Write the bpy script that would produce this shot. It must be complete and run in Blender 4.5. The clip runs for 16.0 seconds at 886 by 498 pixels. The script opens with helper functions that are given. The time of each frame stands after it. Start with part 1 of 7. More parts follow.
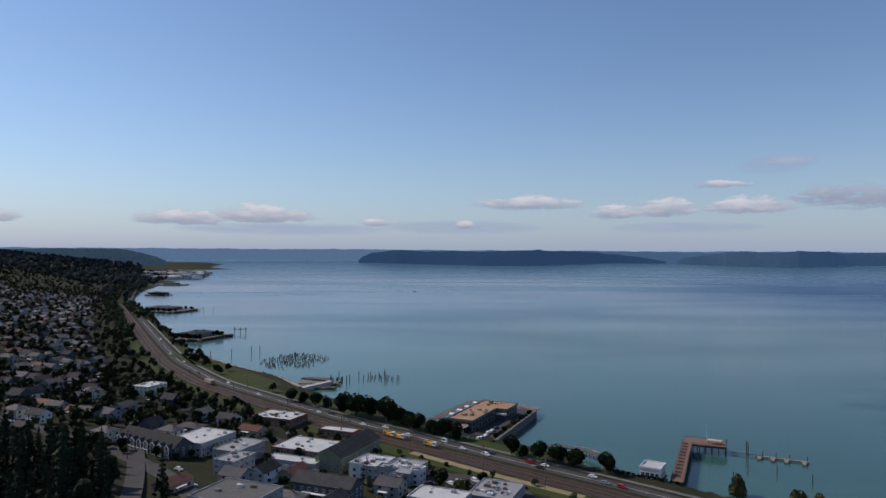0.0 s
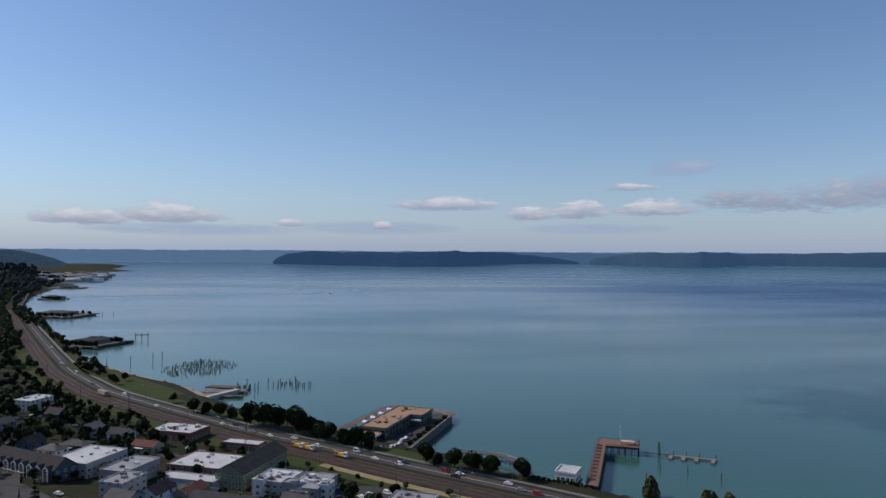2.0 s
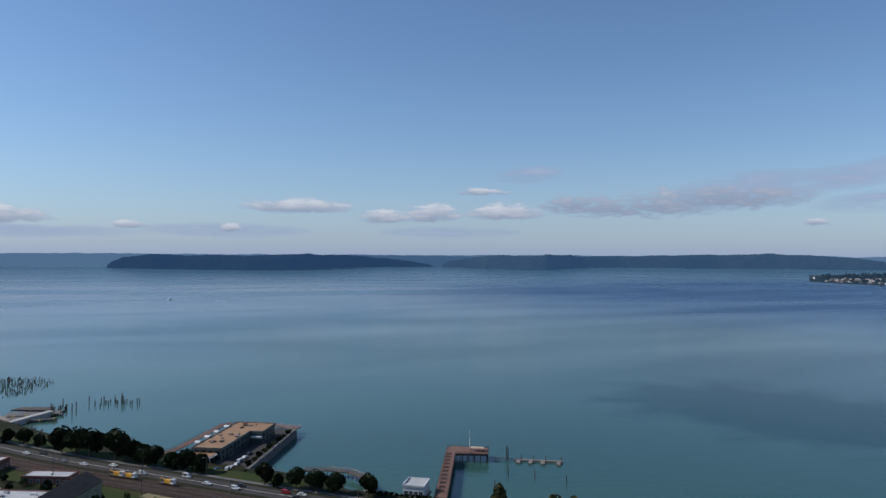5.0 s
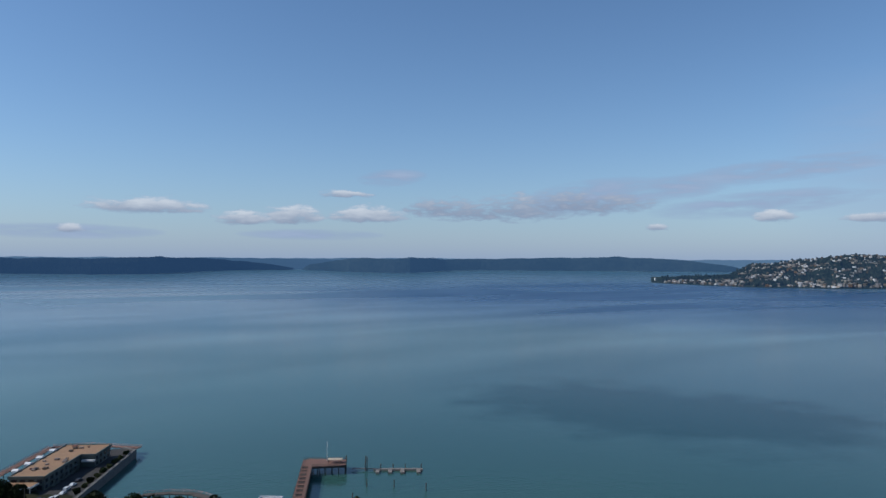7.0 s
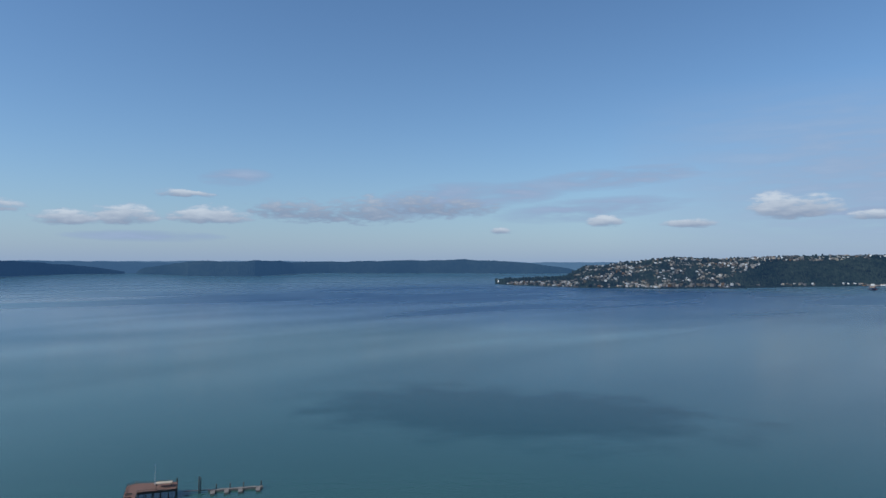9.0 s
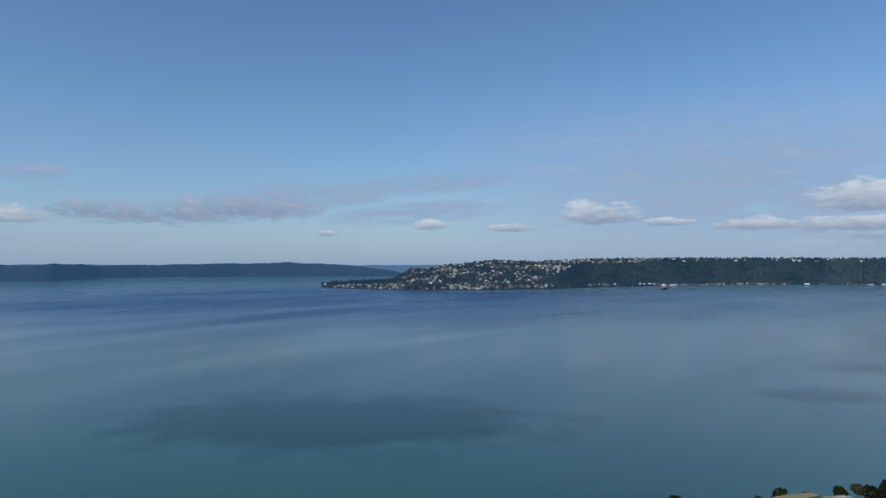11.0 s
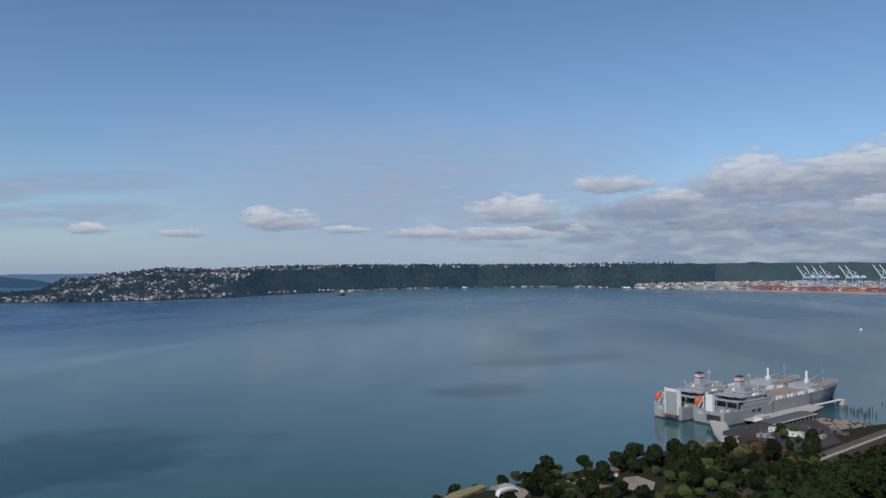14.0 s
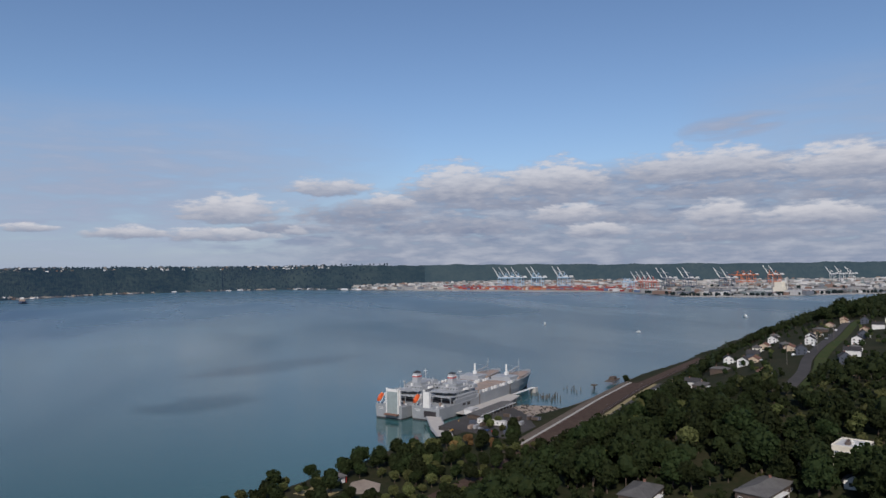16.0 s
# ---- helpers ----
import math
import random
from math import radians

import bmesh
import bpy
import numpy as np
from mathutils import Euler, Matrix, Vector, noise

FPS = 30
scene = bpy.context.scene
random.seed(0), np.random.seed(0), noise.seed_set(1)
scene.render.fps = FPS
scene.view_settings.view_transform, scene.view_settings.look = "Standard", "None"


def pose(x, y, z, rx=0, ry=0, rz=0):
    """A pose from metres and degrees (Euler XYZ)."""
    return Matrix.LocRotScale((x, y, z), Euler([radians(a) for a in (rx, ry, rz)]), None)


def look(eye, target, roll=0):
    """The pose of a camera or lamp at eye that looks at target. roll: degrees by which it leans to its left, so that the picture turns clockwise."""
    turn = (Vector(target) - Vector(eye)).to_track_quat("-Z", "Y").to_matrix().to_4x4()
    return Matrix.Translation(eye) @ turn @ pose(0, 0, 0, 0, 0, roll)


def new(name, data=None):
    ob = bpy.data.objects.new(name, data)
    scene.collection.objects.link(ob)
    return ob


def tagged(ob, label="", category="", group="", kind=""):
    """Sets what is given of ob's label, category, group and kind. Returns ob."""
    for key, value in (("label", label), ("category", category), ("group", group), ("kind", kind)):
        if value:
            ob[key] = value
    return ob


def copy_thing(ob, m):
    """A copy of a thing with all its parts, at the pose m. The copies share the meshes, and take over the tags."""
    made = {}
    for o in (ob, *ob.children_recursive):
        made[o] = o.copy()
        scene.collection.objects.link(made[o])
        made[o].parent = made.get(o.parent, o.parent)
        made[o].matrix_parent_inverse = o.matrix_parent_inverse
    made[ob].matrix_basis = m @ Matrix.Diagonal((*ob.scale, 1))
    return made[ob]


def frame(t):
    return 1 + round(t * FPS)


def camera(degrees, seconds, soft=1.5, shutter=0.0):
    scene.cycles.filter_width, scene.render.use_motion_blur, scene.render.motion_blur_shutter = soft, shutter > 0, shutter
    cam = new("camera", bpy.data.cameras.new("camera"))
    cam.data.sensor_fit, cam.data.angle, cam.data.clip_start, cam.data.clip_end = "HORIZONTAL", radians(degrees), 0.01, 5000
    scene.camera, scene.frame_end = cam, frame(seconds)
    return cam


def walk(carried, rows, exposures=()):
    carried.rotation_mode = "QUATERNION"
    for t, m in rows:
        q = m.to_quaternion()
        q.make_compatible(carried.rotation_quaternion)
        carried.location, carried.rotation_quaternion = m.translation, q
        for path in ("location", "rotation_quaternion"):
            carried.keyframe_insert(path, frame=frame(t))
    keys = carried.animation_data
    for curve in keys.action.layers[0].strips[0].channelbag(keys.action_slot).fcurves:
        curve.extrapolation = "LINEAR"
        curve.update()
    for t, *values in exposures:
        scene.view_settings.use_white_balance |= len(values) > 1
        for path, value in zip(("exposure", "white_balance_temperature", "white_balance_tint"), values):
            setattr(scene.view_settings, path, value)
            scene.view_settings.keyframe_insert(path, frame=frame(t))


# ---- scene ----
cam = camera(64.83, 16.0)
PATH = [
    (0.0, 0.00, 0.00, 118.00, 90.20, -0.34, -0.92),
    (0.5, 0.71, 3.93, 118.06, 90.22, -0.34, -2.36),
    (1.0, 1.54, 7.65, 118.13, 90.25, -0.34, -4.01),
    (1.5, 2.49, 11.19, 118.20, 90.28, -0.34, -5.84),
    (2.0, 3.55, 14.54, 118.28, 90.31, -0.33, -7.65),
    (2.5, 4.71, 17.72, 118.37, 90.36, -0.32, -9.50),
    (3.0, 5.96, 20.73, 118.47, 90.41, -0.30, -11.31),
    (3.5, 7.30, 23.59, 118.58, 90.46, -0.28, -13.15),
    (4.0, 8.72, 26.30, 118.71, 90.50, -0.25, -14.99),
    (6.5, 16.77, 37.87, 119.63, 90.80, -0.25, -27.82),
    (7.0, 18.52, 39.85, 119.89, 90.87, -0.23, -30.68),
    (7.5, 20.30, 41.74, 120.16, 90.93, -0.20, -33.65),
    (8.0, 22.10, 43.55, 120.47, 90.99, -0.17, -36.61),
    (8.5, 23.92, 45.28, 120.81, 91.05, -0.15, -39.75),
    (9.0, 25.74, 46.94, 121.17, 91.11, -0.12, -43.03),
    (11.5, 34.75, 54.54, 123.54, 91.41, 0.08, -61.00),
    (12.0, 36.48, 55.97, 124.13, 91.50, 0.15, -64.99),
    (12.5, 38.17, 57.39, 124.77, 91.59, 0.23, -69.17),
    (13.0, 39.81, 58.81, 125.44, 91.66, 0.32, -73.64),
    (13.5, 41.39, 60.24, 126.17, 91.71, 0.41, -78.21),
    (14.0, 42.91, 61.68, 126.94, 91.74, 0.51, -83.05),
    (14.5, 44.36, 63.14, 127.76, 91.74, 0.62, -88.35),
    (15.0, 45.73, 64.64, 128.64, 91.71, 0.72, -93.91),
    (15.5, 47.02, 66.18, 129.56, 91.65, 0.78, -99.89),
    (16.0, 48.22, 67.76, 130.54, 91.61, 0.83, -105.94),
]
walk(cam, [(t, pose(*p)) for t, *p in PATH], [(0.0, 0.0, 6350, 14), (4.0, -0.02, 6080, 11), (7.0, -0.03, 5850, 7), (9.0, -0.04, 5750, 5), (12.0, -0.10, 5850, 6), (14.0, -0.10, 6120, 9), (16.0, -0.06, 6400, 13)])

# ---- sky and sun ----
SUN_YAW, SUN_ELEVATION = 68.0, 40.0     # yaw counter-clockwise from the +y axis
world = bpy.data.worlds.new("sky")
scene.world = world
world.use_nodes = True
wn = world.node_tree
sky = wn.nodes.new("ShaderNodeTexSky")
sky.sky_type = "NISHITA"
sky.sun_disc = False
sky.sun_elevation = radians(SUN_ELEVATION)
sky.sun_rotation = radians(-SUN_YAW)
sky.altitude = 100
sky.air_density, sky.dust_density, sky.ozone_density = 1.0, 0.35, 4.2
wn.nodes["Background"].inputs["Strength"].default_value = 0.106
wn.links.new(sky.outputs[0], wn.nodes["Background"].inputs[0])
sun_data = bpy.data.lights.new("sun", "SUN")
sun_data.energy, sun_data.angle, sun_data.color = 3.8, radians(0.5), (1.0, 0.91, 0.80)
sun = new("sun", sun_data)
sy, se = radians(SUN_YAW), radians(SUN_ELEVATION)
sun.matrix_world = look((-math.sin(sy) * math.cos(se) * 900, math.cos(sy) * math.cos(se) * 900, math.sin(se) * 900), (0, 0, 0))


# ---- materials ----
def surface(name, c1, c2=None, size=4.0, rough=0.8, metal=0.0, bump=0.0, fine=0.0, tint=0.0, island=0.0, spec=0.5):
    """Two colours mixed by noise at two scales; size is the patch size in metres."""
    m = bpy.data.materials.new(name)
    m.use_nodes = True
    n, l = m.node_tree.nodes, m.node_tree.links
    b = n["Principled BSDF"]
    b.inputs["Roughness"].default_value, b.inputs["Metallic"].default_value = rough, metal
    b.inputs["Specular IOR Level"].default_value = spec
    c2 = c2 or tuple(v * 0.72 for v in c1)
    co = n.new("ShaderNodeNewGeometry")
    big, small = n.new("ShaderNodeTexNoise"), n.new("ShaderNodeTexNoise")
    big.inputs["Scale"].default_value, big.inputs["Detail"].default_value = 1.0 / size, 3
    small.inputs["Scale"].default_value, small.inputs["Detail"].default_value = 1.0 / (fine or size / 7), 4
    l.new(co.outputs["Position"], big.inputs["Vector"]), l.new(co.outputs["Position"], small.inputs["Vector"])
    add = n.new("ShaderNodeMath")
    add.operation = "ADD"
    l.new(big.outputs["Fac"], add.inputs[0]), l.new(small.outputs["Fac"], add.inputs[1])
    ramp = n.new("ShaderNodeMapRange")
    ramp.inputs["From Min"].default_value, ramp.inputs["From Max"].default_value = 0.72, 1.28
    l.new(add.outputs[0], ramp.inputs["Value"])
    mix = n.new("ShaderNodeMix")
    mix.data_type = "RGBA"
    mix.inputs["A"].default_value, mix.inputs["B"].default_value = (*c1, 1), (*c2, 1)
    l.new(ramp.outputs["Result"], mix.inputs["Factor"])
    out = mix.outputs["Result"]
    if tint or island:
        src = n.new("ShaderNodeObjectInfo").outputs["Random"] if tint else co.outputs["Random Per Island"]
        amount = tint or island
        hsv = n.new("ShaderNodeHueSaturation")
        v = n.new("ShaderNodeMapRange")
        v.inputs["To Min"].default_value, v.inputs["To Max"].default_value = 1 - amount, 1 + amount
        l.new(src, v.inputs["Value"]), l.new(v.outputs["Result"], hsv.inputs["Value"])
        h = n.new("ShaderNodeMapRange")
        h.inputs["To Min"].default_value, h.inputs["To Max"].default_value = 0.5 - amount * 0.06, 0.5 + amount * 0.06
        l.new(src, h.inputs["Value"]), l.new(h.outputs["Result"], hsv.inputs["Hue"])
        l.new(out, hsv.inputs["Color"])
        out = hsv.outputs["Color"]
    l.new(out, b.inputs["Base Color"])
    if bump:
        bp = n.new("ShaderNodeBump")
        bp.inputs["Strength"].default_value, bp.inputs["Distance"].default_value = 0.6, bump
        l.new(small.outputs["Fac"], bp.inputs["Height"]), l.new(bp.outputs["Normal"], b.inputs["Normal"])
    return m


def palette(name, colours, rough=0.75, spec=0.2):
    """A different one of some colours for each island of a mesh."""
    m = surface(name, (0.5, 0.5, 0.5), rough=rough, spec=spec)
    n, l = m.node_tree.nodes, m.node_tree.links
    r = n.new("ShaderNodeValToRGB")
    r.color_ramp.interpolation = "CONSTANT"
    while len(r.color_ramp.elements) < len(colours):
        r.color_ramp.elements.new(0.5)
    for i, c in enumerate(colours):
        r.color_ramp.elements[i].position, r.color_ramp.elements[i].color = i / len(colours), (*c, 1)
    l.new(n.new("ShaderNodeNewGeometry").outputs["Random Per Island"], r.inputs["Fac"])
    l.new(r.outputs["Color"], n["Principled BSDF"].inputs["Base Color"])
    return m


def water_material():
    m = bpy.data.materials.new("bay_water")
    m.use_nodes = True
    n, l = m.node_tree.nodes, m.node_tree.links
    b = n["Principled BSDF"]
    b.inputs["IOR"].default_value = 1.33
    geo = n.new("ShaderNodeNewGeometry")
    lanes = n.new("ShaderNodeMapping")
    lanes.inputs["Rotation"].default_value = (0, 0, radians(28))
    lanes.inputs["Scale"].default_value = (0.0010, 0.0030, 1.0)
    l.new(geo.outputs["Position"], lanes.inputs["Vector"])
    big = n.new("ShaderNodeTexNoise")
    big.inputs["Scale"].default_value, big.inputs["Detail"].default_value = 1.0, 2.5
    big.inputs["Distortion"].default_value = 0.5
    l.new(lanes.outputs["Vector"], big.inputs["Vector"])
    fac = n.new("ShaderNodeMapRange")
    fac.inputs["From Min"].default_value, fac.inputs["From Max"].default_value = 0.36, 0.66
    l.new(big.outputs["Fac"], fac.inputs["Value"])
    # silty green close to the shore, grey-blue lightened further out in place of sky reflection, a deep blue current
    # off the point
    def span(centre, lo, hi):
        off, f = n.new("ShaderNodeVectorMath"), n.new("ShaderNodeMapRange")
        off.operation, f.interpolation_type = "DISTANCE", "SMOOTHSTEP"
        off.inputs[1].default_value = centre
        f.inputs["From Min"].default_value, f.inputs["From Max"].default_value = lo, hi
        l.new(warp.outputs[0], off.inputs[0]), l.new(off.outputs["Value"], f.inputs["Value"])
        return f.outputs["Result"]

    def blend(f, a, b, kind="MIX"):
        q = n.new("ShaderNodeMix")
        q.data_type, q.blend_type = "RGBA", kind
        l.new(f, q.inputs["Factor"])
        for key, v in (("A", a), ("B", b)):
            if isinstance(v, tuple):
                q.inputs[key].default_value = v
            else:
                l.new(v, q.inputs[key])
        return q.outputs["Result"]

    def blend_tint(a, tint):
        q = n.new("ShaderNodeMix")
        q.data_type, q.blend_type = "RGBA", "MULTIPLY"
        q.inputs["Factor"].default_value = 1.0
        q.inputs["B"].default_value = tint
        l.new(a, q.inputs["A"])
        return q.outputs["Result"]

    swirl = n.new("ShaderNodeTexNoise")
    swirl.inputs["Scale"].default_value, swirl.inputs["Detail"].default_value = 0.0016, 3
    l.new(geo.outputs["Position"], swirl.inputs["Vector"])
    warp = n.new("ShaderNodeVectorMath")
    warp.operation = "MULTIPLY_ADD"
    warp.inputs[1].default_value = (700, 700, 0)
    l.new(swirl.outputs["Color"], warp.inputs[0]), l.new(geo.outputs["Position"], warp.inputs[2])
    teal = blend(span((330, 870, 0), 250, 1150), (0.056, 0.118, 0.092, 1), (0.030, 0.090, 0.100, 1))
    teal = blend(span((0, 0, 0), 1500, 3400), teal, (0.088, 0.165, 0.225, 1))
    # western water coloured pale grey, standing in for the sheen of the sky
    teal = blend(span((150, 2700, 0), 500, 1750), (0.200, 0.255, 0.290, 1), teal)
    ruffled = span((2250, 2150, 0), 600, 1650)
    current = blend(ruffled, (0.003, 0.058, 0.150, 1), teal)
    out = blend(fac.outputs["Result"], current, (0.50, 0.72, 0.84, 1), "MULTIPLY")
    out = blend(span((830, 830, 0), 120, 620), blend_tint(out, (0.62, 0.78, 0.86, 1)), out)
    # darker ruffled patches lying off the shore
    ripple = n.new("ShaderNodeTexNoise")
    ripple.inputs["Scale"].default_value, ripple.inputs["Detail"].default_value = 0.022, 4
    l.new(geo.outputs["Position"], ripple.inputs["Vector"])
    for x, y, turn, long, wide in ((455, 440, -62, 185, 105), (782, 108, -70, 60, 42), (1040, 20, -60, 130, 50)):
        mp, size, f = n.new("ShaderNodeMapping"), n.new("ShaderNodeVectorMath"), n.new("ShaderNodeMapRange")
        mp.vector_type, size.operation, f.interpolation_type = "TEXTURE", "LENGTH", "SMOOTHSTEP"
        mp.inputs["Location"].default_value, mp.inputs["Rotation"].default_value, mp.inputs["Scale"].default_value = (x, y, 0), (0, 0, radians(turn)), (long, wide, 1)
        l.new(geo.outputs["Position"], mp.inputs["Vector"]), l.new(mp.outputs["Vector"], size.inputs[0])
        edge = n.new("ShaderNodeMath")
        edge.operation = "MULTIPLY_ADD"
        edge.inputs[1].default_value = 1.3
        l.new(ripple.outputs["Fac"], edge.inputs[0]), l.new(size.outputs["Value"], edge.inputs[2])
        f.inputs["From Min"].default_value, f.inputs["From Max"].default_value = 1.25, 1.85
        l.new(edge.outputs[0], f.inputs["Value"])
        out = blend(f.outputs["Result"], blend_tint(out, (0.28, 0.58, 0.64, 1)), out)
        both = n.new("ShaderNodeMath")
        both.operation = "MULTIPLY"
        gentle = n.new("ShaderNodeMapRange")
        gentle.inputs["To Min"].default_value = 0.3
        l.new(f.outputs["Result"], gentle.inputs["Value"])
        l.new(ruffled, both.inputs[0]), l.new(gentle.outputs["Result"], both.inputs[1])
        ruffled = both.outputs[0]
    # wind-ruffled water shines less than the calm sheet
    shine = n.new("ShaderNodeMapRange")
    shine.inputs["To Min"].default_value, shine.inputs["To Max"].default_value = 0.14, 0.5
    l.new(ruffled, shine.inputs["Value"]), l.new(shine.outputs["Result"], b.inputs["Specular IOR Level"])
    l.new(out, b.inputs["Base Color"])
    rr = n.new("ShaderNodeMapRange")
    rr.inputs["To Min"].default_value, rr.inputs["To Max"].default_value = 0.11, 0.21
    l.new(fac.outputs["Result"], rr.inputs["Value"])
    open_water = n.new("ShaderNodeMath")
    open_water.operation = "MULTIPLY_ADD"
    open_water.inputs[1].default_value = 0.12
    l.new(span((0, 0, 0), 900, 3000), open_water.inputs[0]), l.new(rr.outputs["Result"], open_water.inputs[2])
    l.new(open_water.outputs[0], b.inputs["Roughness"])
    w1 = n.new("ShaderNodeTexNoise")
    w1.inputs["Scale"].default_value, w1.inputs["Detail"].default_value = 0.16, 6
    w1.inputs["Roughness"].default_value = 0.62
    l.new(geo.outputs["Position"], w1.inputs["Vector"])
    bp = n.new("ShaderNodeBump")
    bp.inputs["Strength"].default_value, bp.inputs["Distance"].default_value = 0.28, 0.4
    calm = n.new("ShaderNodeMapRange")
    calm.inputs["To Min"].default_value, calm.inputs["To Max"].default_value = 0.34, 0.006
    l.new(span((350, 350, 0), 300, 2000), calm.inputs["Value"]), l.new(calm.outputs["Result"], bp.inputs["Strength"])
    l.new(w1.outputs["Fac"], bp.inputs["Height"]), l.new(bp.outputs["Normal"], b.inputs["Normal"])
    return m


WATER = water_material()
GROUND = surface("dry_grass_and_earth", (0.015, 0.022, 0.009), (0.036, 0.032, 0.018), 18, 0.95, bump=0.2, spec=0.08)
GRASS = surface("park_grass", (0.028, 0.050, 0.013), (0.056, 0.055, 0.022), 9, 0.95, bump=0.1, spec=0.08)
DRYGRASS = surface("dry_grass", (0.26, 0.20, 0.10), (0.17, 0.15, 0.07), 6, 0.95, bump=0.1)
SAND = surface("beach_gravel", (0.30, 0.25, 0.20), (0.20, 0.16, 0.13), 7, 0.95, bump=0.1)
MUDFLAT = surface("brown_tidal_gravel", (0.13, 0.105, 0.085), (0.085, 0.070, 0.058), 7, 0.95, bump=0.1, spec=0.1)
ASPHALT = surface("asphalt", (0.045, 0.042, 0.041), (0.065, 0.061, 0.058), 14, 0.9, bump=0.02, spec=0.15)
PROMENADE = surface("weathered_paving", (0.15, 0.14, 0.13), (0.10, 0.095, 0.09), 5, 0.9)
CONCRETE = surface("concrete", (0.42, 0.40, 0.37), (0.33, 0.31, 0.29), 4, 0.85)
BALLAST = surface("rail_ballast", (0.050, 0.033, 0.026), (0.080, 0.056, 0.044), 5, 0.95, bump=0.15, spec=0.1)
SLEEPER = surface("dark_sleepers", (0.030, 0.022, 0.018), (0.050, 0.036, 0.029), 3, 0.95, fine=0.5, spec=0.1)
STEEL = surface("rail_steel", (0.25, 0.20, 0.17), (0.16, 0.12, 0.10), 3, 0.45, 0.7)
MARKING = surface("road_paint", (0.62, 0.60, 0.55), rough=0.7)
ROCK = surface("riprap_rock", (0.16, 0.15, 0.14), (0.09, 0.085, 0.08), 3, 0.9, island=0.3)
PILE = surface("old_timber_pile", (0.055, 0.045, 0.038), (0.10, 0.085, 0.07), 2, 0.9)
DECKWOOD = surface("weathered_deck_boards", (0.19, 0.10, 0.072), (0.14, 0.078, 0.058), 3, 0.85)
WHITE = surface("white_paint", (0.70, 0.69, 0.67), (0.58, 0.58, 0.56), 5, 0.6)
PALEGREY = surface("pale_grey_siding", (0.40, 0.40, 0.40), (0.32, 0.32, 0.325), 5, 0.7)
CREAM = surface("cream_siding", (0.70, 0.66, 0.55), (0.60, 0.56, 0.47), 5, 0.7)
GREY = surface("grey_siding", (0.28, 0.285, 0.295), (0.22, 0.225, 0.235), 5, 0.7)
BLUEGREY = surface("blue_grey_siding", (0.060, 0.070, 0.095), (0.045, 0.054, 0.075), 5, 0.7)
OLIVE = surface("olive_siding", (0.24, 0.25, 0.14), (0.19, 0.20, 0.11), 5, 0.7)
TAN = surface("tan_stucco", (0.50, 0.40, 0.29), (0.42, 0.34, 0.25), 5, 0.8)
BRICK = surface("brown_brick", (0.25, 0.12, 0.085), (0.18, 0.085, 0.06), 3, 0.85)
BROWN = surface("dark_brown_siding", (0.085, 0.06, 0.045), (0.06, 0.045, 0.035), 4, 0.8)
ROOFDARK = surface("dark_shingles", (0.030, 0.030, 0.034), (0.052, 0.050, 0.050), 3, 0.9, bump=0.03, tint=0.25, spec=0.15)
ROOFGREY = surface("grey_shingles", (0.12, 0.116, 0.112), (0.08, 0.077, 0.075), 3, 0.9, bump=0.03, tint=0.25, spec=0.15)
ROOFRED = surface("brown_red_shingles", (0.17, 0.085, 0.06), (0.12, 0.065, 0.05), 3, 0.9, bump=0.03, tint=0.2, spec=0.15)
PALEGREYROOF = surface("grey_roof_membrane", (0.26, 0.26, 0.265), (0.19, 0.19, 0.195), 6, 0.85)
MEMBRANE = surface("light_roof_membrane", (0.48, 0.48, 0.475), (0.35, 0.35, 0.345), 7, 0.8)
GRAVELROOF = surface("tan_gravel_roof", (0.33, 0.195, 0.105), (0.25, 0.15, 0.085), 9, 0.95, bump=0.03)
GLASS = surface("window_glass", (0.020, 0.025, 0.030), (0.035, 0.042, 0.05), 3, 0.12, spec=0.45)
HULL = surface("ship_grey_paint", (0.28, 0.295, 0.31), (0.215, 0.23, 0.24), 14, 0.5, fine=1.2)
SHIPLIGHT = surface("ship_light_grey_paint", (0.35, 0.365, 0.38), (0.27, 0.285, 0.30), 8, 0.5, fine=1.0)
BOOT = surface("dark_boot_topping", (0.035, 0.03, 0.032), rough=0.6)
SHIPDECK = surface("rusty_ship_deck", (0.30, 0.22, 0.17), (0.23, 0.19, 0.165), 8, 0.85)
ORANGE = surface("orange_fibreglass", (0.75, 0.13, 0.03), rough=0.45)
YELLOW = surface("yellow_machine_paint", (0.70, 0.36, 0.03), rough=0.5)
RED = surface("red_paint", (0.45, 0.035, 0.03), rough=0.4)
BLACK = surface("black_rubber", (0.02, 0.02, 0.022), rough=0.7)
BARK = surface("bark", (0.09, 0.065, 0.045), (0.055, 0.042, 0.032), 1, 0.95)
POLE = surface("weathered_pole", (0.13, 0.11, 0.095), rough=0.9)
LEAF = surface("broad_leaves", (0.011, 0.019, 0.007), (0.023, 0.030, 0.010), 2, 0.75, tint=0.35, spec=0.08)
LEAFLIGHT = surface("light_green_leaves", (0.052, 0.064, 0.020), (0.078, 0.082, 0.028), 2, 0.75, tint=0.3, spec=0.2)
LEAFDRY = surface("rusty_dry_leaves", (0.16, 0.085, 0.035), (0.10, 0.07, 0.03), 2, 0.8, tint=0.3, spec=0.2)
NEEDLE = surface("conifer_needles", (0.013, 0.024, 0.012), (0.022, 0.034, 0.015), 2, 0.8, tint=0.3, spec=0.15)
WOODS = surface("wooded_hillside", (0.009, 0.016, 0.018), (0.017, 0.026, 0.026), 60, 0.95, fine=9, spec=0.1)


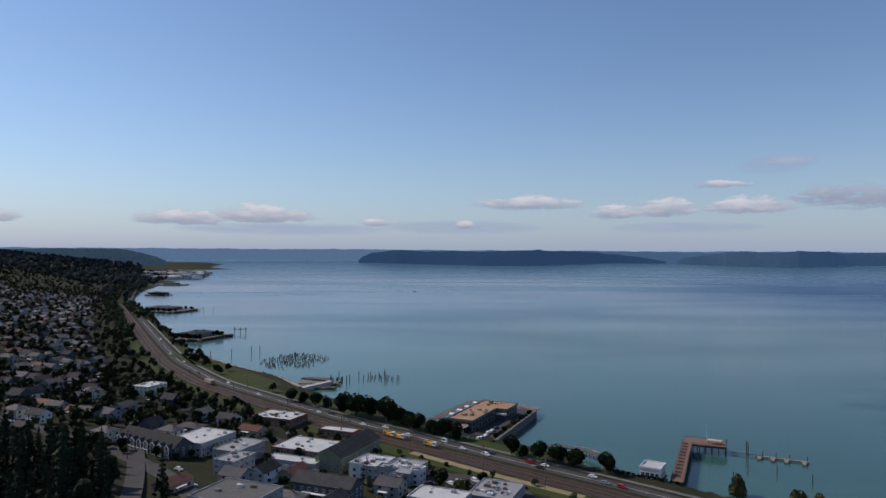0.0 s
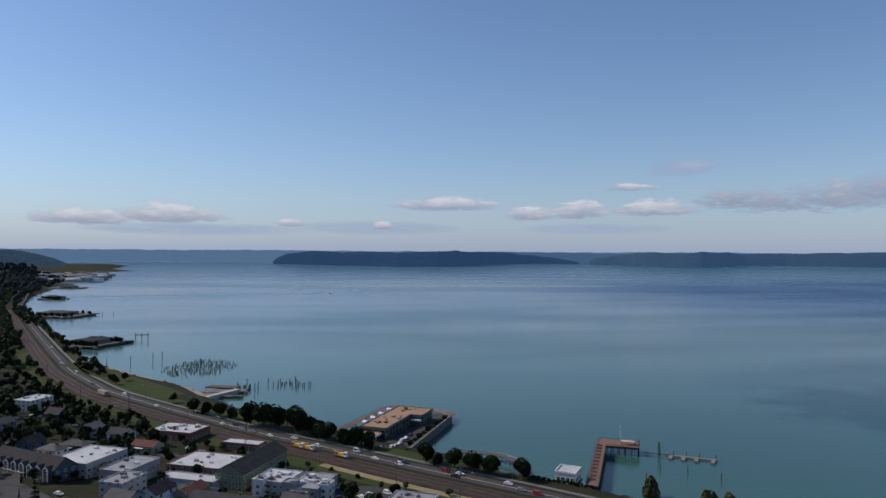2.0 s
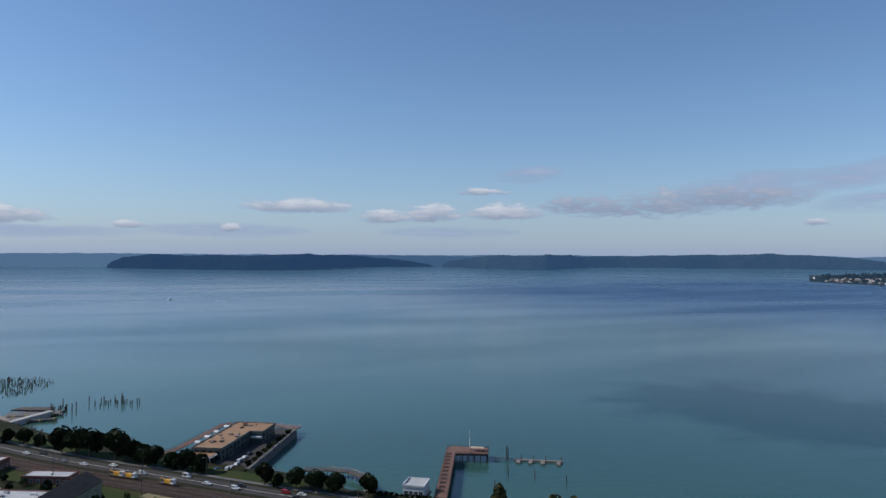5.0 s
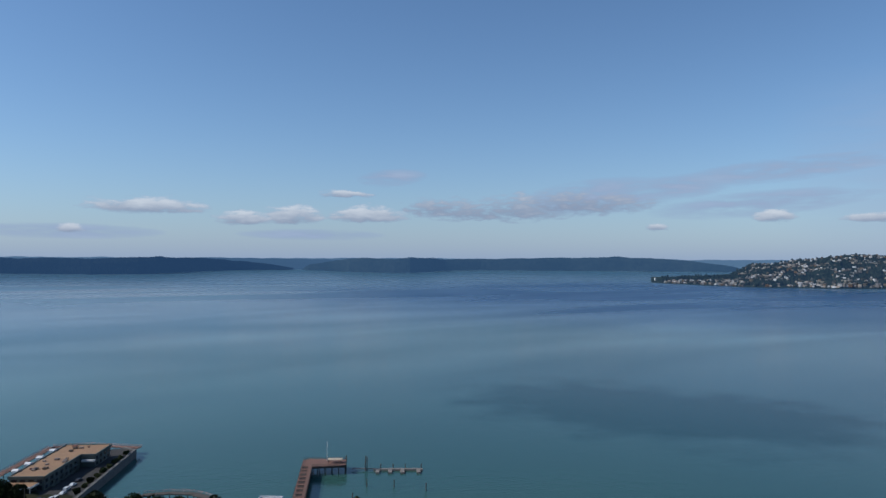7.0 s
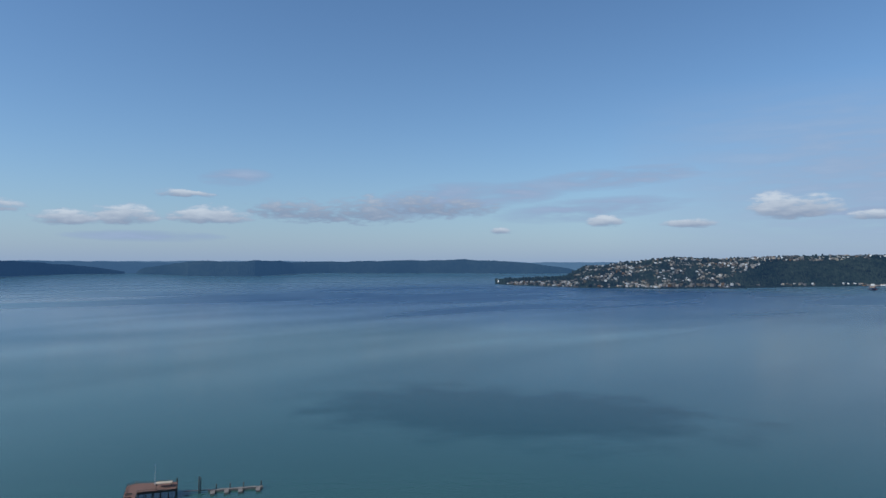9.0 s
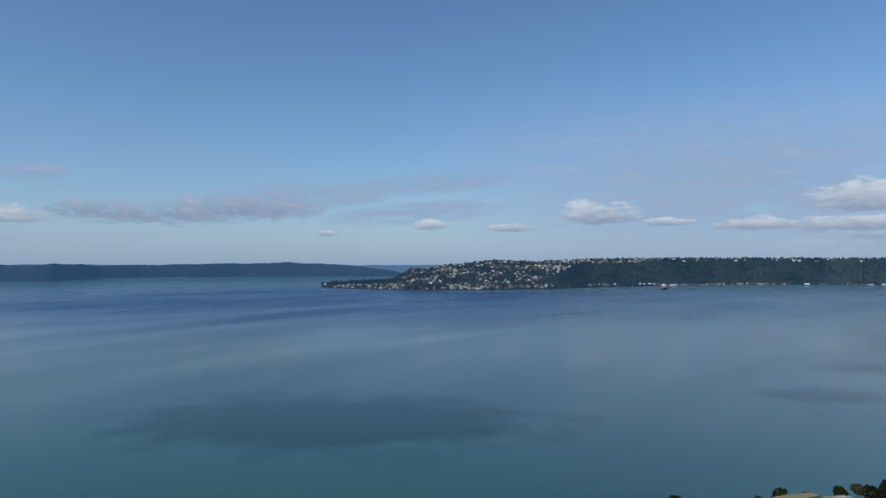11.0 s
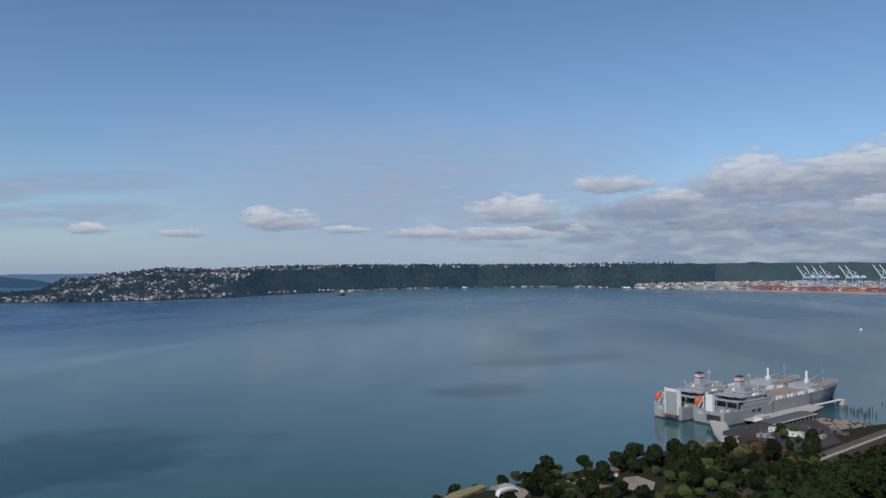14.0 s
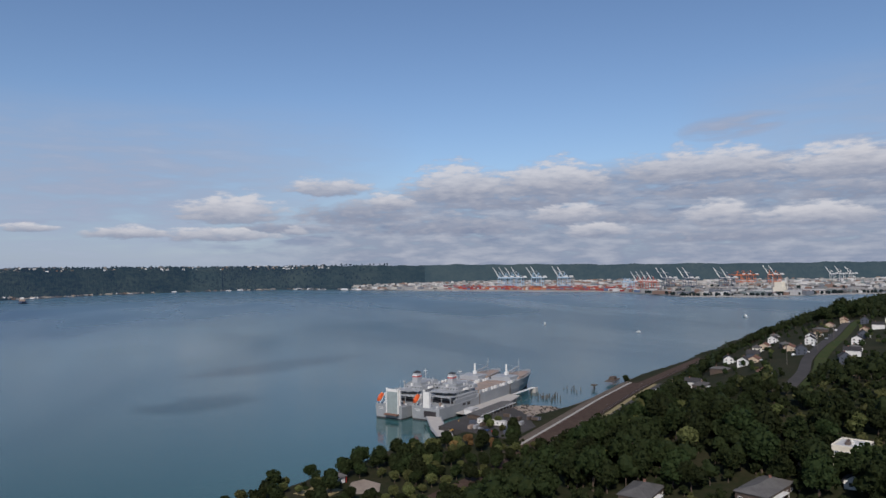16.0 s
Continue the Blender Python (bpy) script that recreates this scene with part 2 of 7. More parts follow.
def hazed_material(name, c1, c2, air):
    """Far woods with a faint blue emission painted in for the haze of kilometres of air."""
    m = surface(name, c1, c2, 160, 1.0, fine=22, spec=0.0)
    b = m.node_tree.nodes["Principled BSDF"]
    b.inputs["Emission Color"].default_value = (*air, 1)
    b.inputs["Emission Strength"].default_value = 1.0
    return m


# the last colour of each is the haze it emits
FARWOODS = hazed_material("distant_woods", (0.010, 0.016, 0.018), (0.017, 0.025, 0.024), (0.020, 0.047, 0.104))
MIDWOODS = hazed_material("bluff_woods", (0.008, 0.016, 0.011), (0.030, 0.040, 0.026), (0.010, 0.021, 0.048))
HEADWOODS = hazed_material("headland_woods", (0.010, 0.018, 0.016), (0.020, 0.030, 0.024), (0.022, 0.040, 0.070))
FARISLAND = hazed_material("hazy_island_woods", (0.012, 0.020, 0.020), (0.026, 0.036, 0.032), (0.027, 0.060, 0.122))
PORTHILLS = hazed_material("hazy_port_hills", (0.016, 0.026, 0.020), (0.034, 0.044, 0.032), (0.025, 0.043, 0.072))
SHOREHILLS = hazed_material("shore_hill_woods", (0.012, 0.021, 0.015), (0.032, 0.042, 0.029), (0.015, 0.028, 0.055))
FARTAIL = hazed_material("hazy_island_tail", (0.014, 0.024, 0.026), (0.022, 0.034, 0.034), (0.050, 0.098, 0.180))
FARTHEST = hazed_material("farthest_hills", (0.02, 0.035, 0.04), (0.03, 0.045, 0.05), (0.085, 0.145, 0.235))


# ---- mesh helpers ----
class Shape:
    """Collects vertices and faces of one mesh."""

    def __init__(self):
        self.v, self.f = [], []

    def add(self, verts, faces):
        o = len(self.v)
        self.v += [tuple(p) for p in verts]
        self.f += [tuple(o + i for i in q) for q in faces]
        return self

    def box(self, x0, x1, y0, y1, z0, z1):
        return self.prism([(x0, y0), (x1, y0), (x1, y1), (x0, y1)], z0, z1)

    def prism(self, ring, z0, z1, top=None):
        """A prism over a counter-clockwise ring; top: another ring for its upper end."""
        k, up = len(ring), top or ring
        side = [(i, (i + 1) % k, k + (i + 1) % k, k + i) for i in range(k)]
        return self.add([(*p, z0) for p in ring] + [(*p, z1) for p in up], side + [tuple(range(k - 1, -1, -1)), tuple(range(k, 2 * k))])

    def tube(self, a, b, r0, r1=None, k=6):
        """A tapered round bar from a to b."""
        a, b = Vector(a), Vector(b)
        r1 = r0 if r1 is None else r1
        q = (b - a).to_track_quat("Z", "Y")
        ring = [q @ Vector((math.cos(2 * math.pi * i / k), math.sin(2 * math.pi * i / k), 0)) for i in range(k)]
        return self.add([a + p * r0 for p in ring] + [b + p * r1 for p in ring],
                        [(i, (i + 1) % k, k + (i + 1) % k, k + i) for i in range(k)] + [tuple(range(k - 1, -1, -1)), tuple(range(k, 2 * k))])

    def gable(self, x0, x1, y0, y1, z0, rise, thick=0.25):
        """A ridged roof slab along x."""
        ym = (y0 + y1) / 2
        p = [(y0, z0), (ym, z0 + rise), (y1, z0), (y1, z0 - thick), (ym, z0 + rise - thick), (y0, z0 - thick)]
        v = [(x0, *q) for q in p] + [(x1, *q) for q in p]
        f = [(0, 1, 7, 6), (1, 2, 8, 7), (2, 3, 9, 8), (3, 4, 10, 9), (4, 5, 11, 10), (5, 0, 6, 11), (0, 5, 4, 1), (1, 4, 3, 2), (6, 7, 10, 11), (7, 8, 9, 10)]
        return self.add(v, f)

    def house_body(self, x0, x1, y0, y1, z0, z1, rise):
        """Walls with gable ends for a ridge along x."""
        ym = (y0 + y1) / 2
        v = [(x0, y0, z0), (x1, y0, z0), (x1, y1, z0), (x0, y1, z0), (x0, y0, z1), (x1, y0, z1), (x1, y1, z1), (x0, y1, z1), (x0, ym, z1 + rise), (x1, ym, z1 + rise)]
        return self.add(v, [(0, 1, 5, 4), (2, 3, 7, 6), (1, 2, 6, 9, 5), (3, 0, 4, 8, 7), (4, 5, 9, 8), (6, 7, 8, 9), (3, 2, 1, 0)])

    def hip(self, x0, x1, y0, y1, z0, rise, thick=0.25):
        ym, c = (y0 + y1) / 2, (y1 - y0) / 2
        v = [(x0, y0, z0 - thick), (x1, y0, z0 - thick), (x1, y1, z0 - thick), (x0, y1, z0 - thick), (x0, y0, z0), (x1, y0, z0), (x1, y1, z0), (x0, y1, z0), (x0 + c, ym, z0 + rise), (x1 - c, ym, z0 + rise)]
        return self.add(v, [(0, 1, 5, 4), (1, 2, 6, 5), (2, 3, 7, 6), (3, 0, 4, 7), (4, 5, 9, 8), (5, 6, 9), (6, 7, 8, 9), (7, 4, 8), (3, 2, 1, 0)])

    def mesh(self, name, material, smooth=False):
        me = bpy.data.meshes.new(name)
        me.from_pydata(self.v, [], self.f)
        me.materials.append(material)
        if smooth:
            me.shade_smooth()
        me.update()
        return me


def part(name, shape, material, parent, label="", smooth=False):
    ob = new(name, shape.mesh(name, material, smooth))
    ob.parent = parent
    return tagged(ob, label) if label else ob


def thing(name, label, category, m=None, group="", kind=""):
    ob = new(name)
    ob.empty_display_size = 0.5
    if m is not None:
        ob.matrix_world = m
    return tagged(ob, label, category, group, kind)


def solid(name, shape, material, label, category="", group="", kind="", smooth=False):
    return tagged(new(name, shape.mesh(name, material, smooth)), label, category, group, kind)


# ---- plan of the land ----
EYE = (25.0, 38.0, 121.0)


NEAR_D = np.linspace(3200, 4800, 161)
TRUE_D = NEAR_D / (1 - 56 * ((NEAR_D - 3200) / 1600) ** 2 / 121)


def far(x, y, z, sheet=False):
    """Draws what lies beyond 3.2 km together towards 4.8 km along its line of sight, so that the horizon fits in."""
    dx, dy = x - EYE[0], y - EYE[1]
    d = math.hypot(dx, dy)
    if d <= 3200:
        return (x, y, z)
    k = float(np.interp(d, TRUE_D, NEAR_D)) / d
    if not sheet:
        k *= 1 - 0.012 * min(1, (d - 3200) / 500)
    return (EYE[0] + dx * k, EYE[1] + dy * k, EYE[2] + (z - EYE[2]) * k)


SHORE = [(-1900, 6000), (-1560, 4700), (-1330, 4440), (-1420, 4150), (-1180, 3400), (-1003, 2687), (-860, 2165), (-788, 1884), (-640, 1500), (-499, 1246), (-420, 1090),
         (-309, 876), (-260, 783), (-185, 691), (-136, 641), (-112, 600), (-72, 546), (-29, 503), (10, 463), (34, 437), (68, 410), (91, 374), (109, 362),
         (124, 350), (142, 330), (230, 248), (340, 161), (390, 136), (424, 106), (449, 80), (484, 36), (500, 8), (532, -18), (545, -42), (549, -63), (570, -90), (585, -125), (612, -175),
         (640, -222), (717, -316), (765, -360), (850, -480), (980, -640), (1150, -850), (1400, -1200), (1700, -1750), (1900, -2400), (2000, -3400)]
RAIL = [(-900, 2100), (-640, 1440), (-480, 1120), (-345, 850), (-268, 700), (-197, 592), (-133, 523), (-60, 447), (-4, 399), (40, 358), (77, 328), (180, 230), (290, 115), (400, -15),
        (480, -112), (553, -186), (627, -260), (700, -338), (850, -520), (1100, -850), (1600, -1700), (1800, -2600)]


def side_distance(px, py, line):
    """Signed distance of many points from a line; positive on its right-hand side as it runs."""
    best = np.full(px.shape, 1e9)
    sign = np.ones(px.shape)
    for (x0, y0), (x1, y1) in zip(line, line[1:]):
        ex, ey = x1 - x0, y1 - y0
        t = np.clip(((px - x0) * ex + (py - y0) * ey) / (ex * ex + ey * ey), 0, 1)
        qx, qy = px - x0 - t * ex, py - y0 - t * ey
        d = np.hypot(qx, qy)
        s = np.where(ex * qy - ey * qx < 0, 1.0, -1.0)
        sign = np.where(d < best - 1e-6, s, sign)
        best = np.minimum(d, best)
    return best * sign


def land_heights(px, py):
    """Height of the ground at many points."""
    px, py = np.asarray(px, float), np.asarray(py, float)
    u, d = side_distance(px, py, [(-1750, 5200), (-1500, 4300), (-1330, 3500), (-1100, 2700)] + RAIL), side_distance(px, py, SHORE)
    soft = np.interp(u, [0, 25, 95, 150, 200, 260, 330, 420, 800, 1500, 3000], [5, 5, 9, 16, 26, 38, 52, 66, 96, 120, 140])
    steep = np.interp(u, [0, 22, 40, 95, 140, 260, 420, 800, 1500, 3000], [6, 7, 12, 48, 60, 72, 88, 100, 112, 130])
    k = np.clip((px - 120) / 230, 0, 1)
    z = soft * (1 - k) + steep * k
    roll = 2.2 * np.sin(px * 0.019 + 1.1) * np.sin(py * 0.023) + 3.5 * np.sin(px * 0.0061 + py * 0.0043)
    z = z + roll * np.clip((u - 90) / 150, 0, 1)
    z = np.where(py > 3700, np.minimum(z, np.interp(py, [3700, 4100], [60, 8])), z)
    return np.where(d < 9, np.clip(d * 0.62, -5, 6), z)


def gz(x, y):
    return float(land_heights(np.array([x]), np.array([y]))[0])


def grid_lines(spans):
    out = []
    for a, b, step in spans:
        out += list(np.arange(a, b, step))
    return np.array(out)


# ---- the large structure ----
def build_water():
    s = Shape()
    radii = list(np.geomspace(20, 3200, 34)) + [float(v) for v in TRUE_D[4::6]] + [9600]
    k = 160
    s.v.append((EYE[0], EYE[1], 0.0))
    for r in radii:
        for i in range(k):
            a = 2 * math.pi * i / k
            s.v.append(far(EYE[0] + r * math.cos(a), EYE[1] + r * math.sin(a), 0.0, True))
    s.f += [(0, 1 + i, 1 + (i + 1) % k) for i in range(k)]
    for j in range(len(radii) - 1):
        a, b = 1 + j * k, 1 + (j + 1) * k
        s.f += [(a + i, b + i, b + (i + 1) % k, a + (i + 1) % k) for i in range(k)]
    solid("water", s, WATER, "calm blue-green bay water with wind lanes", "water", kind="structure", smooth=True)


def build_ground():
    xs = grid_lines([(-3600, -900, 90), (-900, -420, 20), (-420, 860, 6.5), (860, 1500, 24), (1500, 2700, 90)])
    ys = grid_lines([(-3400, -1000, 90), (-1000, -420, 24), (-420, 700, 6.5), (700, 1600, 22), (1600, 3300, 60), (3300, 6200, 120)])
    X, Y = np.meshgrid(xs, ys)
    Z = land_heights(X.ravel(), Y.ravel())
    s = Shape()
    s.v = [far(x, y, z) for x, y, z in zip(X.ravel(), Y.ravel(), Z)]
    w = len(xs)
    land = Z.reshape(X.shape)
    for j in range(len(ys) - 1):
        for i in range(w - 1):
            if max(land[j, i], land[j, i + 1], land[j + 1, i], land[j + 1, i + 1]) > -4.5:
                a = j * w + i
                s.f.append((a, a + 1, a + 1 + w, a + w))
    solid("ground", s, GROUND, "hillside ground of dry grass and earth", "ground", kind="structure", smooth=True)


def offset_line(line, off, step=8.0):
    """Points along a line, shifted sideways (positive: inland)."""
    pts = []
    for (x0, y0), (x1, y1) in zip(line, line[1:]):
        n = max(1, int(math.hypot(x1 - x0, y1 - y0) / step))
        pts += [(x0 + (x1 - x0) * i / n, y0 + (y1 - y0) * i / n) for i in range(n)]
    pts.append(line[-1])
    p = np.array(pts)
    for _ in range(12):
        p[1:-1] = p[1:-1] * 0.5 + (p[:-2] + p[2:]) * 0.25
    t = np.gradient(p, axis=0)
    t /= np.linalg.norm(t, axis=1)[:, None]
    return p + np.stack([t[:, 1], -t[:, 0]], 1) * off


def strip(name, line, a, b, lift, material, label, category, thick=0.25, level=None):
    """A band along a line between two sideways shifts, draped on the ground."""
    pa, pb = offset_line(line, a), offset_line(line, b)
    za = land_heights(pa[:, 0], pa[:, 1]) if level is None else np.full(len(pa), level)
    zb = land_heights(pb[:, 0], pb[:, 1]) if level is None else np.full(len(pb), level)
    s = Shape()
    for p, q, z0, z1 in zip(pa, pb, za, zb):
        z = max(z0, z1) + lift
        s.v += [(p[0], p[1], z), (q[0], q[1], z), (q[0], q[1], z - thick - 1.0), (p[0], p[1], z - thick - 1.0)]
    for i in range(len(pa) - 1):
        o = 4 * i
        s.f += [(o, o + 4, o + 5, o + 1), (o + 1, o + 5, o + 6, o + 2), (o + 3, o + 7, o + 4, o)]
    return solid(name, s, material, label, category, kind="structure")


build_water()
build_ground()
NEAR_RAIL = RAIL[1:19]
strip("rail_bed", NEAR_RAIL, -8, 6.5, 0.35, BALLAST, "brown gravel ballast bed with several railway tracks", "railway")
for off in (-5.5, -0.8, 4.0):
    for g in (-0.72, 0.72):
        strip("rail", NEAR_RAIL, off + g - 0.09, off + g + 0.09, 0.55, STEEL, "worn steel rail on the ballast bed", "rail", 0.1)
for off in (-5.5, -0.8, 4.0):
    strip("track", NEAR_RAIL, off - 1.3, off + 1.3, 0.42, SLEEPER, "dark sleepers of a railway track", "railway", 0.1)
ROADLINE = RAIL[0:12]
strip("road", ROADLINE, -21.5, -11.5, 0.18, ASPHALT, "grey asphalt waterfront road", "road")
strip("road_marking", ROADLINE, -16.65, -16.35, 0.20, MARKING, "pale painted centre line of the road", "marking", 0.0)
strip("pavement", ROADLINE[2:], -27, -24.6, 0.25, PROMENADE, "grey weathered promenade along the shore", "pavement")
strip("verge", ROADLINE[2:], 7, 19, 0.12, GRASS, "green grass verge beside the railway", "grass")
strip("shore_lawn", ROADLINE[3:10], -38, -27.2, 0.14, GRASS, "green lawn of the shore park", "grass")
strip("parkway", RAIL[13:18], 14, 24, 0.2, ASPHALT, "asphalt parkway below the wooded bluff", "road")


# ---- far shores ----
def polar(name, rows, depth, material, label, rough_h=6.0, step=0.07, rings=16, profile=None, flat=None):
    """A shore seen from the bay: rows of yaw, distance, crest height."""
    yaws = np.array([r[0] for r in rows][::-1])
    dist = np.array([r[1] for r in rows][::-1])
    crest = np.array([r[2] for r in rows][::-1])
    az = np.append(np.arange(yaws[0], yaws[-1], step), yaws[-1])
    s = Shape()
    n = rings + 2
    for a in az:
        d0, c = np.interp(a, yaws, dist), np.interp(a, yaws, crest)
        fl = 0.0 if flat is None else flat(a)
        for j in range(n):
            q = max(0, j - 1) / rings
            d = d0 + (0 if j == 0 else 12 + fl * min(1, q * 6) + depth * q)
            base = np.interp(q, [0, 0.06, 0.45, 0.8, 1.0], [0.02, 0.10, 0.72, 1.0, 0.97])
            if fl > 0:
                base = np.interp(q, [0, 0.17, 0.4, 0.8, 1.0], [0.012, 0.02, 0.55, 1.0, 0.97])
            x, y = -math.sin(radians(a)), math.cos(radians(a))
            nz = noise.fractal(Vector((x * d * 0.004, y * d * 0.004, 3)), 1.0, 2.0, 4) * 0.07 * c * min(1, q * 4)
            z = -4 if j == 0 else base * c + nz + rough_h * random.uniform(-0.5, 1) * (0.0 if q < 0.05 or (fl > 0 and q < 0.19) else 1)
            s.v.append(far(EYE[0] + x * d, EYE[1] + y * d, z))
    for i in range(len(az) - 1):
        for j in range(n - 1):
            a = i * n + j
            s.f.append((a, a + 1, a + 1 + n, a + n))
    return solid(name, s, material, label, "hills", kind="structure")


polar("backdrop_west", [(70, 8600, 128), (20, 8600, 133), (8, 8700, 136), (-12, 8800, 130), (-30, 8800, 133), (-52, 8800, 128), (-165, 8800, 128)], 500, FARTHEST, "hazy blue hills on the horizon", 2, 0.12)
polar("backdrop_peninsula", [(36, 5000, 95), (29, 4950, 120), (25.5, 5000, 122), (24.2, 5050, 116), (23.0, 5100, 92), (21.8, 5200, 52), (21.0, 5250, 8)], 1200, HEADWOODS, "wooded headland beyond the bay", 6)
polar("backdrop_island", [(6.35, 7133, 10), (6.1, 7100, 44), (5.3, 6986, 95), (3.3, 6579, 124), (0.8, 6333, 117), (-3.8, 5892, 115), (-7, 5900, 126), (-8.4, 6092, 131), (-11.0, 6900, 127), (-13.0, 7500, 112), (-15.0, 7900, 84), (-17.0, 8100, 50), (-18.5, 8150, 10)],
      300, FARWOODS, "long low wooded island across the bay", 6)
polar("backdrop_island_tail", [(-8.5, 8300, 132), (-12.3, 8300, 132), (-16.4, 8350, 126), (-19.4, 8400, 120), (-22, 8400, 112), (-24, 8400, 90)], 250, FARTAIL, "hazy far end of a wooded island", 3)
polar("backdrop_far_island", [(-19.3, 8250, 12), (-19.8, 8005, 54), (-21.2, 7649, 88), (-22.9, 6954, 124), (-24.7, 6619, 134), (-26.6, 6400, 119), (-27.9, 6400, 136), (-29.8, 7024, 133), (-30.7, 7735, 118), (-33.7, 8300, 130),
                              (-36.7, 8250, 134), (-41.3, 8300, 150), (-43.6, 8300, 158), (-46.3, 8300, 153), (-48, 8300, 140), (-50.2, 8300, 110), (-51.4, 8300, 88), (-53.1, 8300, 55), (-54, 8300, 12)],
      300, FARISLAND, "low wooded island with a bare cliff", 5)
EAST = [(-47.2, 4000, 3), (-47.7, 3950, 5), (-49, 3822, 11), (-50.7, 3703, 20), (-52.9, 3572, 36), (-53.6, 3500, 64), (-54.7, 3470, 98), (-56, 3450, 104), (-57.4, 3480, 118), (-60.2, 3480, 143), (-61.1, 3530, 150), (-63, 3600, 146),
        (-65.7, 3684, 144), (-69.4, 4063, 162), (-72.6, 4283, 168), (-79.3, 4870, 174), (-85.7, 5150, 172), (-93, 5150, 170), (-99, 4650, 172), (-104, 4350, 172), (-108, 4130, 174), (-114, 3850, 166), (-119, 3650, 154), (-124, 3030, 148),
        (-130, 3030, 145), (-137, 3420, 143), (-150, 3600, 143)]


def port_flat(a):
    return float(np.interp(-a, [0, 88, 97, 104, 112, 150], [0, 0, 400, 1900, 2900, 3600]))


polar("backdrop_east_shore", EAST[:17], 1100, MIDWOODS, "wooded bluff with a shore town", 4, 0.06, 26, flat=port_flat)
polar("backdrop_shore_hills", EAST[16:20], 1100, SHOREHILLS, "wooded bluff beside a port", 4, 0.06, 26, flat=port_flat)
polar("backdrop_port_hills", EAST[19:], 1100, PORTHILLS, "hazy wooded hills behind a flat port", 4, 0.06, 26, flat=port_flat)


# ---- cloud bank and horizon haze ----
# yaw, half width, base elevation, height, all in degrees
CLOUDS = [(19.9, 3.4, 1.94, 1.23), (14.1, 3.9, 2.21, 1.42), (-2.4, 0.8, 1.87, 0.64), (-7.7, 4.0, 3.44, 1.16), (-14.7, 2.0, 2.7, 1.15), (-18.5, 2.1, 2.79, 1.61), (-22.6, 1.9, 5.0, 0.59), (4.9, 1.2, 2.05, 0.53), (-24.5, 2.9, 2.99, 1.32),
          (-47.6, 0.8, 2.36, 0.56), (-56.1, 1.3, 2.87, 0.99), (-62.4, 1.8, 2.79, 0.7), (-69.5, 2.8, 3.3, 1.89), (-75.0, 1.9, 3.1, 0.6), (-81.4, 3.1, 2.7, 0.92), (-88.9, 4.0, 3.78, 2.34), (-87.8, 4.1, 2.48, 1.2),
          (-93.6, 1.0, 2.88, 1.04), (-96.4, 3.2, 6.06, 1.55), (-101.3, 2.0, 4.86, 1.47), (-107.0, 4.4, 5.4, 3.2), (-114.4, 5.2, 5.7, 3.0), (-115.5, 2.7, 3.51, 1.87), (-118.1, 2.2, 2.35, 1.59), (-126.2, 6.3, 6.57, 2.58),
          (-137.1, 6.0, 6.07, 2.59), (-127.3, 2.6, 2.97, 2.07), (-133.8, 4.5, 2.88, 1.68), (-152, 9, 4.5, 3.0), (32.5, 1.6, 1.9, 1.0)]
GREY_BANKS = [(-30.3, 3.4, 3.4, 1.9), (-33.0, 6.1, 3.04, 2.18), (-41.4, 6.9, 3.5, 2.4), (-36.5, 5.5, 3.0, 2.6), (-98.9, 5.9, 3.59, 2.52), (-111.4, 8.2, 4.71, 1.93), (-127.3, 5.4, 5.04, 2.02), (-137.5, 7.1, 4.53, 1.97), (-106.7, 9.2, 2.67, 2.13),
              (-128.3, 8.3, 1.73, 1.63), (-120, 6, 3.2, 1.6), (-92, 6, 3.0, 1.1)]
STREAKS = [(-26.4, 2.9, 6.06, 1.15), (-57.2, 8.5, 6.0, 1.5), (-55.4, 8.6, 3.5, 1.6), (-48.9, 4.4, 4.85, 1.61), (-43.5, 6.5, 3.9, 2.4), (-128.5, 4.4, 9.65, 1.76), (-74.4, 9.2, 3.3, 0.9), (-104, 34, 0.9, 4.2), (-122, 26, 2.6, 5.0), (-140, 22, 5.0, 4.5),
           (-20, 6, 1.6, 0.7), (12, 9, 1.3, 0.8), (-2, 7, 1.5, 0.9)]


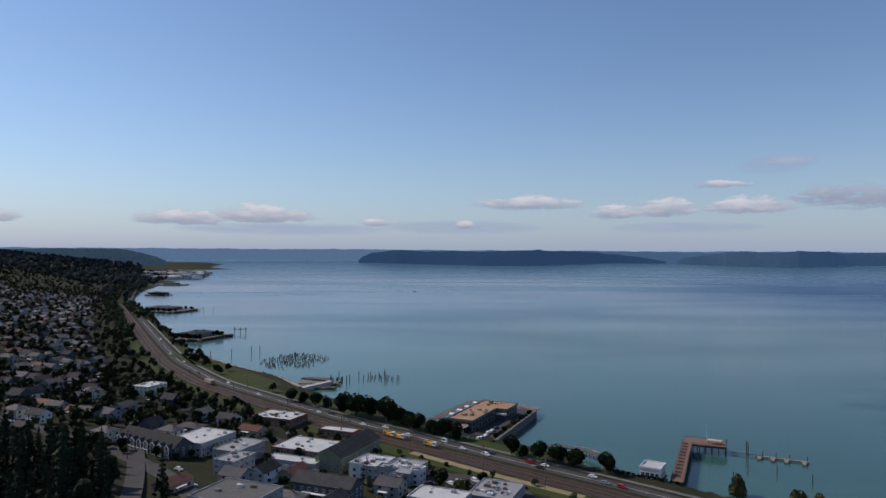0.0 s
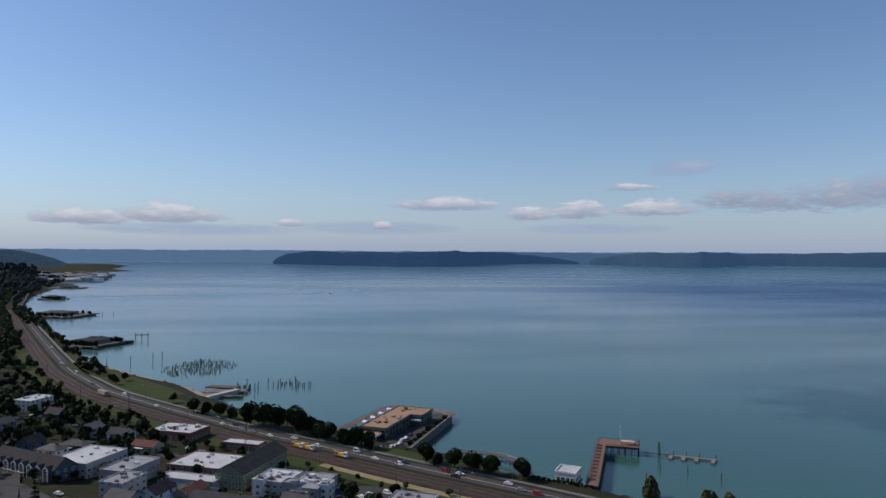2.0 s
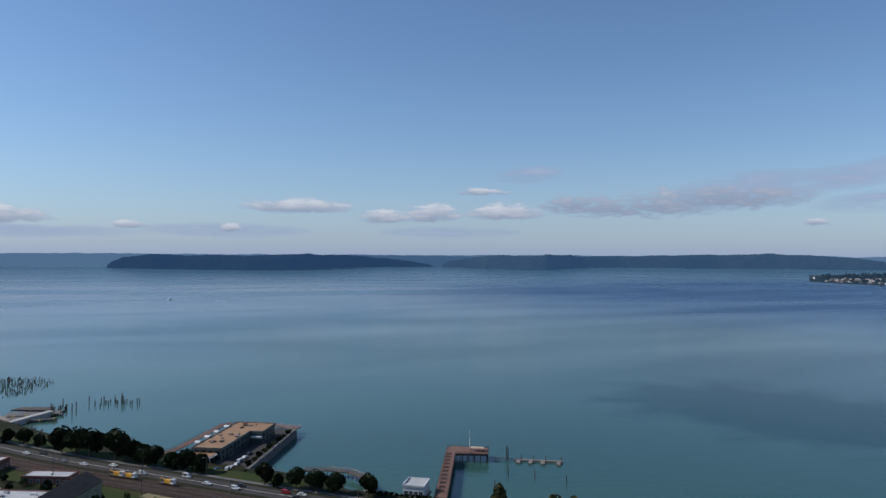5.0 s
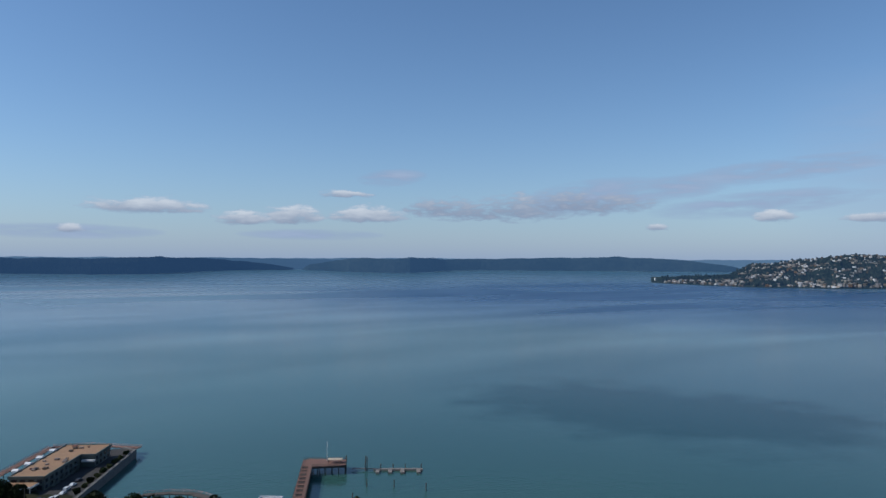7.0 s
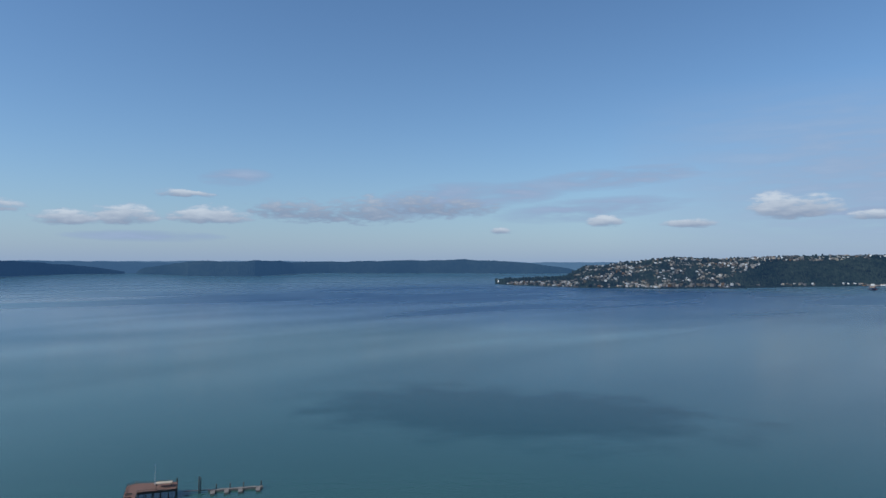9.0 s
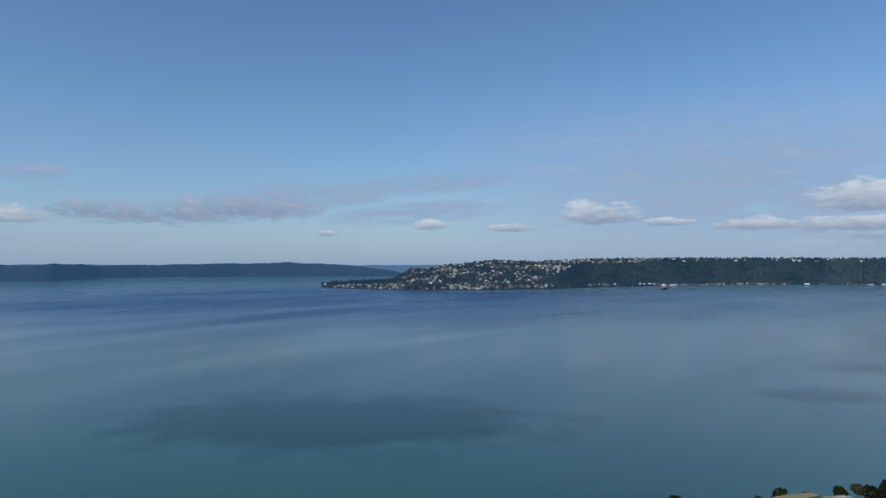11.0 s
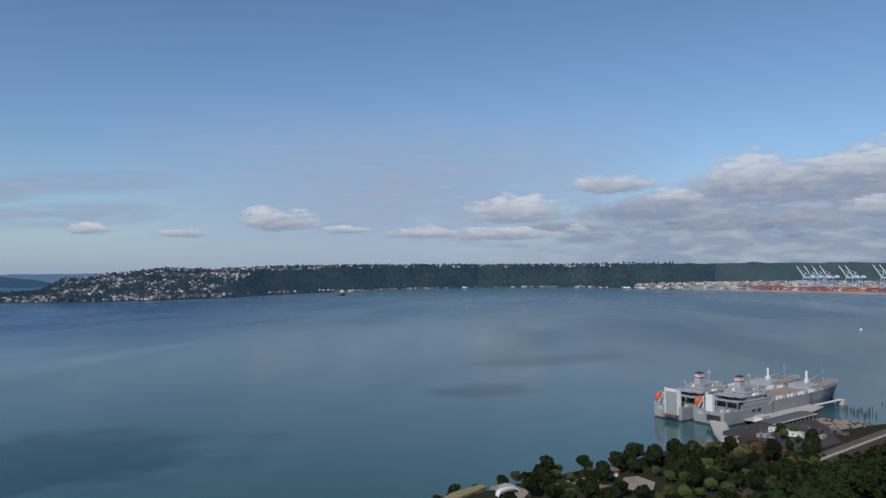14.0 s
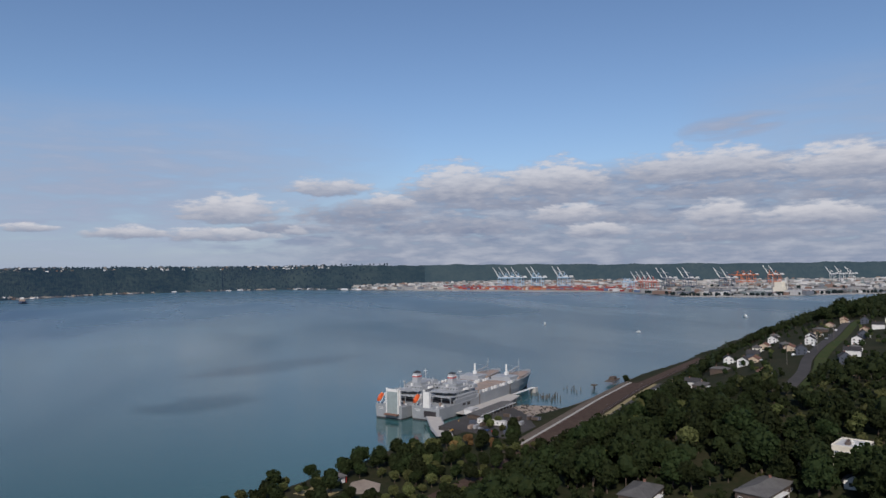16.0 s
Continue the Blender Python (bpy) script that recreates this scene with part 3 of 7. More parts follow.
def build_clouds():
    yaws, els = np.arange(-180, 180.01, 0.3), np.concatenate([np.arange(-0.2, 13, 0.12), np.arange(13, 26, 0.8)])
    A, E = np.meshgrid(yaws, els)
    puff, light, veil = np.zeros(A.shape), np.zeros(A.shape), np.zeros(A.shape)
    for i, (a, w, base, h) in enumerate(CLOUDS + GREY_BANKS):
        h, w = h * 1.22, w * 1.25
        up = (E - base - 0.28 * h) / (0.72 * h)
        down = (base + 0.28 * h - E) / (0.34 * h)
        lump = 0.86 + 0.13 * np.sin((A - a) * (0.7 + 0.17 * (i % 5)) + i) + 0.07 * np.sin((A - a) * 2.1 + 2 * i)
        q = ((A - a) / w) ** 2 + np.where(up > 0, (up / np.clip(lump, 0.45, 1.2)) ** 2, down ** 2)
        dull = i >= len(CLOUDS)
        c = np.clip((0.78 if dull else 1.15) - q, 0, 1)
        better = c > puff
        light = np.where(better, np.clip((E - base + 0.1 * h) / (0.8 * h), 0, 1) * (0.42 if dull else 1.0), light)
        puff = np.maximum(puff, c)
    for a, w, base, h in STREAKS:
        slope = 0.07 if base > 3 else 0.0
        mid = base + h / 2 - (A - a) * slope
        veil = np.maximum(veil, np.clip(1 - ((A - a) / w) ** 2 - ((E - mid) / (h * 0.62)) ** 2, 0, 1))
    veil = np.sqrt(veil)
    wide = np.clip(1 - ((A + 80) / 24) ** 2, 0, 1) * np.clip(1 - ((E - 6) / 7.5) ** 2, 0, 1) * 0.95
    wide = np.maximum(wide, np.clip(1 - ((A + 140) / 16) ** 2, 0, 1) * np.clip(1 - ((E - 10) / 5) ** 2, 0, 1) * 0.55)
    top = np.interp(-A, [80, 88, 97, 107, 120, 160], [3.2, 4.6, 6.4, 8.0, 8.8, 8.6])
    deck = np.clip((-A - 82) / 16, 0, 1) * np.clip((175 + A) / 15, 0, 1) * np.clip((top - E) / 1.6, 0, 1)
    haze = np.exp(-np.clip(E, 0, 90) / 4.2) * np.clip((26 - E) / 8, 0, 1)
    s = Shape()
    r = 4890.0
    for a, e in zip(A.ravel(), E.ravel()):
        s.v.append((EYE[0] - math.sin(radians(a)) * r, EYE[1] + math.cos(radians(a)) * r, EYE[2] + math.tan(radians(e)) * r))
    w = len(yaws)
    s.f = [(j * w + i, j * w + i + 1, j * w + w + i + 1, j * w + w + i) for j in range(len(els) - 1) for i in range(w - 1)]
    m = bpy.data.materials.new("cloudy_horizon")
    m.use_nodes = True
    n, l = m.node_tree.nodes, m.node_tree.links
    n.remove(n["Principled BSDF"])
    ob = solid("backdrop_clouds", s, m, "white cumulus banks and pale haze over the horizon", "clouds", kind="structure", smooth=True)
    for name, data in (("puff", puff), ("light", light), ("veil", veil), ("wide", wide), ("deck", deck), ("haze", haze)):
        ob.data.attributes.new(name, "FLOAT", "POINT").data.foreach_set("value", data.ravel().astype(np.float32))

    def attr(name):
        q = n.new("ShaderNodeAttribute")
        q.attribute_name = name
        return q.outputs["Fac"]

    def calc(op, a, b, c=None, clamp=False):
        q = n.new("ShaderNodeMath")
        q.operation, q.use_clamp = op, clamp
        for i, v in enumerate((a, b, c)):
            if v is not None:
                if isinstance(v, (int, float)):
                    q.inputs[i].default_value = v
                else:
                    l.new(v, q.inputs[i])
        return q.outputs[0]

    def fog(scale, stretch, detail):
        mp, g, t = n.new("ShaderNodeMapping"), n.new("ShaderNodeNewGeometry"), n.new("ShaderNodeTexNoise")
        mp.inputs["Scale"].default_value = (scale, scale, scale * stretch)
        t.inputs["Scale"].default_value, t.inputs["Detail"].default_value, t.inputs["Roughness"].default_value = 1.0, detail, 0.55
        l.new(g.outputs["Position"], mp.inputs["Vector"]), l.new(mp.outputs["Vector"], t.inputs["Vector"])
        return t.outputs["Fac"]

    fine, soft = fog(0.0085, 3.6, 8), fog(0.0028, 6.0, 5)
    bumpy = calc("MULTIPLY_ADD", calc("SUBTRACT", fine, 0.5), 2.2, attr("puff"))
    body = n.new("ShaderNodeMapRange")
    body.interpolation_type = "SMOOTHSTEP"
    body.inputs["From Min"].default_value, body.inputs["From Max"].default_value = 0.10, 0.88
    gate = calc("MULTIPLY", attr("puff"), 8.0, clamp=True)
    l.new(bumpy, body.inputs["Value"])
    cloud = calc("MULTIPLY", calc("MULTIPLY", body.outputs["Result"], gate), 0.9)
    veil_a = calc("MULTIPLY", calc("MULTIPLY", attr("veil"), calc("MULTIPLY_ADD", soft, 3.0, -0.7, True)), 1.0)
    wide_a = calc("MULTIPLY", attr("wide"), calc("MULTIPLY_ADD", soft, 1.5, 0.1, True))
    banks = fog(0.0042, 4.5, 6)
    deck_a = calc("MULTIPLY", attr("deck"), calc("MULTIPLY_ADD", banks, 2.4, -0.1, True))
    thin = calc("MAXIMUM", calc("MAXIMUM", veil_a, wide_a), calc("MULTIPLY", deck_a, 0.92))
    haze_a = calc("MULTIPLY", attr("haze"), 0.86)

    def mixed(f, a, b):
        q = n.new("ShaderNodeMix")
        q.data_type = "RGBA"
        l.new(f, q.inputs["Factor"])
        for key, v in (("A", a), ("B", b)):
            if isinstance(v, tuple):
                q.inputs[key].default_value = (*v, 1)
            else:
                l.new(v, q.inputs[key])
        return q.outputs["Result"]

    # lit tops, shaded bases and horizon haze are all painted as emission
    lit = calc("MULTIPLY_ADD", calc("SUBTRACT", fine, 0.5), 0.9, attr("light"), True)
    cloud_col = mixed(lit, (0.19, 0.235, 0.34), (0.66, 0.66, 0.68))
    thin_col = mixed(soft, (0.22, 0.29, 0.43), (0.44, 0.50, 0.62))
    thin_col = mixed(attr("deck"), thin_col, mixed(calc("MULTIPLY_ADD", banks, 3.2, -1.2, True), (0.225, 0.275, 0.385), (0.43, 0.46, 0.53)))
    over = mixed(cloud, mixed(thin, (0.29, 0.37, 0.52), thin_col), cloud_col)
    alpha = calc("SUBTRACT", 1.0, calc("MULTIPLY", calc("MULTIPLY", calc("SUBTRACT", 1.0, cloud), calc("SUBTRACT", 1.0, thin)), calc("SUBTRACT", 1.0, haze_a)))
    em, tr, mx = n.new("ShaderNodeEmission"), n.new("ShaderNodeBsdfTransparent"), n.new("ShaderNodeMixShader")
    l.new(over, em.inputs["Color"]), l.new(alpha, mx.inputs["Fac"])
    l.new(tr.outputs[0], mx.inputs[1]), l.new(em.outputs[0], mx.inputs[2])
    l.new(mx.outputs[0], n["Material Output"].inputs["Surface"])
    ob.visible_shadow = False


build_clouds()


# ---- trees ----
def tuft(s, c, r, rnd, leaves=3):
    """A clump of leaves: a few ragged faces crossing at c."""
    for _ in range(leaves):
        q = Euler((rnd.uniform(0, 3.14), rnd.uniform(0, 3.14), rnd.uniform(0, 6.28))).to_matrix()
        ring = []
        for k in range(5):
            a = 2 * math.pi * k / 5 + rnd.uniform(-0.35, 0.35)
            ring.append(Vector(c) + q @ Vector((math.cos(a), math.sin(a), rnd.uniform(-0.25, 0.25))) * r * rnd.uniform(0.6, 1.2))
        s.add(ring, [(0, 1, 2, 3, 4)])


def lump(s, c, rx, ry, rz, rnd, k=7, rings=4):
    """An uneven rounded mass."""
    v = [(c[0], c[1], c[2] - rz)]
    for j in range(1, rings):
        p = math.pi * j / rings
        for i in range(k):
            a, f = 2 * math.pi * i / k, rnd.uniform(0.78, 1.15)
            v.append((c[0] + rx * math.sin(p) * math.cos(a) * f, c[1] + ry * math.sin(p) * math.sin(a) * f, c[2] - rz * math.cos(p) * f))
    v.append((c[0], c[1], c[2] + rz))
    f = [(0, 1 + (i + 1) % k, 1 + i) for i in range(k)]
    for j in range(rings - 2):
        o = 1 + j * k
        f += [(o + i, o + (i + 1) % k, o + k + (i + 1) % k, o + k + i) for i in range(k)]
    o, top = 1 + (rings - 2) * k, len(v) - 1
    f += [(o + i, o + (i + 1) % k, top) for i in range(k)]
    s.add(v, f)


def crown_shape(s, x, y, z0, h, r, rnd, tufts, size, lobes=5, core=True):
    """A crown of several lobes, each with leaf clumps over an inner mass."""
    centres = [(x, y, z0 + h * 0.55, r * 0.8, h * 0.42)]
    for i in range(lobes):
        a, f = 2 * math.pi * (i + rnd.uniform(-0.3, 0.3)) / lobes, rnd.uniform(0.35, 0.6)
        centres.append((x + math.cos(a) * r * f, y + math.sin(a) * r * f, z0 + h * rnd.uniform(0.3, 0.72), r * rnd.uniform(0.42, 0.6), h * rnd.uniform(0.2, 0.32)))
    for cx, cy, cz, cr, ch in centres:
        if core:
            lump(s, (cx, cy, cz), cr * 0.82, cr * 0.82, ch * 0.85, rnd)
        for _ in range(max(3, tufts // len(centres))):
            d = Vector((rnd.gauss(0, 1), rnd.gauss(0, 1), rnd.gauss(0.25, 1))).normalized()
            tuft(s, (cx + d.x * cr, cy + d.y * cr, cz + d.z * ch), size * rnd.uniform(0.7, 1.25), rnd, 2)


def broad_tree(name, h, r, material, label, seed, tufts=260, size=0.75, clear=0.18):
    rnd = random.Random(seed)
    t = thing(name, label, "tree")
    s = Shape()
    bend = rnd.uniform(-0.4, 0.4)
    s.tube((0, 0, -1.0), (bend, 0, h * 0.35), 0.035 * h, 0.024 * h, 7).tube((bend, 0, h * 0.35), (bend * 0.5, 0.2, h * 0.8), 0.024 * h, 0.008 * h, 6)
    for i in range(5):
        a, z = i * 1.3 + rnd.random(), h * (0.25 + 0.09 * i)
        s.tube((bend * 0.8, 0, z), (math.cos(a) * r * 0.6, math.sin(a) * r * 0.6, z + h * 0.2), 0.011 * h, 0.004 * h, 5)
    part("trunk", s, BARK, t)
    s = Shape()
    crown_shape(s, 0, 0, h * clear, h * (1 - clear), r, rnd, tufts, size)
    part("crown", s, material, t)
    return t


def conifer_shape(s, x, y, z0, h, r, rnd, tiers=11, k=9):
    for j in range(tiers):
        f = j / (tiers - 1)
        z, rad = z0 + h * (0.10 + 0.86 * f), r * (1 - f) ** 0.8 * rnd.uniform(0.85, 1.1) + 0.25
        drop = rad * 0.45
        turn = rnd.uniform(0, 6)
        for i in range(k):
            a, w, q = turn + 2 * math.pi * i / k, 0.42, rnd.uniform(0.7, 1.12)
            tip = (x + math.cos(a) * rad * q, y + math.sin(a) * rad * q, z - drop * q)
            b1 = (x + math.cos(a - w) * rad * 0.45, y + math.sin(a - w) * rad * 0.45, z - drop * 0.15)
            b2 = (x + math.cos(a + w) * rad * 0.45, y + math.sin(a + w) * rad * 0.45, z - drop * 0.15)
            s.add([(x, y, z + h * 0.05), b1, tip, b2], [(0, 1, 2), (0, 2, 3)])
            tuft(s, (x + math.cos(a) * rad * q * 0.75, y + math.sin(a) * rad * q * 0.75, z - drop * q * 0.6), 0.28 * rad + 0.25, rnd, 1)


def conifer(h, r, seed):
    rnd = random.Random(seed)
    t = thing("conifer_tree", "tall dark green conifer with drooping branches", "tree")
    part("trunk", Shape().tube((0, 0, -1), (0, 0, h * 0.96), 0.018 * h, 0.05, 7), BARK, t)
    s = Shape()
    conifer_shape(s, 0, 0, 0, h, r, rnd)
    part("crown", s, NEEDLE, t)
    return t


ROUND = [broad_tree("shore_tree", 10, 4.3, LEAF, "dense dark green rounded tree on the shore lawn", 11, 900, 0.42, 0.06),
         broad_tree("shore_tree", 8, 3.3, LEAF, "dense dark green rounded tree on the shore lawn", 12, 800, 0.40, 0.06)]
BROAD = [broad_tree("broadleaf_tree", 13, 5.2, LEAF, "full dark green broadleaf tree on the hillside", 21, 380),
         broad_tree("broadleaf_tree", 10, 4.4, LEAF, "dark green broadleaf tree with a spreading crown", 22, 340),
         broad_tree("broadleaf_tree", 15, 5.6, LEAF, "tall dark green broadleaf tree", 23, 420),
         broad_tree("light_green_tree", 9, 3.8, LEAFLIGHT, "light green leafy tree with a loose crown", 24, 320),
         broad_tree("rusty_tree", 7, 3.2, LEAFDRY, "rust-coloured dry leafy tree", 25, 260)]
SHRUB = [broad_tree("shrub", 2.6, 1.9, LEAF, "low dark green rounded shrub", 31, 130, 0.45, 0.0),
         broad_tree("shrub", 2.2, 1.6, LEAFLIGHT, "low light green shrub", 32, 120, 0.45, 0.0)]
CONIFER = [conifer(26, 5.0, 41), conifer(21, 4.2, 42), conifer(30, 5.4, 43)]
USED = set()


def plant(proto, x, y, size=1.0, group="", z=None):
    m = Matrix.Translation((x, y, gz(x, y) if z is None else z)) @ Matrix.Rotation((x * 7.3 + y * 3.1) % 6.28, 4, "Z")
    if proto.name not in USED:
        USED.add(proto.name)
        ob = proto
        ob.matrix_world = m
    else:
        ob = copy_thing(proto, m)
    ob.scale = (size,) * 3
    if group:
        ob["group"] = group
    return ob


# ---- houses and larger buildings ----
GRID = -23.0
PANES = {}


def window(parent, w, h, m, framed=True):
    """One window: dark pane, pale frame round it."""
    key = (round(w, 2), round(h, 2))
    if key not in PANES:
        f = Shape()
        for a, b, c, d in ((-w / 2 - 0.12, w / 2 + 0.12, -0.12, 0), (-w / 2 - 0.12, w / 2 + 0.12, h, h + 0.12), (-w / 2 - 0.12, -w / 2, 0, h), (w / 2, w / 2 + 0.12, 0, h), (-0.05, 0.05, 0, h)):
            f.box(a, b, -0.09, 0.0, c, d)
        PANES[key] = (Shape().box(-w / 2, w / 2, -0.05, 0.0, 0, h).mesh("pane", GLASS), f.mesh("window_frame", WHITE))
    pane, fr = PANES[key]
    ob = new("window", pane)
    ob.parent = parent
    ob.matrix_parent_inverse = Matrix.Identity(4)
    ob.matrix_basis = m
    if framed:
        o2 = new("window_frame", fr)
        o2.parent = ob
    return ob


def side_windows(parent, x0, x1, y0, y1, floors, gap=3.2, w=1.5, h=1.4, framed=True, sides="snwe", base=1.0, storey=2.9):
    """Rows of windows on the sides of a box."""
    for side in sides:
        length = (x1 - x0) if side in "sn" else (y1 - y0)
        k = max(1, int(length / gap))
        for fl in range(floors):
            for i in range(k):
                c, z = -length / 2 + length * (i + 0.5) / k, base + storey * fl
                xm, ym = (x0 + x1) / 2, (y0 + y1) / 2
                m = {"s": pose(xm + c, y0, z), "n": pose(xm + c, y1, z, 0, 0, 180), "e": pose(x1, ym + c, z, 0, 0, 90), "w": pose(x0, ym + c, z, 0, 0, -90)}[side]
                window(parent, w, h, m, framed)


def flat_building(x, y, w, d, h, walls, roof, floors, label, name="apartment_building", turn=GRID, sides="swe", clutter=5, gap=3.4, framed=True):
    t = thing(name, label, "building", pose(x, y, gz(x, y), 0, 0, turn))
    s = Shape().box(-w / 2, w / 2, -d / 2, d / 2, -4, h)
    part("wall", s, walls, t)
    s = Shape()
    for a, b, c, e in ((-w / 2 - .1, w / 2 + .1, -d / 2 - .1, -d / 2 + .3), (-w / 2 - .1, w / 2 + .1, d / 2 - .3, d / 2 + .1), (-w / 2 - .1, -w / 2 + .3, -d / 2 + .3, d / 2 - .3), (w / 2 - .3, w / 2 + .1, -d / 2 + .3, d / 2 - .3)):
        s.box(a, b, c, e, h - 0.15, h + 0.55)
    part("parapet", s, walls, t)
    part("roof", Shape().box(-w / 2 + .3, w / 2 - .3, -d / 2 + .3, d / 2 - .3, h, h + 0.12), roof, t)
    rnd = random.Random(int(x * 13 + y))
    for _ in range(clutter):
        a, b, q = rnd.uniform(-w * .38, w * .38), rnd.uniform(-d * .38, d * .38), rnd.uniform(0.5, 1.4)
        u = Shape().box(a - q, a + q, b - q * .7, b + q * .7, h + 0.12, h + 0.3 + q * 0.8)
        u.tube((a, b, h + 0.3), (a, b, h + 0.5 + q), 0.25, 0.25, 8)
        part("roof_unit", u, rnd.choice((WHITE, GREY, STEEL)), t)
    side_windows(t, -w / 2, w / 2, -d / 2, d / 2, floors, gap, 1.5, 1.4, framed, sides)
    return t


def house(w, d, h, rise, walls, roof, label, hip=False, dormers=0, floors=2, name="house", sides="swe", framed=True):
    """A house with its ridge along x."""
    t = thing(name, label, "house")
    s = Shape()
    (s.box(-w / 2, w / 2, -d / 2, d / 2, -4, h) if hip else s.house_body(-w / 2, w / 2, -d / 2, d / 2, -4, h, rise - 0.2))
    part("wall", s, walls, t)
    s = Shape()
    (s.hip(-w / 2 - .5, w / 2 + .5, -d / 2 - .5, d / 2 + .5, h + .2, rise) if hip else s.gable(-w / 2 - .4, w / 2 + .4, -d / 2 - .5, d / 2 + .5, h - 0.05, rise + 0.25))
    rf = part("roof", s, roof, t)
    part("chimney", Shape().box(w * .2, w * .2 + .7, -.4, .4, h, h + rise + 1.0), BRICK, rf)
    part("porch", Shape().box(-w * .3, w * .1, -d / 2 - 2, -d / 2, -3, 0.3).box(-w * .3, w * .1, -d / 2 - 2.1, -d / 2, 2.6, 2.8).tube((-w * .29, -d / 2 - 1.9, 0), (-w * .29, -d / 2 - 1.9, 2.6), .1).tube((w * .09, -d / 2 - 1.9, 0), (w * .09, -d / 2 - 1.9, 2.6), .1), WHITE, t)
    part("door", Shape().box(-w * .15 - .5, -w * .15 + .5, -d / 2 - .06, -d / 2, 0.3, 2.35), BROWN, t)
    for i in range(dormers):
        x = -w / 2 + w * (i + .5) / dormers
        dm = part("dormer", Shape().house_body(-1.2, 1.2, -1.1, 1.1, 0, 1.4, .7), walls, rf)
        dm.matrix_basis = pose(x, -d / 2 + 1.4, h - 0.3, 0, 0, 90)
        part("dormer_roof", Shape().gable(-1.4, 1.3, -1.35, 1.35, 1.4, .8, .15), roof, rf).matrix_basis = pose(x, -d / 2 + 1.4, h - 0.3, 0, 0, 90)
    side_windows(t, -w / 2, w / 2, -d / 2, d / 2, floors, 3.6 if framed else 4.4, 1.3, 1.3, framed, sides, 0.9, 2.7)
    return t


def put(proto, x, y, turn=GRID, size=1.0, label="", sink=0.0):
    m = pose(x, y, gz(x, y) - sink, 0, 0, turn)
    if proto.name not in USED:
        USED.add(proto.name)
        ob = proto
        ob.matrix_world = m
    else:
        ob = copy_thing(proto, m)
    ob.scale = (size,) * 3
    if label:
        ob["label"] = label
    return ob


# the old-town blocks between hill and railway
flat_building(-125, 384, 23, 28, 7.6, PALEGREY, MEMBRANE, 2, "large white apartment block with a bright flat roof", sides="se")
flat_building(-100, 367, 15, 24, 7.5, GREY, PALEGREYROOF, 2, "grey two-storey building with a pale flat roof", sides="se")
flat_building(-95, 340, 12, 16, 7.6, PALEGREY, PALEGREYROOF, 3, "pale grey three-storey house with a flat roof", sides="swe")
flat_building(-216, 540, 15, 20, 8, CREAM, MEMBRANE, 3, "cream modern house with wide windows on a slope", sides="swe", name="house")
flat_building(-99, 460, 30, 20, 5, BRICK, MEMBRANE, 1, "low brown building with a cluttered white roof", "commercial_building", sides="swe", clutter=14)
flat_building(-66, 380, 32, 24, 6, BRICK, MEMBRANE, 2, "flat-roofed brick office with white roof units", "commercial_building", sides="swe", clutter=9)
flat_building(-70, 358, 30, 9, 3.6, PALEGREY, MEMBRANE, 1, "white low garage wing with pale roof", "garage_building", sides="s", clutter=2)
flat_building(-29, 350, 17, 18, 6.4, PALEGREY, MEMBRANE, 2, "white apartment building with roof clutter", sides="swe", clutter=8)
flat_building(-13, 343, 16, 22, 6.2, GREY, PALEGREYROOF, 2, "grey stepped apartment building with white railings", sides="swe", clutter=10)
flat_building(-56, 428, 24, 9, 3.8, BRICK, MEMBRANE, 1, "small brown hall with a white roof by the railway", "commercial_building", sides="swe", clutter=1)
flat_building(4, 305, 24, 16, 4.5, PALEGREY, MEMBRANE, 1, "white low shop with a flat pale roof", "commercial_building", sides="we", clutter=3)
flat_building(30, 316, 20, 24, 4.5, GREY, PALEGREYROOF, 1, "grey low shop with many roof units", "commercial_building", sides="swe", clutter=16)
flat_building(-78, 282, 28, 24, 6, GREY, ROOFGREY, 2, "grey flat-roofed building on the slope", sides="swe", clutter=4)
for x, y, w, d, h, mat in ((-22, 338, 6, 6, 7.4, GREY), (-6, 336, 5, 7, 7.2, WHITE), (-17, 333, 8, 5, 4.4, GREY), (-36, 342, 5, 5, 7.4, WHITE)):
    flat_building(x, y, w, d, h, mat, PALEGREYROOF, 2, "stepped stair wing of an apartment block", "stair_wing", GRID, "swe", 2)
for x, y in ((-82, 352), (-74, 349), (-66, 345), (-58, 342)):
    g = thing("garage_door", "white panelled garage door in a low wing", "door", pose(x + 1.5, y + 1.2, gz(x, y), 0, 0, GRID))
    part("panel", Shape().box(-2.4, 2.4, -0.1, 0.1, 0, 2.4), WHITE, g)
    part("door_frame", Shape().box(-2.7, -2.4, -0.16, 0.16, 0, 2.6).box(2.4, 2.7, -0.16, 0.16, 0, 2.6).box(-2.4, 2.4, -0.16, 0.16, 2.4, 2.7), GREY, g)
row = house(46, 12, 5.6, 4.6, BLUEGREY, ROOFDARK, "dark row of terraced houses with white gables", name="terraced_houses", sides="sne")
put(row, -146.5, 374, -33)
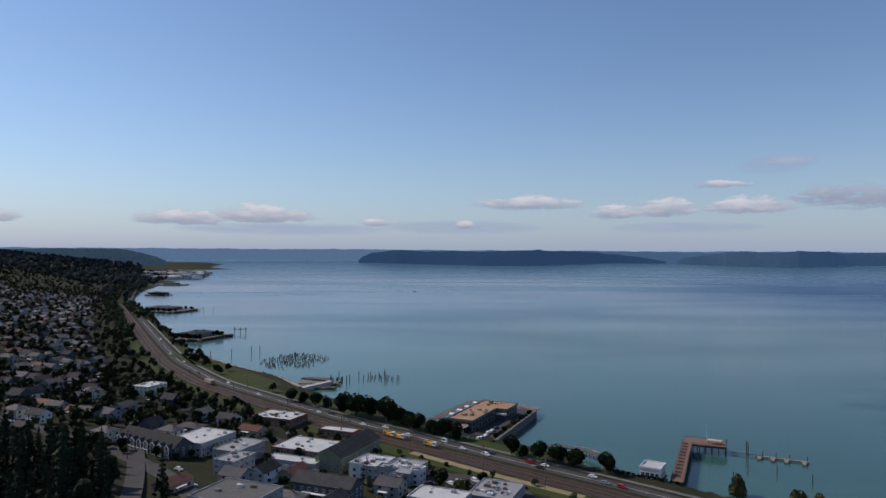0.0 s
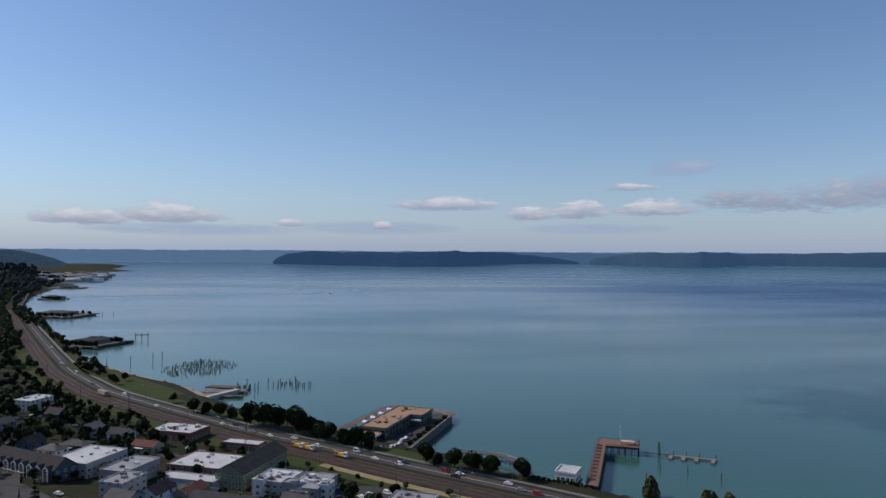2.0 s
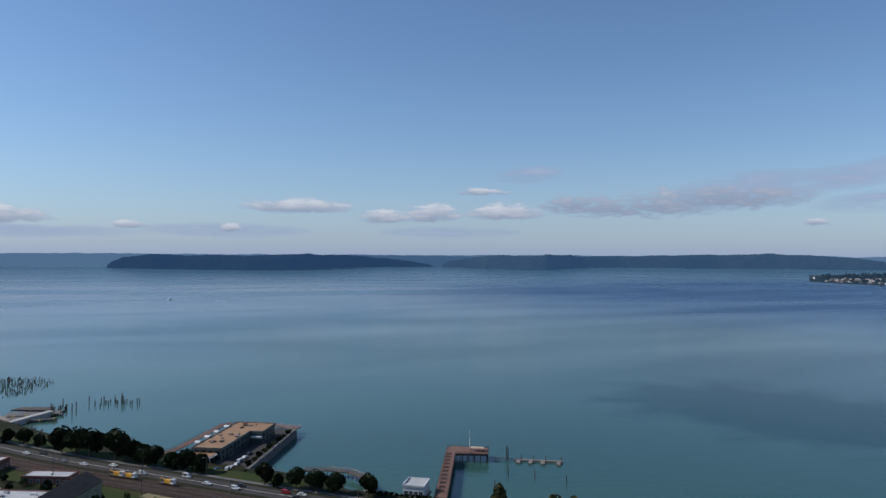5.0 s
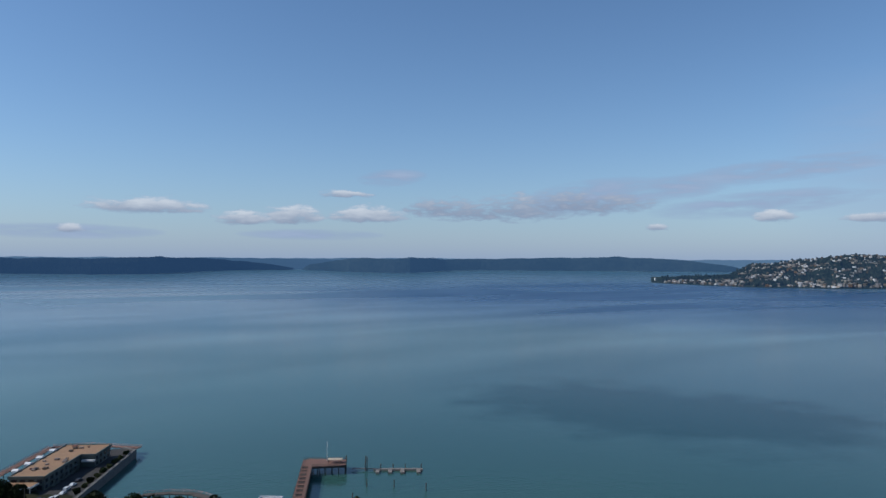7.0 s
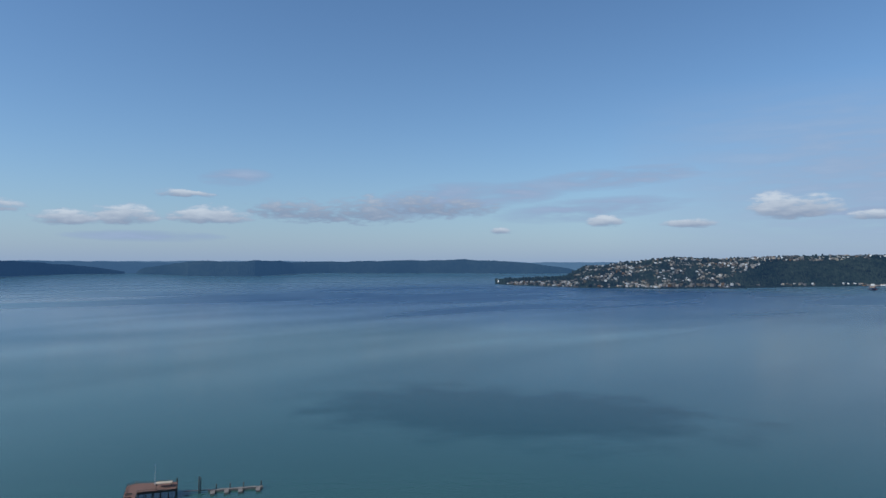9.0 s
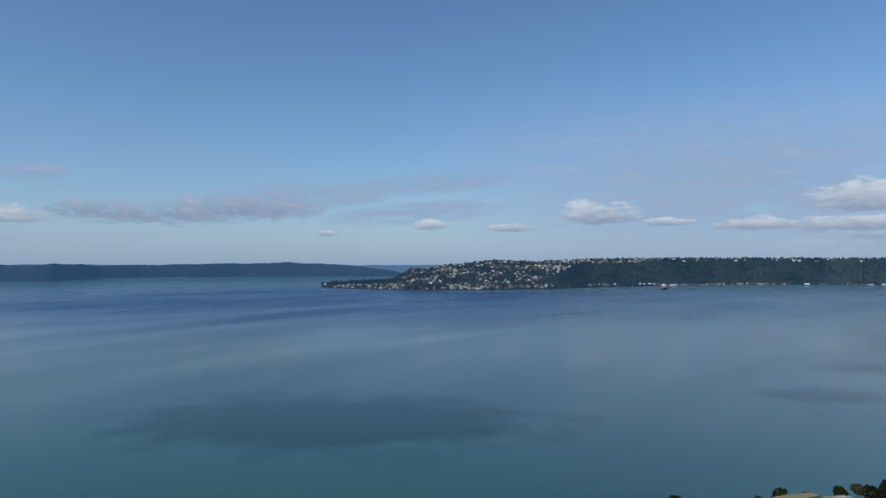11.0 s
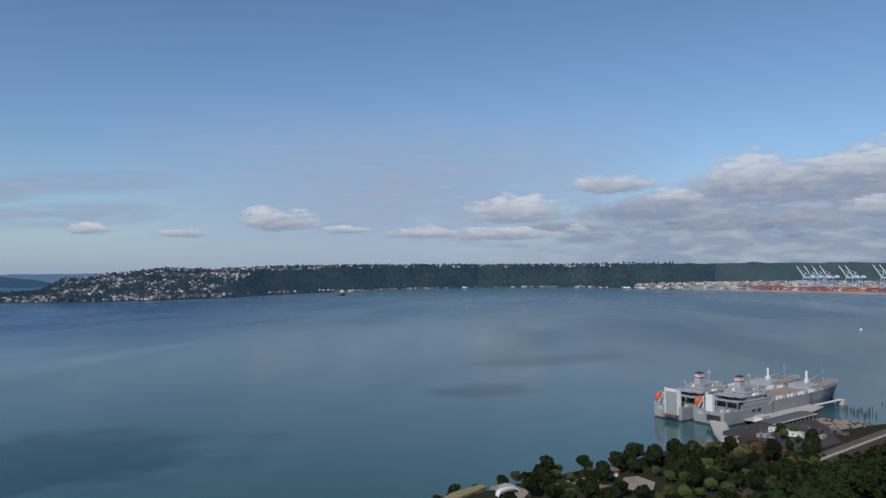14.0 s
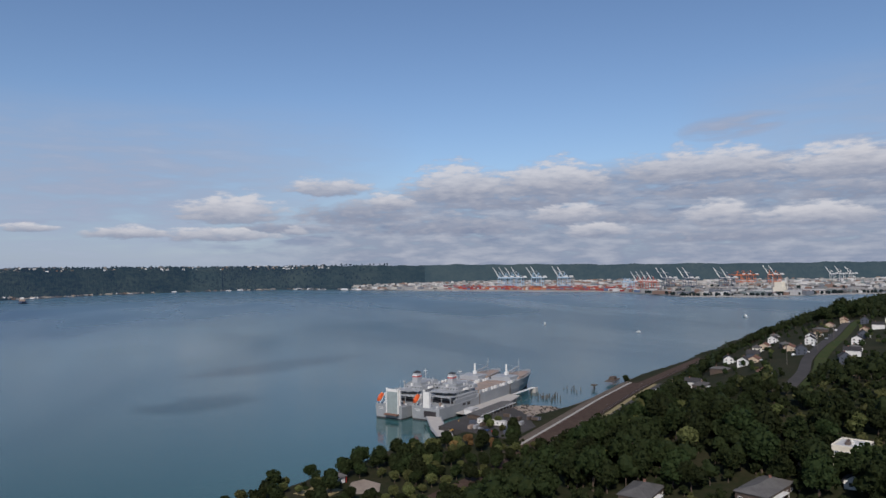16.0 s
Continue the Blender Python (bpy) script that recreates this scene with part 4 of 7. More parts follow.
for i in range(8):
    gb = part("front_gable", Shape().house_body(-1.6, 1.2, -1.7, 1.7, -5.6, 0.2, 1.3), BLUEGREY, row, "small front gable with white trim")
    gb.matrix_basis = pose(-20 + i * 5.7, -6.2, 5.6, 0, 0, 90)
    part("gable_trim", Shape().gable(-1.95, -1.55, -2.0, 2.0, 0.3, 1.6, 0.4).box(-1.8, -1.55, -1.8, -1.5, -5.6, 0.2).box(-1.8, -1.55, 1.5, 1.8, -5.6, 0.2), WHITE, gb)
    part("gable_roof", Shape().gable(-1.55, 2.2, -2.0, 2.0, 0.3, 1.6), ROOFDARK, gb)
    window(gb, 1.4, 1.3, pose(-1.6, 0, -1.5, 0, 0, -90), True)
    window(gb, 1.4, 1.4, pose(-1.6, 0, -4.6, 0, 0, -90), True)
put(house(42, 15, 9, 4.0, OLIVE, ROOFDARK, "long olive-green house with a dark gabled roof", sides="swen", floors=3), -43, 370, GRID + 90)
put(house(30, 12, 6.5, 3.2, BLUEGREY, ROOFDARK, "dark blue house with white framed windows", sides="swe"), -46, 312)
put(house(16, 10, 6, 4.0, WHITE, ROOFDARK, "white gabled house with a steep dark roof"), -275, 482, GRID + 70)
HOUSES = [house(13, 9, 5.6, 2.8, WHITE, ROOFDARK, "white gabled house with a dark shingle roof", framed=False),
          house(12, 10, 5.2, 2.6, GREY, ROOFGREY, "grey house with a grey shingle roof", framed=False),
          house(15, 9, 3.6, 2.2, TAN, ROOFRED, "tan low house with a brown-red roof", floors=1, framed=False),
          house(12, 9, 5.6, 2.4, CREAM, ROOFGREY, "cream hipped-roof house on the hillside", True, framed=False),
          house(11, 9, 5.8, 3.4, BLUEGREY, ROOFDARK, "dark blue-grey house with a steep roof", framed=False),
          house(16, 10, 3.8, 1.8, BROWN, ROOFGREY, "brown ranch house with a wide grey roof", True, floors=1, framed=False)]
for i, (x, y, r) in enumerate([(-78, 330, 90), (-88, 318, 0), (-66, 338, 90), (-150, 405, 0), (-166, 418, 90), (-145, 425, 0), (-128, 445, 0), (-150, 460, 90), (-108, 425, 0), (-178, 385, 0), (-300, 545, 40),
                               (-288, 570, 40), (-318, 520, 40), (-205, 470, 90), (-225, 450, 0), (-250, 520, 60), (-185, 500, 0), (-60, 292, 0), (-40, 286, 90), (-18, 318, 0), (-110, 300, 90)]):
    put(HOUSES[i % 6], x, y, GRID + r)
# the bluff above the parkway
BLUFF = [(519, -380, 0, 0), (518, -355, 20, 1), (471, -326, 10, 4), (572, -438, 0, 2), (636, -516, 0, 2), (529, -308, 15, 0), (489, -290, 0, 0), (491, -271, 90, 1), (488, -299, 0, 2), (409, -239, 10, 2), (440, -217, 0, 3), (455, -222, 90, 0),
         (411, -304, 10, 4), (448, -350, 0, 1), (559, -479, 0, 2), (564, -501, 90, 0), (371, -265, 0, 2), (500, -342, 0, 2), (545, -405, 0, 0), (600, -470, 90, 1), (620, -545, 0, 4), (478, -385, 0, 0), (510, -425, 10, 4), (660, -560, 0, 2),
         (430, -330, 90, 0), (600, -555, 0, 3), (700, -600, 0, 2), (540, -345, 10, 3), (560, -370, 0, 2), (505, -312, 90, 4), (590, -405, 0, 0), (640, -450, 0, 1)]
for x, y, r, k in BLUFF:
    put(HOUSES[(0, 5, 2, 5, 4, 2)[k] if (x + y) % 3 else k], x, y, -50 + r, 0.8)
put(house(24, 11, 3.8, 1.9, BROWN, ROOFGREY, "long brown ranch house with a wide grey roof", True, floors=1), 258, -110, -62)
put(house(18, 11, 3.8, 2.0, BROWN, ROOFGREY, "brown house with a broad grey hipped roof", True, floors=1), 277, -72, -50)
put(house(11, 9, 5.6, 1.8, WHITE, ROOFGREY, "white two-storey house with a hipped roof", True), 275, -146, -60)
flat_building(268, -160, 15, 11, 7, CREAM, MEMBRANE, 2, "cream flat-roofed modern house on the bluff", "house", -60, "swen", 3)
put(HOUSES[0], 252, -146, -50, sink=3.2)
put(HOUSES[5], 262, -178, -60)

# scattered hillside town
rnd = random.Random(5)
spots = []
for i in range(-60, 60):
    for j in range(-60, 60):
        e1, e2 = i * 19.0, j * 30.0
        x, y = -420 + e1 * 0.92 + e2 * 0.39 + rnd.uniform(-4, 4), 760 - e1 * 0.39 + e2 * 0.92 + rnd.uniform(-5, 5)
        spots.append((x, y))
spots = np.array(spots)
su = side_distance(spots[:, 0], spots[:, 1], RAIL)
sd = side_distance(spots[:, 0], spots[:, 1], SHORE)
yaw_s = np.degrees(np.arctan2(-spots[:, 0], spots[:, 1]))
near_d = np.hypot(spots[:, 0], spots[:, 1])
ok = (su > 55) & (sd > 60) & (yaw_s > 12) & (yaw_s < 37) & (near_d > 470) & (near_d < 1750) & ~((yaw_s < 24) & (near_d < 700))
far_house = Shape()
far_roof = Shape()
count = 0
for (x, y), r in sorted(zip(spots[ok].tolist(), near_d[ok].tolist()), key=lambda q: q[1]):
    if rnd.random() < 0.24:
        continue
    if count < 120:
        put(HOUSES[rnd.choice((0, 1, 1, 2, 3, 4, 4, 5))], x, y, GRID + rnd.choice((0, 90, 0, 12)), rnd.uniform(0.85, 1.1))
    else:
        z, w, d = gz(x, y), rnd.uniform(9, 15), rnd.uniform(7, 10)
        b, q = Shape().house_body(-w / 2, w / 2, -d / 2, d / 2, -3, 4.5, 2.2), Shape().gable(-w / 2 - .4, w / 2 + .4, -d / 2 - .5, d / 2 + .5, 4.5, 2.5)
        m = pose(x, y, z, 0, 0, GRID + rnd.choice((0, 90)))
        far_house.add([m @ Vector(p) for p in b.v], b.f)
        far_roof.add([m @ Vector(p) for p in q.v], q.f)
    count += 1
HOUSE_MIX = palette("mixed_house_paint", [(0.55, 0.55, 0.54), (0.30, 0.31, 0.33), (0.42, 0.38, 0.30), (0.14, 0.16, 0.20), (0.35, 0.27, 0.2), (0.7, 0.7, 0.68), (0.2, 0.18, 0.16)])
ROOF_MIX = palette("mixed_shingles", [(0.08, 0.08, 0.085), (0.14, 0.135, 0.13), (0.16, 0.155, 0.15), (0.11, 0.075, 0.06), (0.10, 0.10, 0.11)], 0.9)
town = thing("hillside_town", "many small houses on the far hillside", "houses", kind="stuff")
part("wall", far_house, HOUSE_MIX, town)
part("roof", far_roof, ROOF_MIX, town)


def street(name, line, width, label, lift=0.22):
    strip(name, line, -width / 2, width / 2, lift, ASPHALT, label, "road")


street("street", [(-330, 430), (-246, 407), (-160, 362), (-116, 318), (-80, 262), (-50, 215)], 9, "grey asphalt street climbing the hill")
street("street", [(-205, 520), (-150, 475), (-90, 410), (-20, 330), (20, 286)], 8, "asphalt street through the old town", 0.2)
street("street", [(-200, 470), (-165, 395), (-130, 310), (-110, 255)], 8, "asphalt hillside street", 0.24)
street("street", [(352, -205), (400, -262), (442, -302), (538, -420), (613, -509), (690, -600)], 7, "asphalt street along the top of the bluff")
street("street", [(-20, 340), (10, 352), (35, 345), (50, 320), (40, 290)], 14, "asphalt car park beside low shops", 0.26)
solid("path", Shape().prism([(436, -4), (452, -8), (464, 0), (460, 8), (446, 12), (438, 8)], 4, gz(450, 5) + 0.15), SAND, "pale gravel path in the shore garden", "path", kind="structure")
strip("dirt_slope", [(600, -300), (640, -330), (690, -372)], -5, 8, 0.3, DRYGRASS, "dry orange grass on the slope", "grass")
strip("rail_shoulder", RAIL[14:18], -14.4, -8, 0.3, BALLAST, "brown gravel beside the railway tracks", "railway")
strip("rail_verge", RAIL[14:18], 8.5, 13.5, 0.25, DRYGRASS, "dry yellow grass beside the railway", "grass")
strip("rail_wall", RAIL[14:18], -16, -14.4, 1.0, CONCRETE, "pale concrete retaining wall beside the railway", "wall", 3.0)
strip("tide_flat", [(600, -140), (619, -186), (640, -222), (717, -316), (765, -360)], -1, 14, 0.0, MUDFLAT, "brown gravel beach below the railway", "beach", level=1.1)
strip("bank", RAIL[14:18], -24, -16, 0.1, MUDFLAT, "brown earth bank below the railway wall", "bank")
strip("dry_verge", ROADLINE[8:11], 7, 12, 0.2, DRYGRASS, "dry yellow grass beside the railway", "grass")

# trees: shore row, town, bluff
for i, (x, y, s) in enumerate([(-104, 524, .7), (-94, 517, .75), (-84, 509, .7), (-74, 500, .7), (-60, 484, 1.05), (-51, 476, 1.1), (-43, 469, 1.1), (-29, 458, 1.2), (-22, 452, 0.9), (-15, 447, .9), (-8, 438, .8), (0, 432, .75),
                               (8, 425, .8), (15, 419, .85), (45, 389, 1.0), (51, 382, .8), (59, 377, 1.0), (67, 370, 1.0), (76, 364, .95), (90, 356, 1.0), (-12, 441, .7), (4, 428, .7)]):
    plant(ROUND[i % 2 if s < 1 else 0], x, y, s * (1.5 if x < 40 else 1.12), "trees along the shore road")
tall = broad_tree("poplar_tree", 15, 4.2, LEAFLIGHT, "tall olive-green leafy tree near the shore", 26, 620, 0.5, 0.08)
for x, y, s in [(149, 337, 1.0), (169, 317, 1.0), (176, 312, 0.95), (184, 305, 0.8)]:
    plant(tall, x, y, s)
for i in range(14):
    plant(SHRUB[0], 92 + i * 2.2, 364 - i * 1.6 - 3, rnd.uniform(.5, .75), z=4.5)
SHOREGARDEN = [(403, 150, 1, .9), (424, 112, 1, .7), (432, 104, 0, .8), (447, 92, 1, .75), (452, 78, 1, .8), (420, 62, 0, 1.0), (432, 52, 0, .9), (410, 50, 1, 1.0), (456, 30, 1, .5), (470, 10, 0, .9), (477, 2, 0, 1.0), (481, -12, 2, .95), (488, -30, 0, 1.0),
                (495, -40, 3, 1.3), (500, -52, 3, 1.35), (485, -48, 0, 1.0), (508, -70, 4, 1.0), (520, -84, 4, 1.1), (512, -92, 0, .9), (470, -40, 3, 1.1), (452, -30, 0, 1.1)]
for x, y, k, s in SHOREGARDEN:
    plant(BROAD[k], x, y, s)
for x, y, s in [(-150, 258, 1.0), (-140, 268, 1.1), (-133, 262, .95), (-160, 275, 1.05), (-148, 285, 1.0), (-172, 290, 1.1), (-165, 305, .9), (-108, 283, .75), (-186, 300, 1.0), (-176, 270, 1.1)]:
    plant(CONIFER[int(abs(x)) % 3], x, y, s, "conifers on the slope")


def scatter(k, test, box, seed, gap):
    """Random places inside a box that pass a test, kept a gap apart."""
    rr, out = random.Random(seed), []
    cells = {}
    pts = np.array([(rr.uniform(box[0], box[1]), rr.uniform(box[2], box[3])) for _ in range(k)])
    keep = test(pts[:, 0], pts[:, 1], side_distance(pts[:, 0], pts[:, 1], RAIL), side_distance(pts[:, 0], pts[:, 1], SHORE))
    for x, y in pts[keep]:
        c = (int(x // gap), int(y // gap))
        if all(math.hypot(x - a, y - b) > gap for i in (-1, 0, 1) for j in (-1, 0, 1) for a, b in cells.get((c[0] + i, c[1] + j), ())):
            cells.setdefault(c, []).append((x, y))
            out.append((float(x), float(y)))
    return out


TAKEN = [(o.matrix_world.translation.x, o.matrix_world.translation.y) for o in scene.objects if o.parent is None and o.get("category") in ("house", "building")]


def clear_of_houses(x, y, r):
    return all(abs(x - a) > r or abs(y - b) > r for a, b in TAKEN)


def woodland(name, label, pts, seed, kinds, size=1.5, low=9, high=16):
    """A wood in one mesh a leaf kind: uneven crowns of leaf clumps on trunks."""
    rr = random.Random(seed)
    t = thing(name, label, "woods", kind="stuff")
    trunks, crowns = Shape(), {}
    for x, y in pts:
        z, k = gz(x, y), rr.choice(kinds)
        s = crowns.setdefault(k, Shape())
        h = rr.uniform(low, high)
        away = math.hypot(x, y) > 1000
        trunks.tube((x, y, z - 1), (x, y, z + h * 0.6), 0.3, 0.15, 5)
        if k is NEEDLE:
            conifer_shape(s, x, y, z, h * 1.5, h * 0.26, rr, *((13, 9) if math.hypot(x, y) < 420 else (7, 6)))
        else:
            crown_shape(s, x, y, z + h * 0.12, h * 0.9, h * rr.uniform(0.36, 0.48), rr, 12 if away else 30, size, 2 if away else 3)
    part("trunk", trunks, BARK, t)
    for k, s in crowns.items():
        part("crown", s, k, t)


BLUFFSTREET = [(352, -205), (400, -262), (442, -302), (538, -420), (613, -509), (690, -600)]
wood = scatter(11000, lambda x, y, u, d: (u > 27 + 30 * np.clip((x - 430) / 60, 0, 1)) & (u < 330) & (d > 10) & (x > 150) & (x - y > 280) & (np.hypot(x - 48, y - 68) > 272) & ~((u > 88) & (x > 395) & (y < -190)) & (np.abs(side_distance(x, y, BLUFFSTREET)) > 11), (150, 900, -560, 260), 3, 6.0)
wood = [p for p in wood if clear_of_houses(*p, 11)]
front = [p for p in wood if p[0] < 420 and p[1] > -190]
for i, (x, y) in enumerate(front[:190]):
    low = 0.6 if x > 300 and y < -150 else 1.15
    plant(BROAD[(0, 2, 1, 0, 2, 0, 1, 2, 3)[i % 9]], x, y, (0.75 + 0.4 * ((i * 37) % 10) / 10) * low)
back = front[190:] + [p for p in wood if not (p[0] < 420 and p[1] > -190)]
woodland("bluff_wood", "dense dark green broadleaf wood on the bluff", [p for p in back if not (p[0] > 300 and p[1] < -150)], 8, [LEAF] * 11 + [LEAFLIGHT], 0.9)
woodland("bluff_edge_wood", "lower dark green trees along the edge of the bluff", [p for p in back if p[0] > 300 and p[1] < -150], 20, [LEAF] * 9 + [LEAFLIGHT], 0.9, 5, 10)
under = scatter(9000, lambda x, y, u, d: (u > 34 + 30 * np.clip((x - 430) / 60, 0, 1)) & (u < 300) & (d > 10) & (x > 170) & (x < 520) & (x - y > 280) & (np.hypot(x - 48, y - 68) > 225) & ~((u > 88) & (x > 395) & (y < -190)) & (np.abs(side_distance(x, y, BLUFFSTREET)) > 9), (150, 560, -420, 200), 57, 5.0)
woodland("bluff_undergrowth", "dense dark undergrowth and young trees on the bluff", [p for p in under if clear_of_houses(*p, 10)], 58, [LEAF] * 8 + [LEAFLIGHT], 0.8, 3, 5.5)
garden = scatter(1500, lambda x, y, u, d: (u < 34) & (u > -120) & (d > 7) & (x > 395) & (x < 575) & (y < 75) & (y > -128), (395, 575, -128, 75), 53, 7.0)
garden = [p for p in garden if math.hypot(p[0] - 448, p[1] - 4) > 17 and math.hypot(p[0] - 462, p[1] - 16) > 8 and math.hypot(p[0] - 428, p[1] - 72) > 16 and not (p[0] > 520 and p[1] > -112 and p[0] + p[1] > 425)]
for i, (x, y) in enumerate(garden):
    k = 4 if (x > 500 and i % 3 == 0) else (0, 3, 1, 3, 0)[i % 5]
    plant(BROAD[k] if i % 4 else SHRUB[i % 2], x, y, 0.55 + 0.4 * ((i * 31) % 10) / 10)
ridge = scatter(9000, lambda x, y, u, d: (u > 60) & (u < 420) & (d > 10) & (x > 340) & (y < -190) & (np.abs(side_distance(x, y, BLUFFSTREET)) > 12), (340, 1300, -1100, -190), 13, 7.5)
ridge = [p for p in ridge if clear_of_houses(*p, 10)]
lots = [p for p in ridge if p[0] < 700 and p[1] > -600 and side_distance(np.array([p[0]]), np.array([p[1]]), RAIL)[0] > 98]
woodland("garden_trees", "low garden trees and hedges among the bluff houses", lots[::2], 21, [LEAF, LEAF, LEAF, LEAFLIGHT], 0.7, 2.5, 6)
woodland("ridge_wood", "dark trees along the seaward edge of the bluff", [p for p in ridge if p not in set(lots)], 9, [LEAF, LEAF, LEAF, LEAF, LEAF, NEEDLE], 1.0, 7, 13)
for x, y, q in ((738, -637, 1.7), (724, -622, 1.3), (754, -654, 1.5), (716, -640, 1.4), (770, -672, 1.3), (690, -560, 1.3)):
    plant(BROAD[2], x, y, q)
strip("street_verge", BLUFFSTREET, 5, 12, 0.15, GRASS, "green grass verge beside the bluff street", "grass")
town_trees = scatter(3000, lambda x, y, u, d: (u > 24) & (u < 420) & (x < 60) & (np.hypot(x, y) > 250) & (np.degrees(np.arctan2(-x, y)) < 40), (-420, 60, 230, 640), 23, 7.5)
town_trees = [p for p in town_trees if clear_of_houses(*p, 10) and not (-125 < p[0] < 60 and p[1] < 318) and not (-165 < p[0] < -95 and p[1] < 352)]
for i, (x, y) in enumerate(town_trees[:150]):
    plant(BROAD[(1, 3, 1, 0)[i % 4]], x, y, 0.42 + 0.4 * ((i * 29) % 10) / 10)
woodland("town_wood", "small garden trees and hedges between the houses", town_trees[150:], 15, [LEAF, LEAF, LEAFLIGHT, LEAF], 0.9, 3, 7)
hill = scatter(26000, lambda x, y, u, d: (u > 24) & (d > 14) & (np.hypot(x, y) > 430) & (np.degrees(np.arctan2(-x, y)) < 38) & (np.degrees(np.arctan2(-x, y)) > 8), (-1500, -100, 420, 2600), 33, 8.5)
hill = sorted((p for p in hill if clear_of_houses(*p, 9)), key=lambda p: math.hypot(*p))
woodland("hillside_wood", "dark trees scattered between the hillside houses", hill[:1900] + hill[1900::2][:1700], 10, [LEAF, LEAF, NEEDLE, LEAF, LEAF], 1.1, 5, 11)
shore_wood = scatter(6000, lambda x, y, u, d: (u > -60) & (u < -29) & (d > 4) & ((y > 760) | (u > -42)), (-900, -165, 640, 2050), 43, 7.0)
slope = scatter(1200, lambda x, y, u, d: (x > -260) & (x < -70) & (y > 215) & (y < 345), (-260, -70, 215, 345), 63, 8.0)
slope = [p for p in slope if clear_of_houses(*p, 10) and math.degrees(math.atan2(-p[0], p[1])) > 24.4]
woodland("slope_wood", "dark conifers and broadleaf trees on the near slope", slope, 14, [NEEDLE, NEEDLE, NEEDLE, NEEDLE, LEAF], 0.8)
headland = scatter(5200, lambda x, y, u, d: (u > 10) & (d > 10) & (np.hypot(x, y) > 2400) & (np.hypot(x, y) < 4300) & (np.degrees(np.arctan2(-x, y)) < 37), (-2600, -800, 2000, 4300), 73, 14.0)
s = Shape()
for x, y in headland:
    h = rnd.uniform(9, 19)
    b = Shape()
    lump(b, (0, 0, h * .45), h * .55, h * .55, h * .55, rnd, 6, 4)
    z = gz(x, y)
    s.add([far(x + p[0], y + p[1], z + p[2]) for p in b.v], b.f)
solid("headland_wood", s, WOODS, "dark wooded hill beyond the town", "woods", kind="stuff")
woodland("shore_wood", "dark trees along the shore road", shore_wood, 12, [LEAF], 1.2, 5, 9)

corridor = scatter(16000, lambda x, y, u, d: (d > 5) & (((u > 8) & (u < 27) & (np.hypot(x, y) > 620)) | ((u > -60) & (u < -7) & (np.hypot(x, y) > 1180)) | ((u > -11) & (u < -8.6) & (np.hypot(x, y) > 760))), (-1500, -120, 480, 2700), 83, 6.5)
corridor = [p for p in corridor if clear_of_houses(*p, 8)]
woodland("railside_wood", "dark trees and scrub beside the railway", [p for p in corridor if math.hypot(*p) < 950], 16, [LEAF, LEAF, LEAF, LEAFLIGHT], 1.2, 4, 8)
woodland("wooded_cutting", "tall dark trees closing over the far railway", [p for p in corridor if math.hypot(*p) >= 950], 18, [LEAF, LEAF, NEEDLE], 1.6, 9, 14)
seaward = scatter(5000, lambda x, y, u, d: (d > 8) & (u > -29.5) & (u < -27.2) & (np.hypot(x, y) > 520) & (np.hypot(x, y) < 1200), (-560, -100, 450, 1150), 103, 9.0)
woodland("road_trees", "dark round trees between the road and the shore", seaward, 19, [LEAF], 1.2, 5, 8)
spit = scatter(6000, lambda x, y, u, d: (d > 14) & (u < 60) & (np.hypot(x, y) > 1850), (-2600, -500, 1600, 3600), 113, 15.0)
s = Shape()
for x, y in spit:
    h = rnd.uniform(7, 14)
    b = Shape()
    lump(b, (0, 0, h * .45), h * .6, h * .6, h * .55, rnd, 6, 4)
    z = gz(x, y)
    s.add([far(x + p[0], y + p[1], z + p[2]) for p in b.v], b.f)
solid("spit_wood", s, WOODS, "dark trees along the far shore of the town", "woods", kind="stuff")
scrub = scatter(900, lambda x, y, u, d: (u > 9) & (u < 22) & (np.hypot(x, y) < 640) & (x < 95), (-260, 95, 280, 640), 93, 6.0)
woodland("verge_scrub", "low green bushes on the grass verge of the railway", [p for p in scrub if clear_of_houses(*p, 8)], 17, [LEAF, LEAF, LEAFLIGHT], 0.8, 1.5, 4.5)


# ---- waterfront: hotel on its pier ----
def slab(name, ring, z0, z1, material, label, category, kind=""):
    return solid(name, Shape().prism(ring, z0, z1), material, label, category, kind=kind)


def rail_along(s, line, z, h=1.05, post=3.0):
    """Posts and two rails along a line."""
    for (x0, y0), (x1, y1) in zip(line, line[1:]):
        n = max(1, int(math.hypot(x1 - x0, y1 - y0) / post))
        for i in range(n + 1):
            p = (x0 + (x1 - x0) * i / n, y0 + (y1 - y0) * i / n)
            s.tube((*p, z), (*p, z + h), 0.07, k=4)
        for q in (h * 0.55, h):
            s.tube((x0, y0, z + q), (x1, y1, z + q), 0.07, k=4)
    return s


def piles_under(parent, ring_pts, z, r=0.22):
    for x, y in ring_pts:
        part("pile", Shape().tube((x, y, -4), (x, y, z), r, k=7), PILE, parent)


RAILPINK = surface("faded_red_railing", (0.42, 0.24, 0.20), (0.33, 0.19, 0.16), 2, 0.8)
GREENTRIM = surface("grey_green_siding", (0.10, 0.12, 0.105), (0.075, 0.09, 0.08), 4, 0.7)


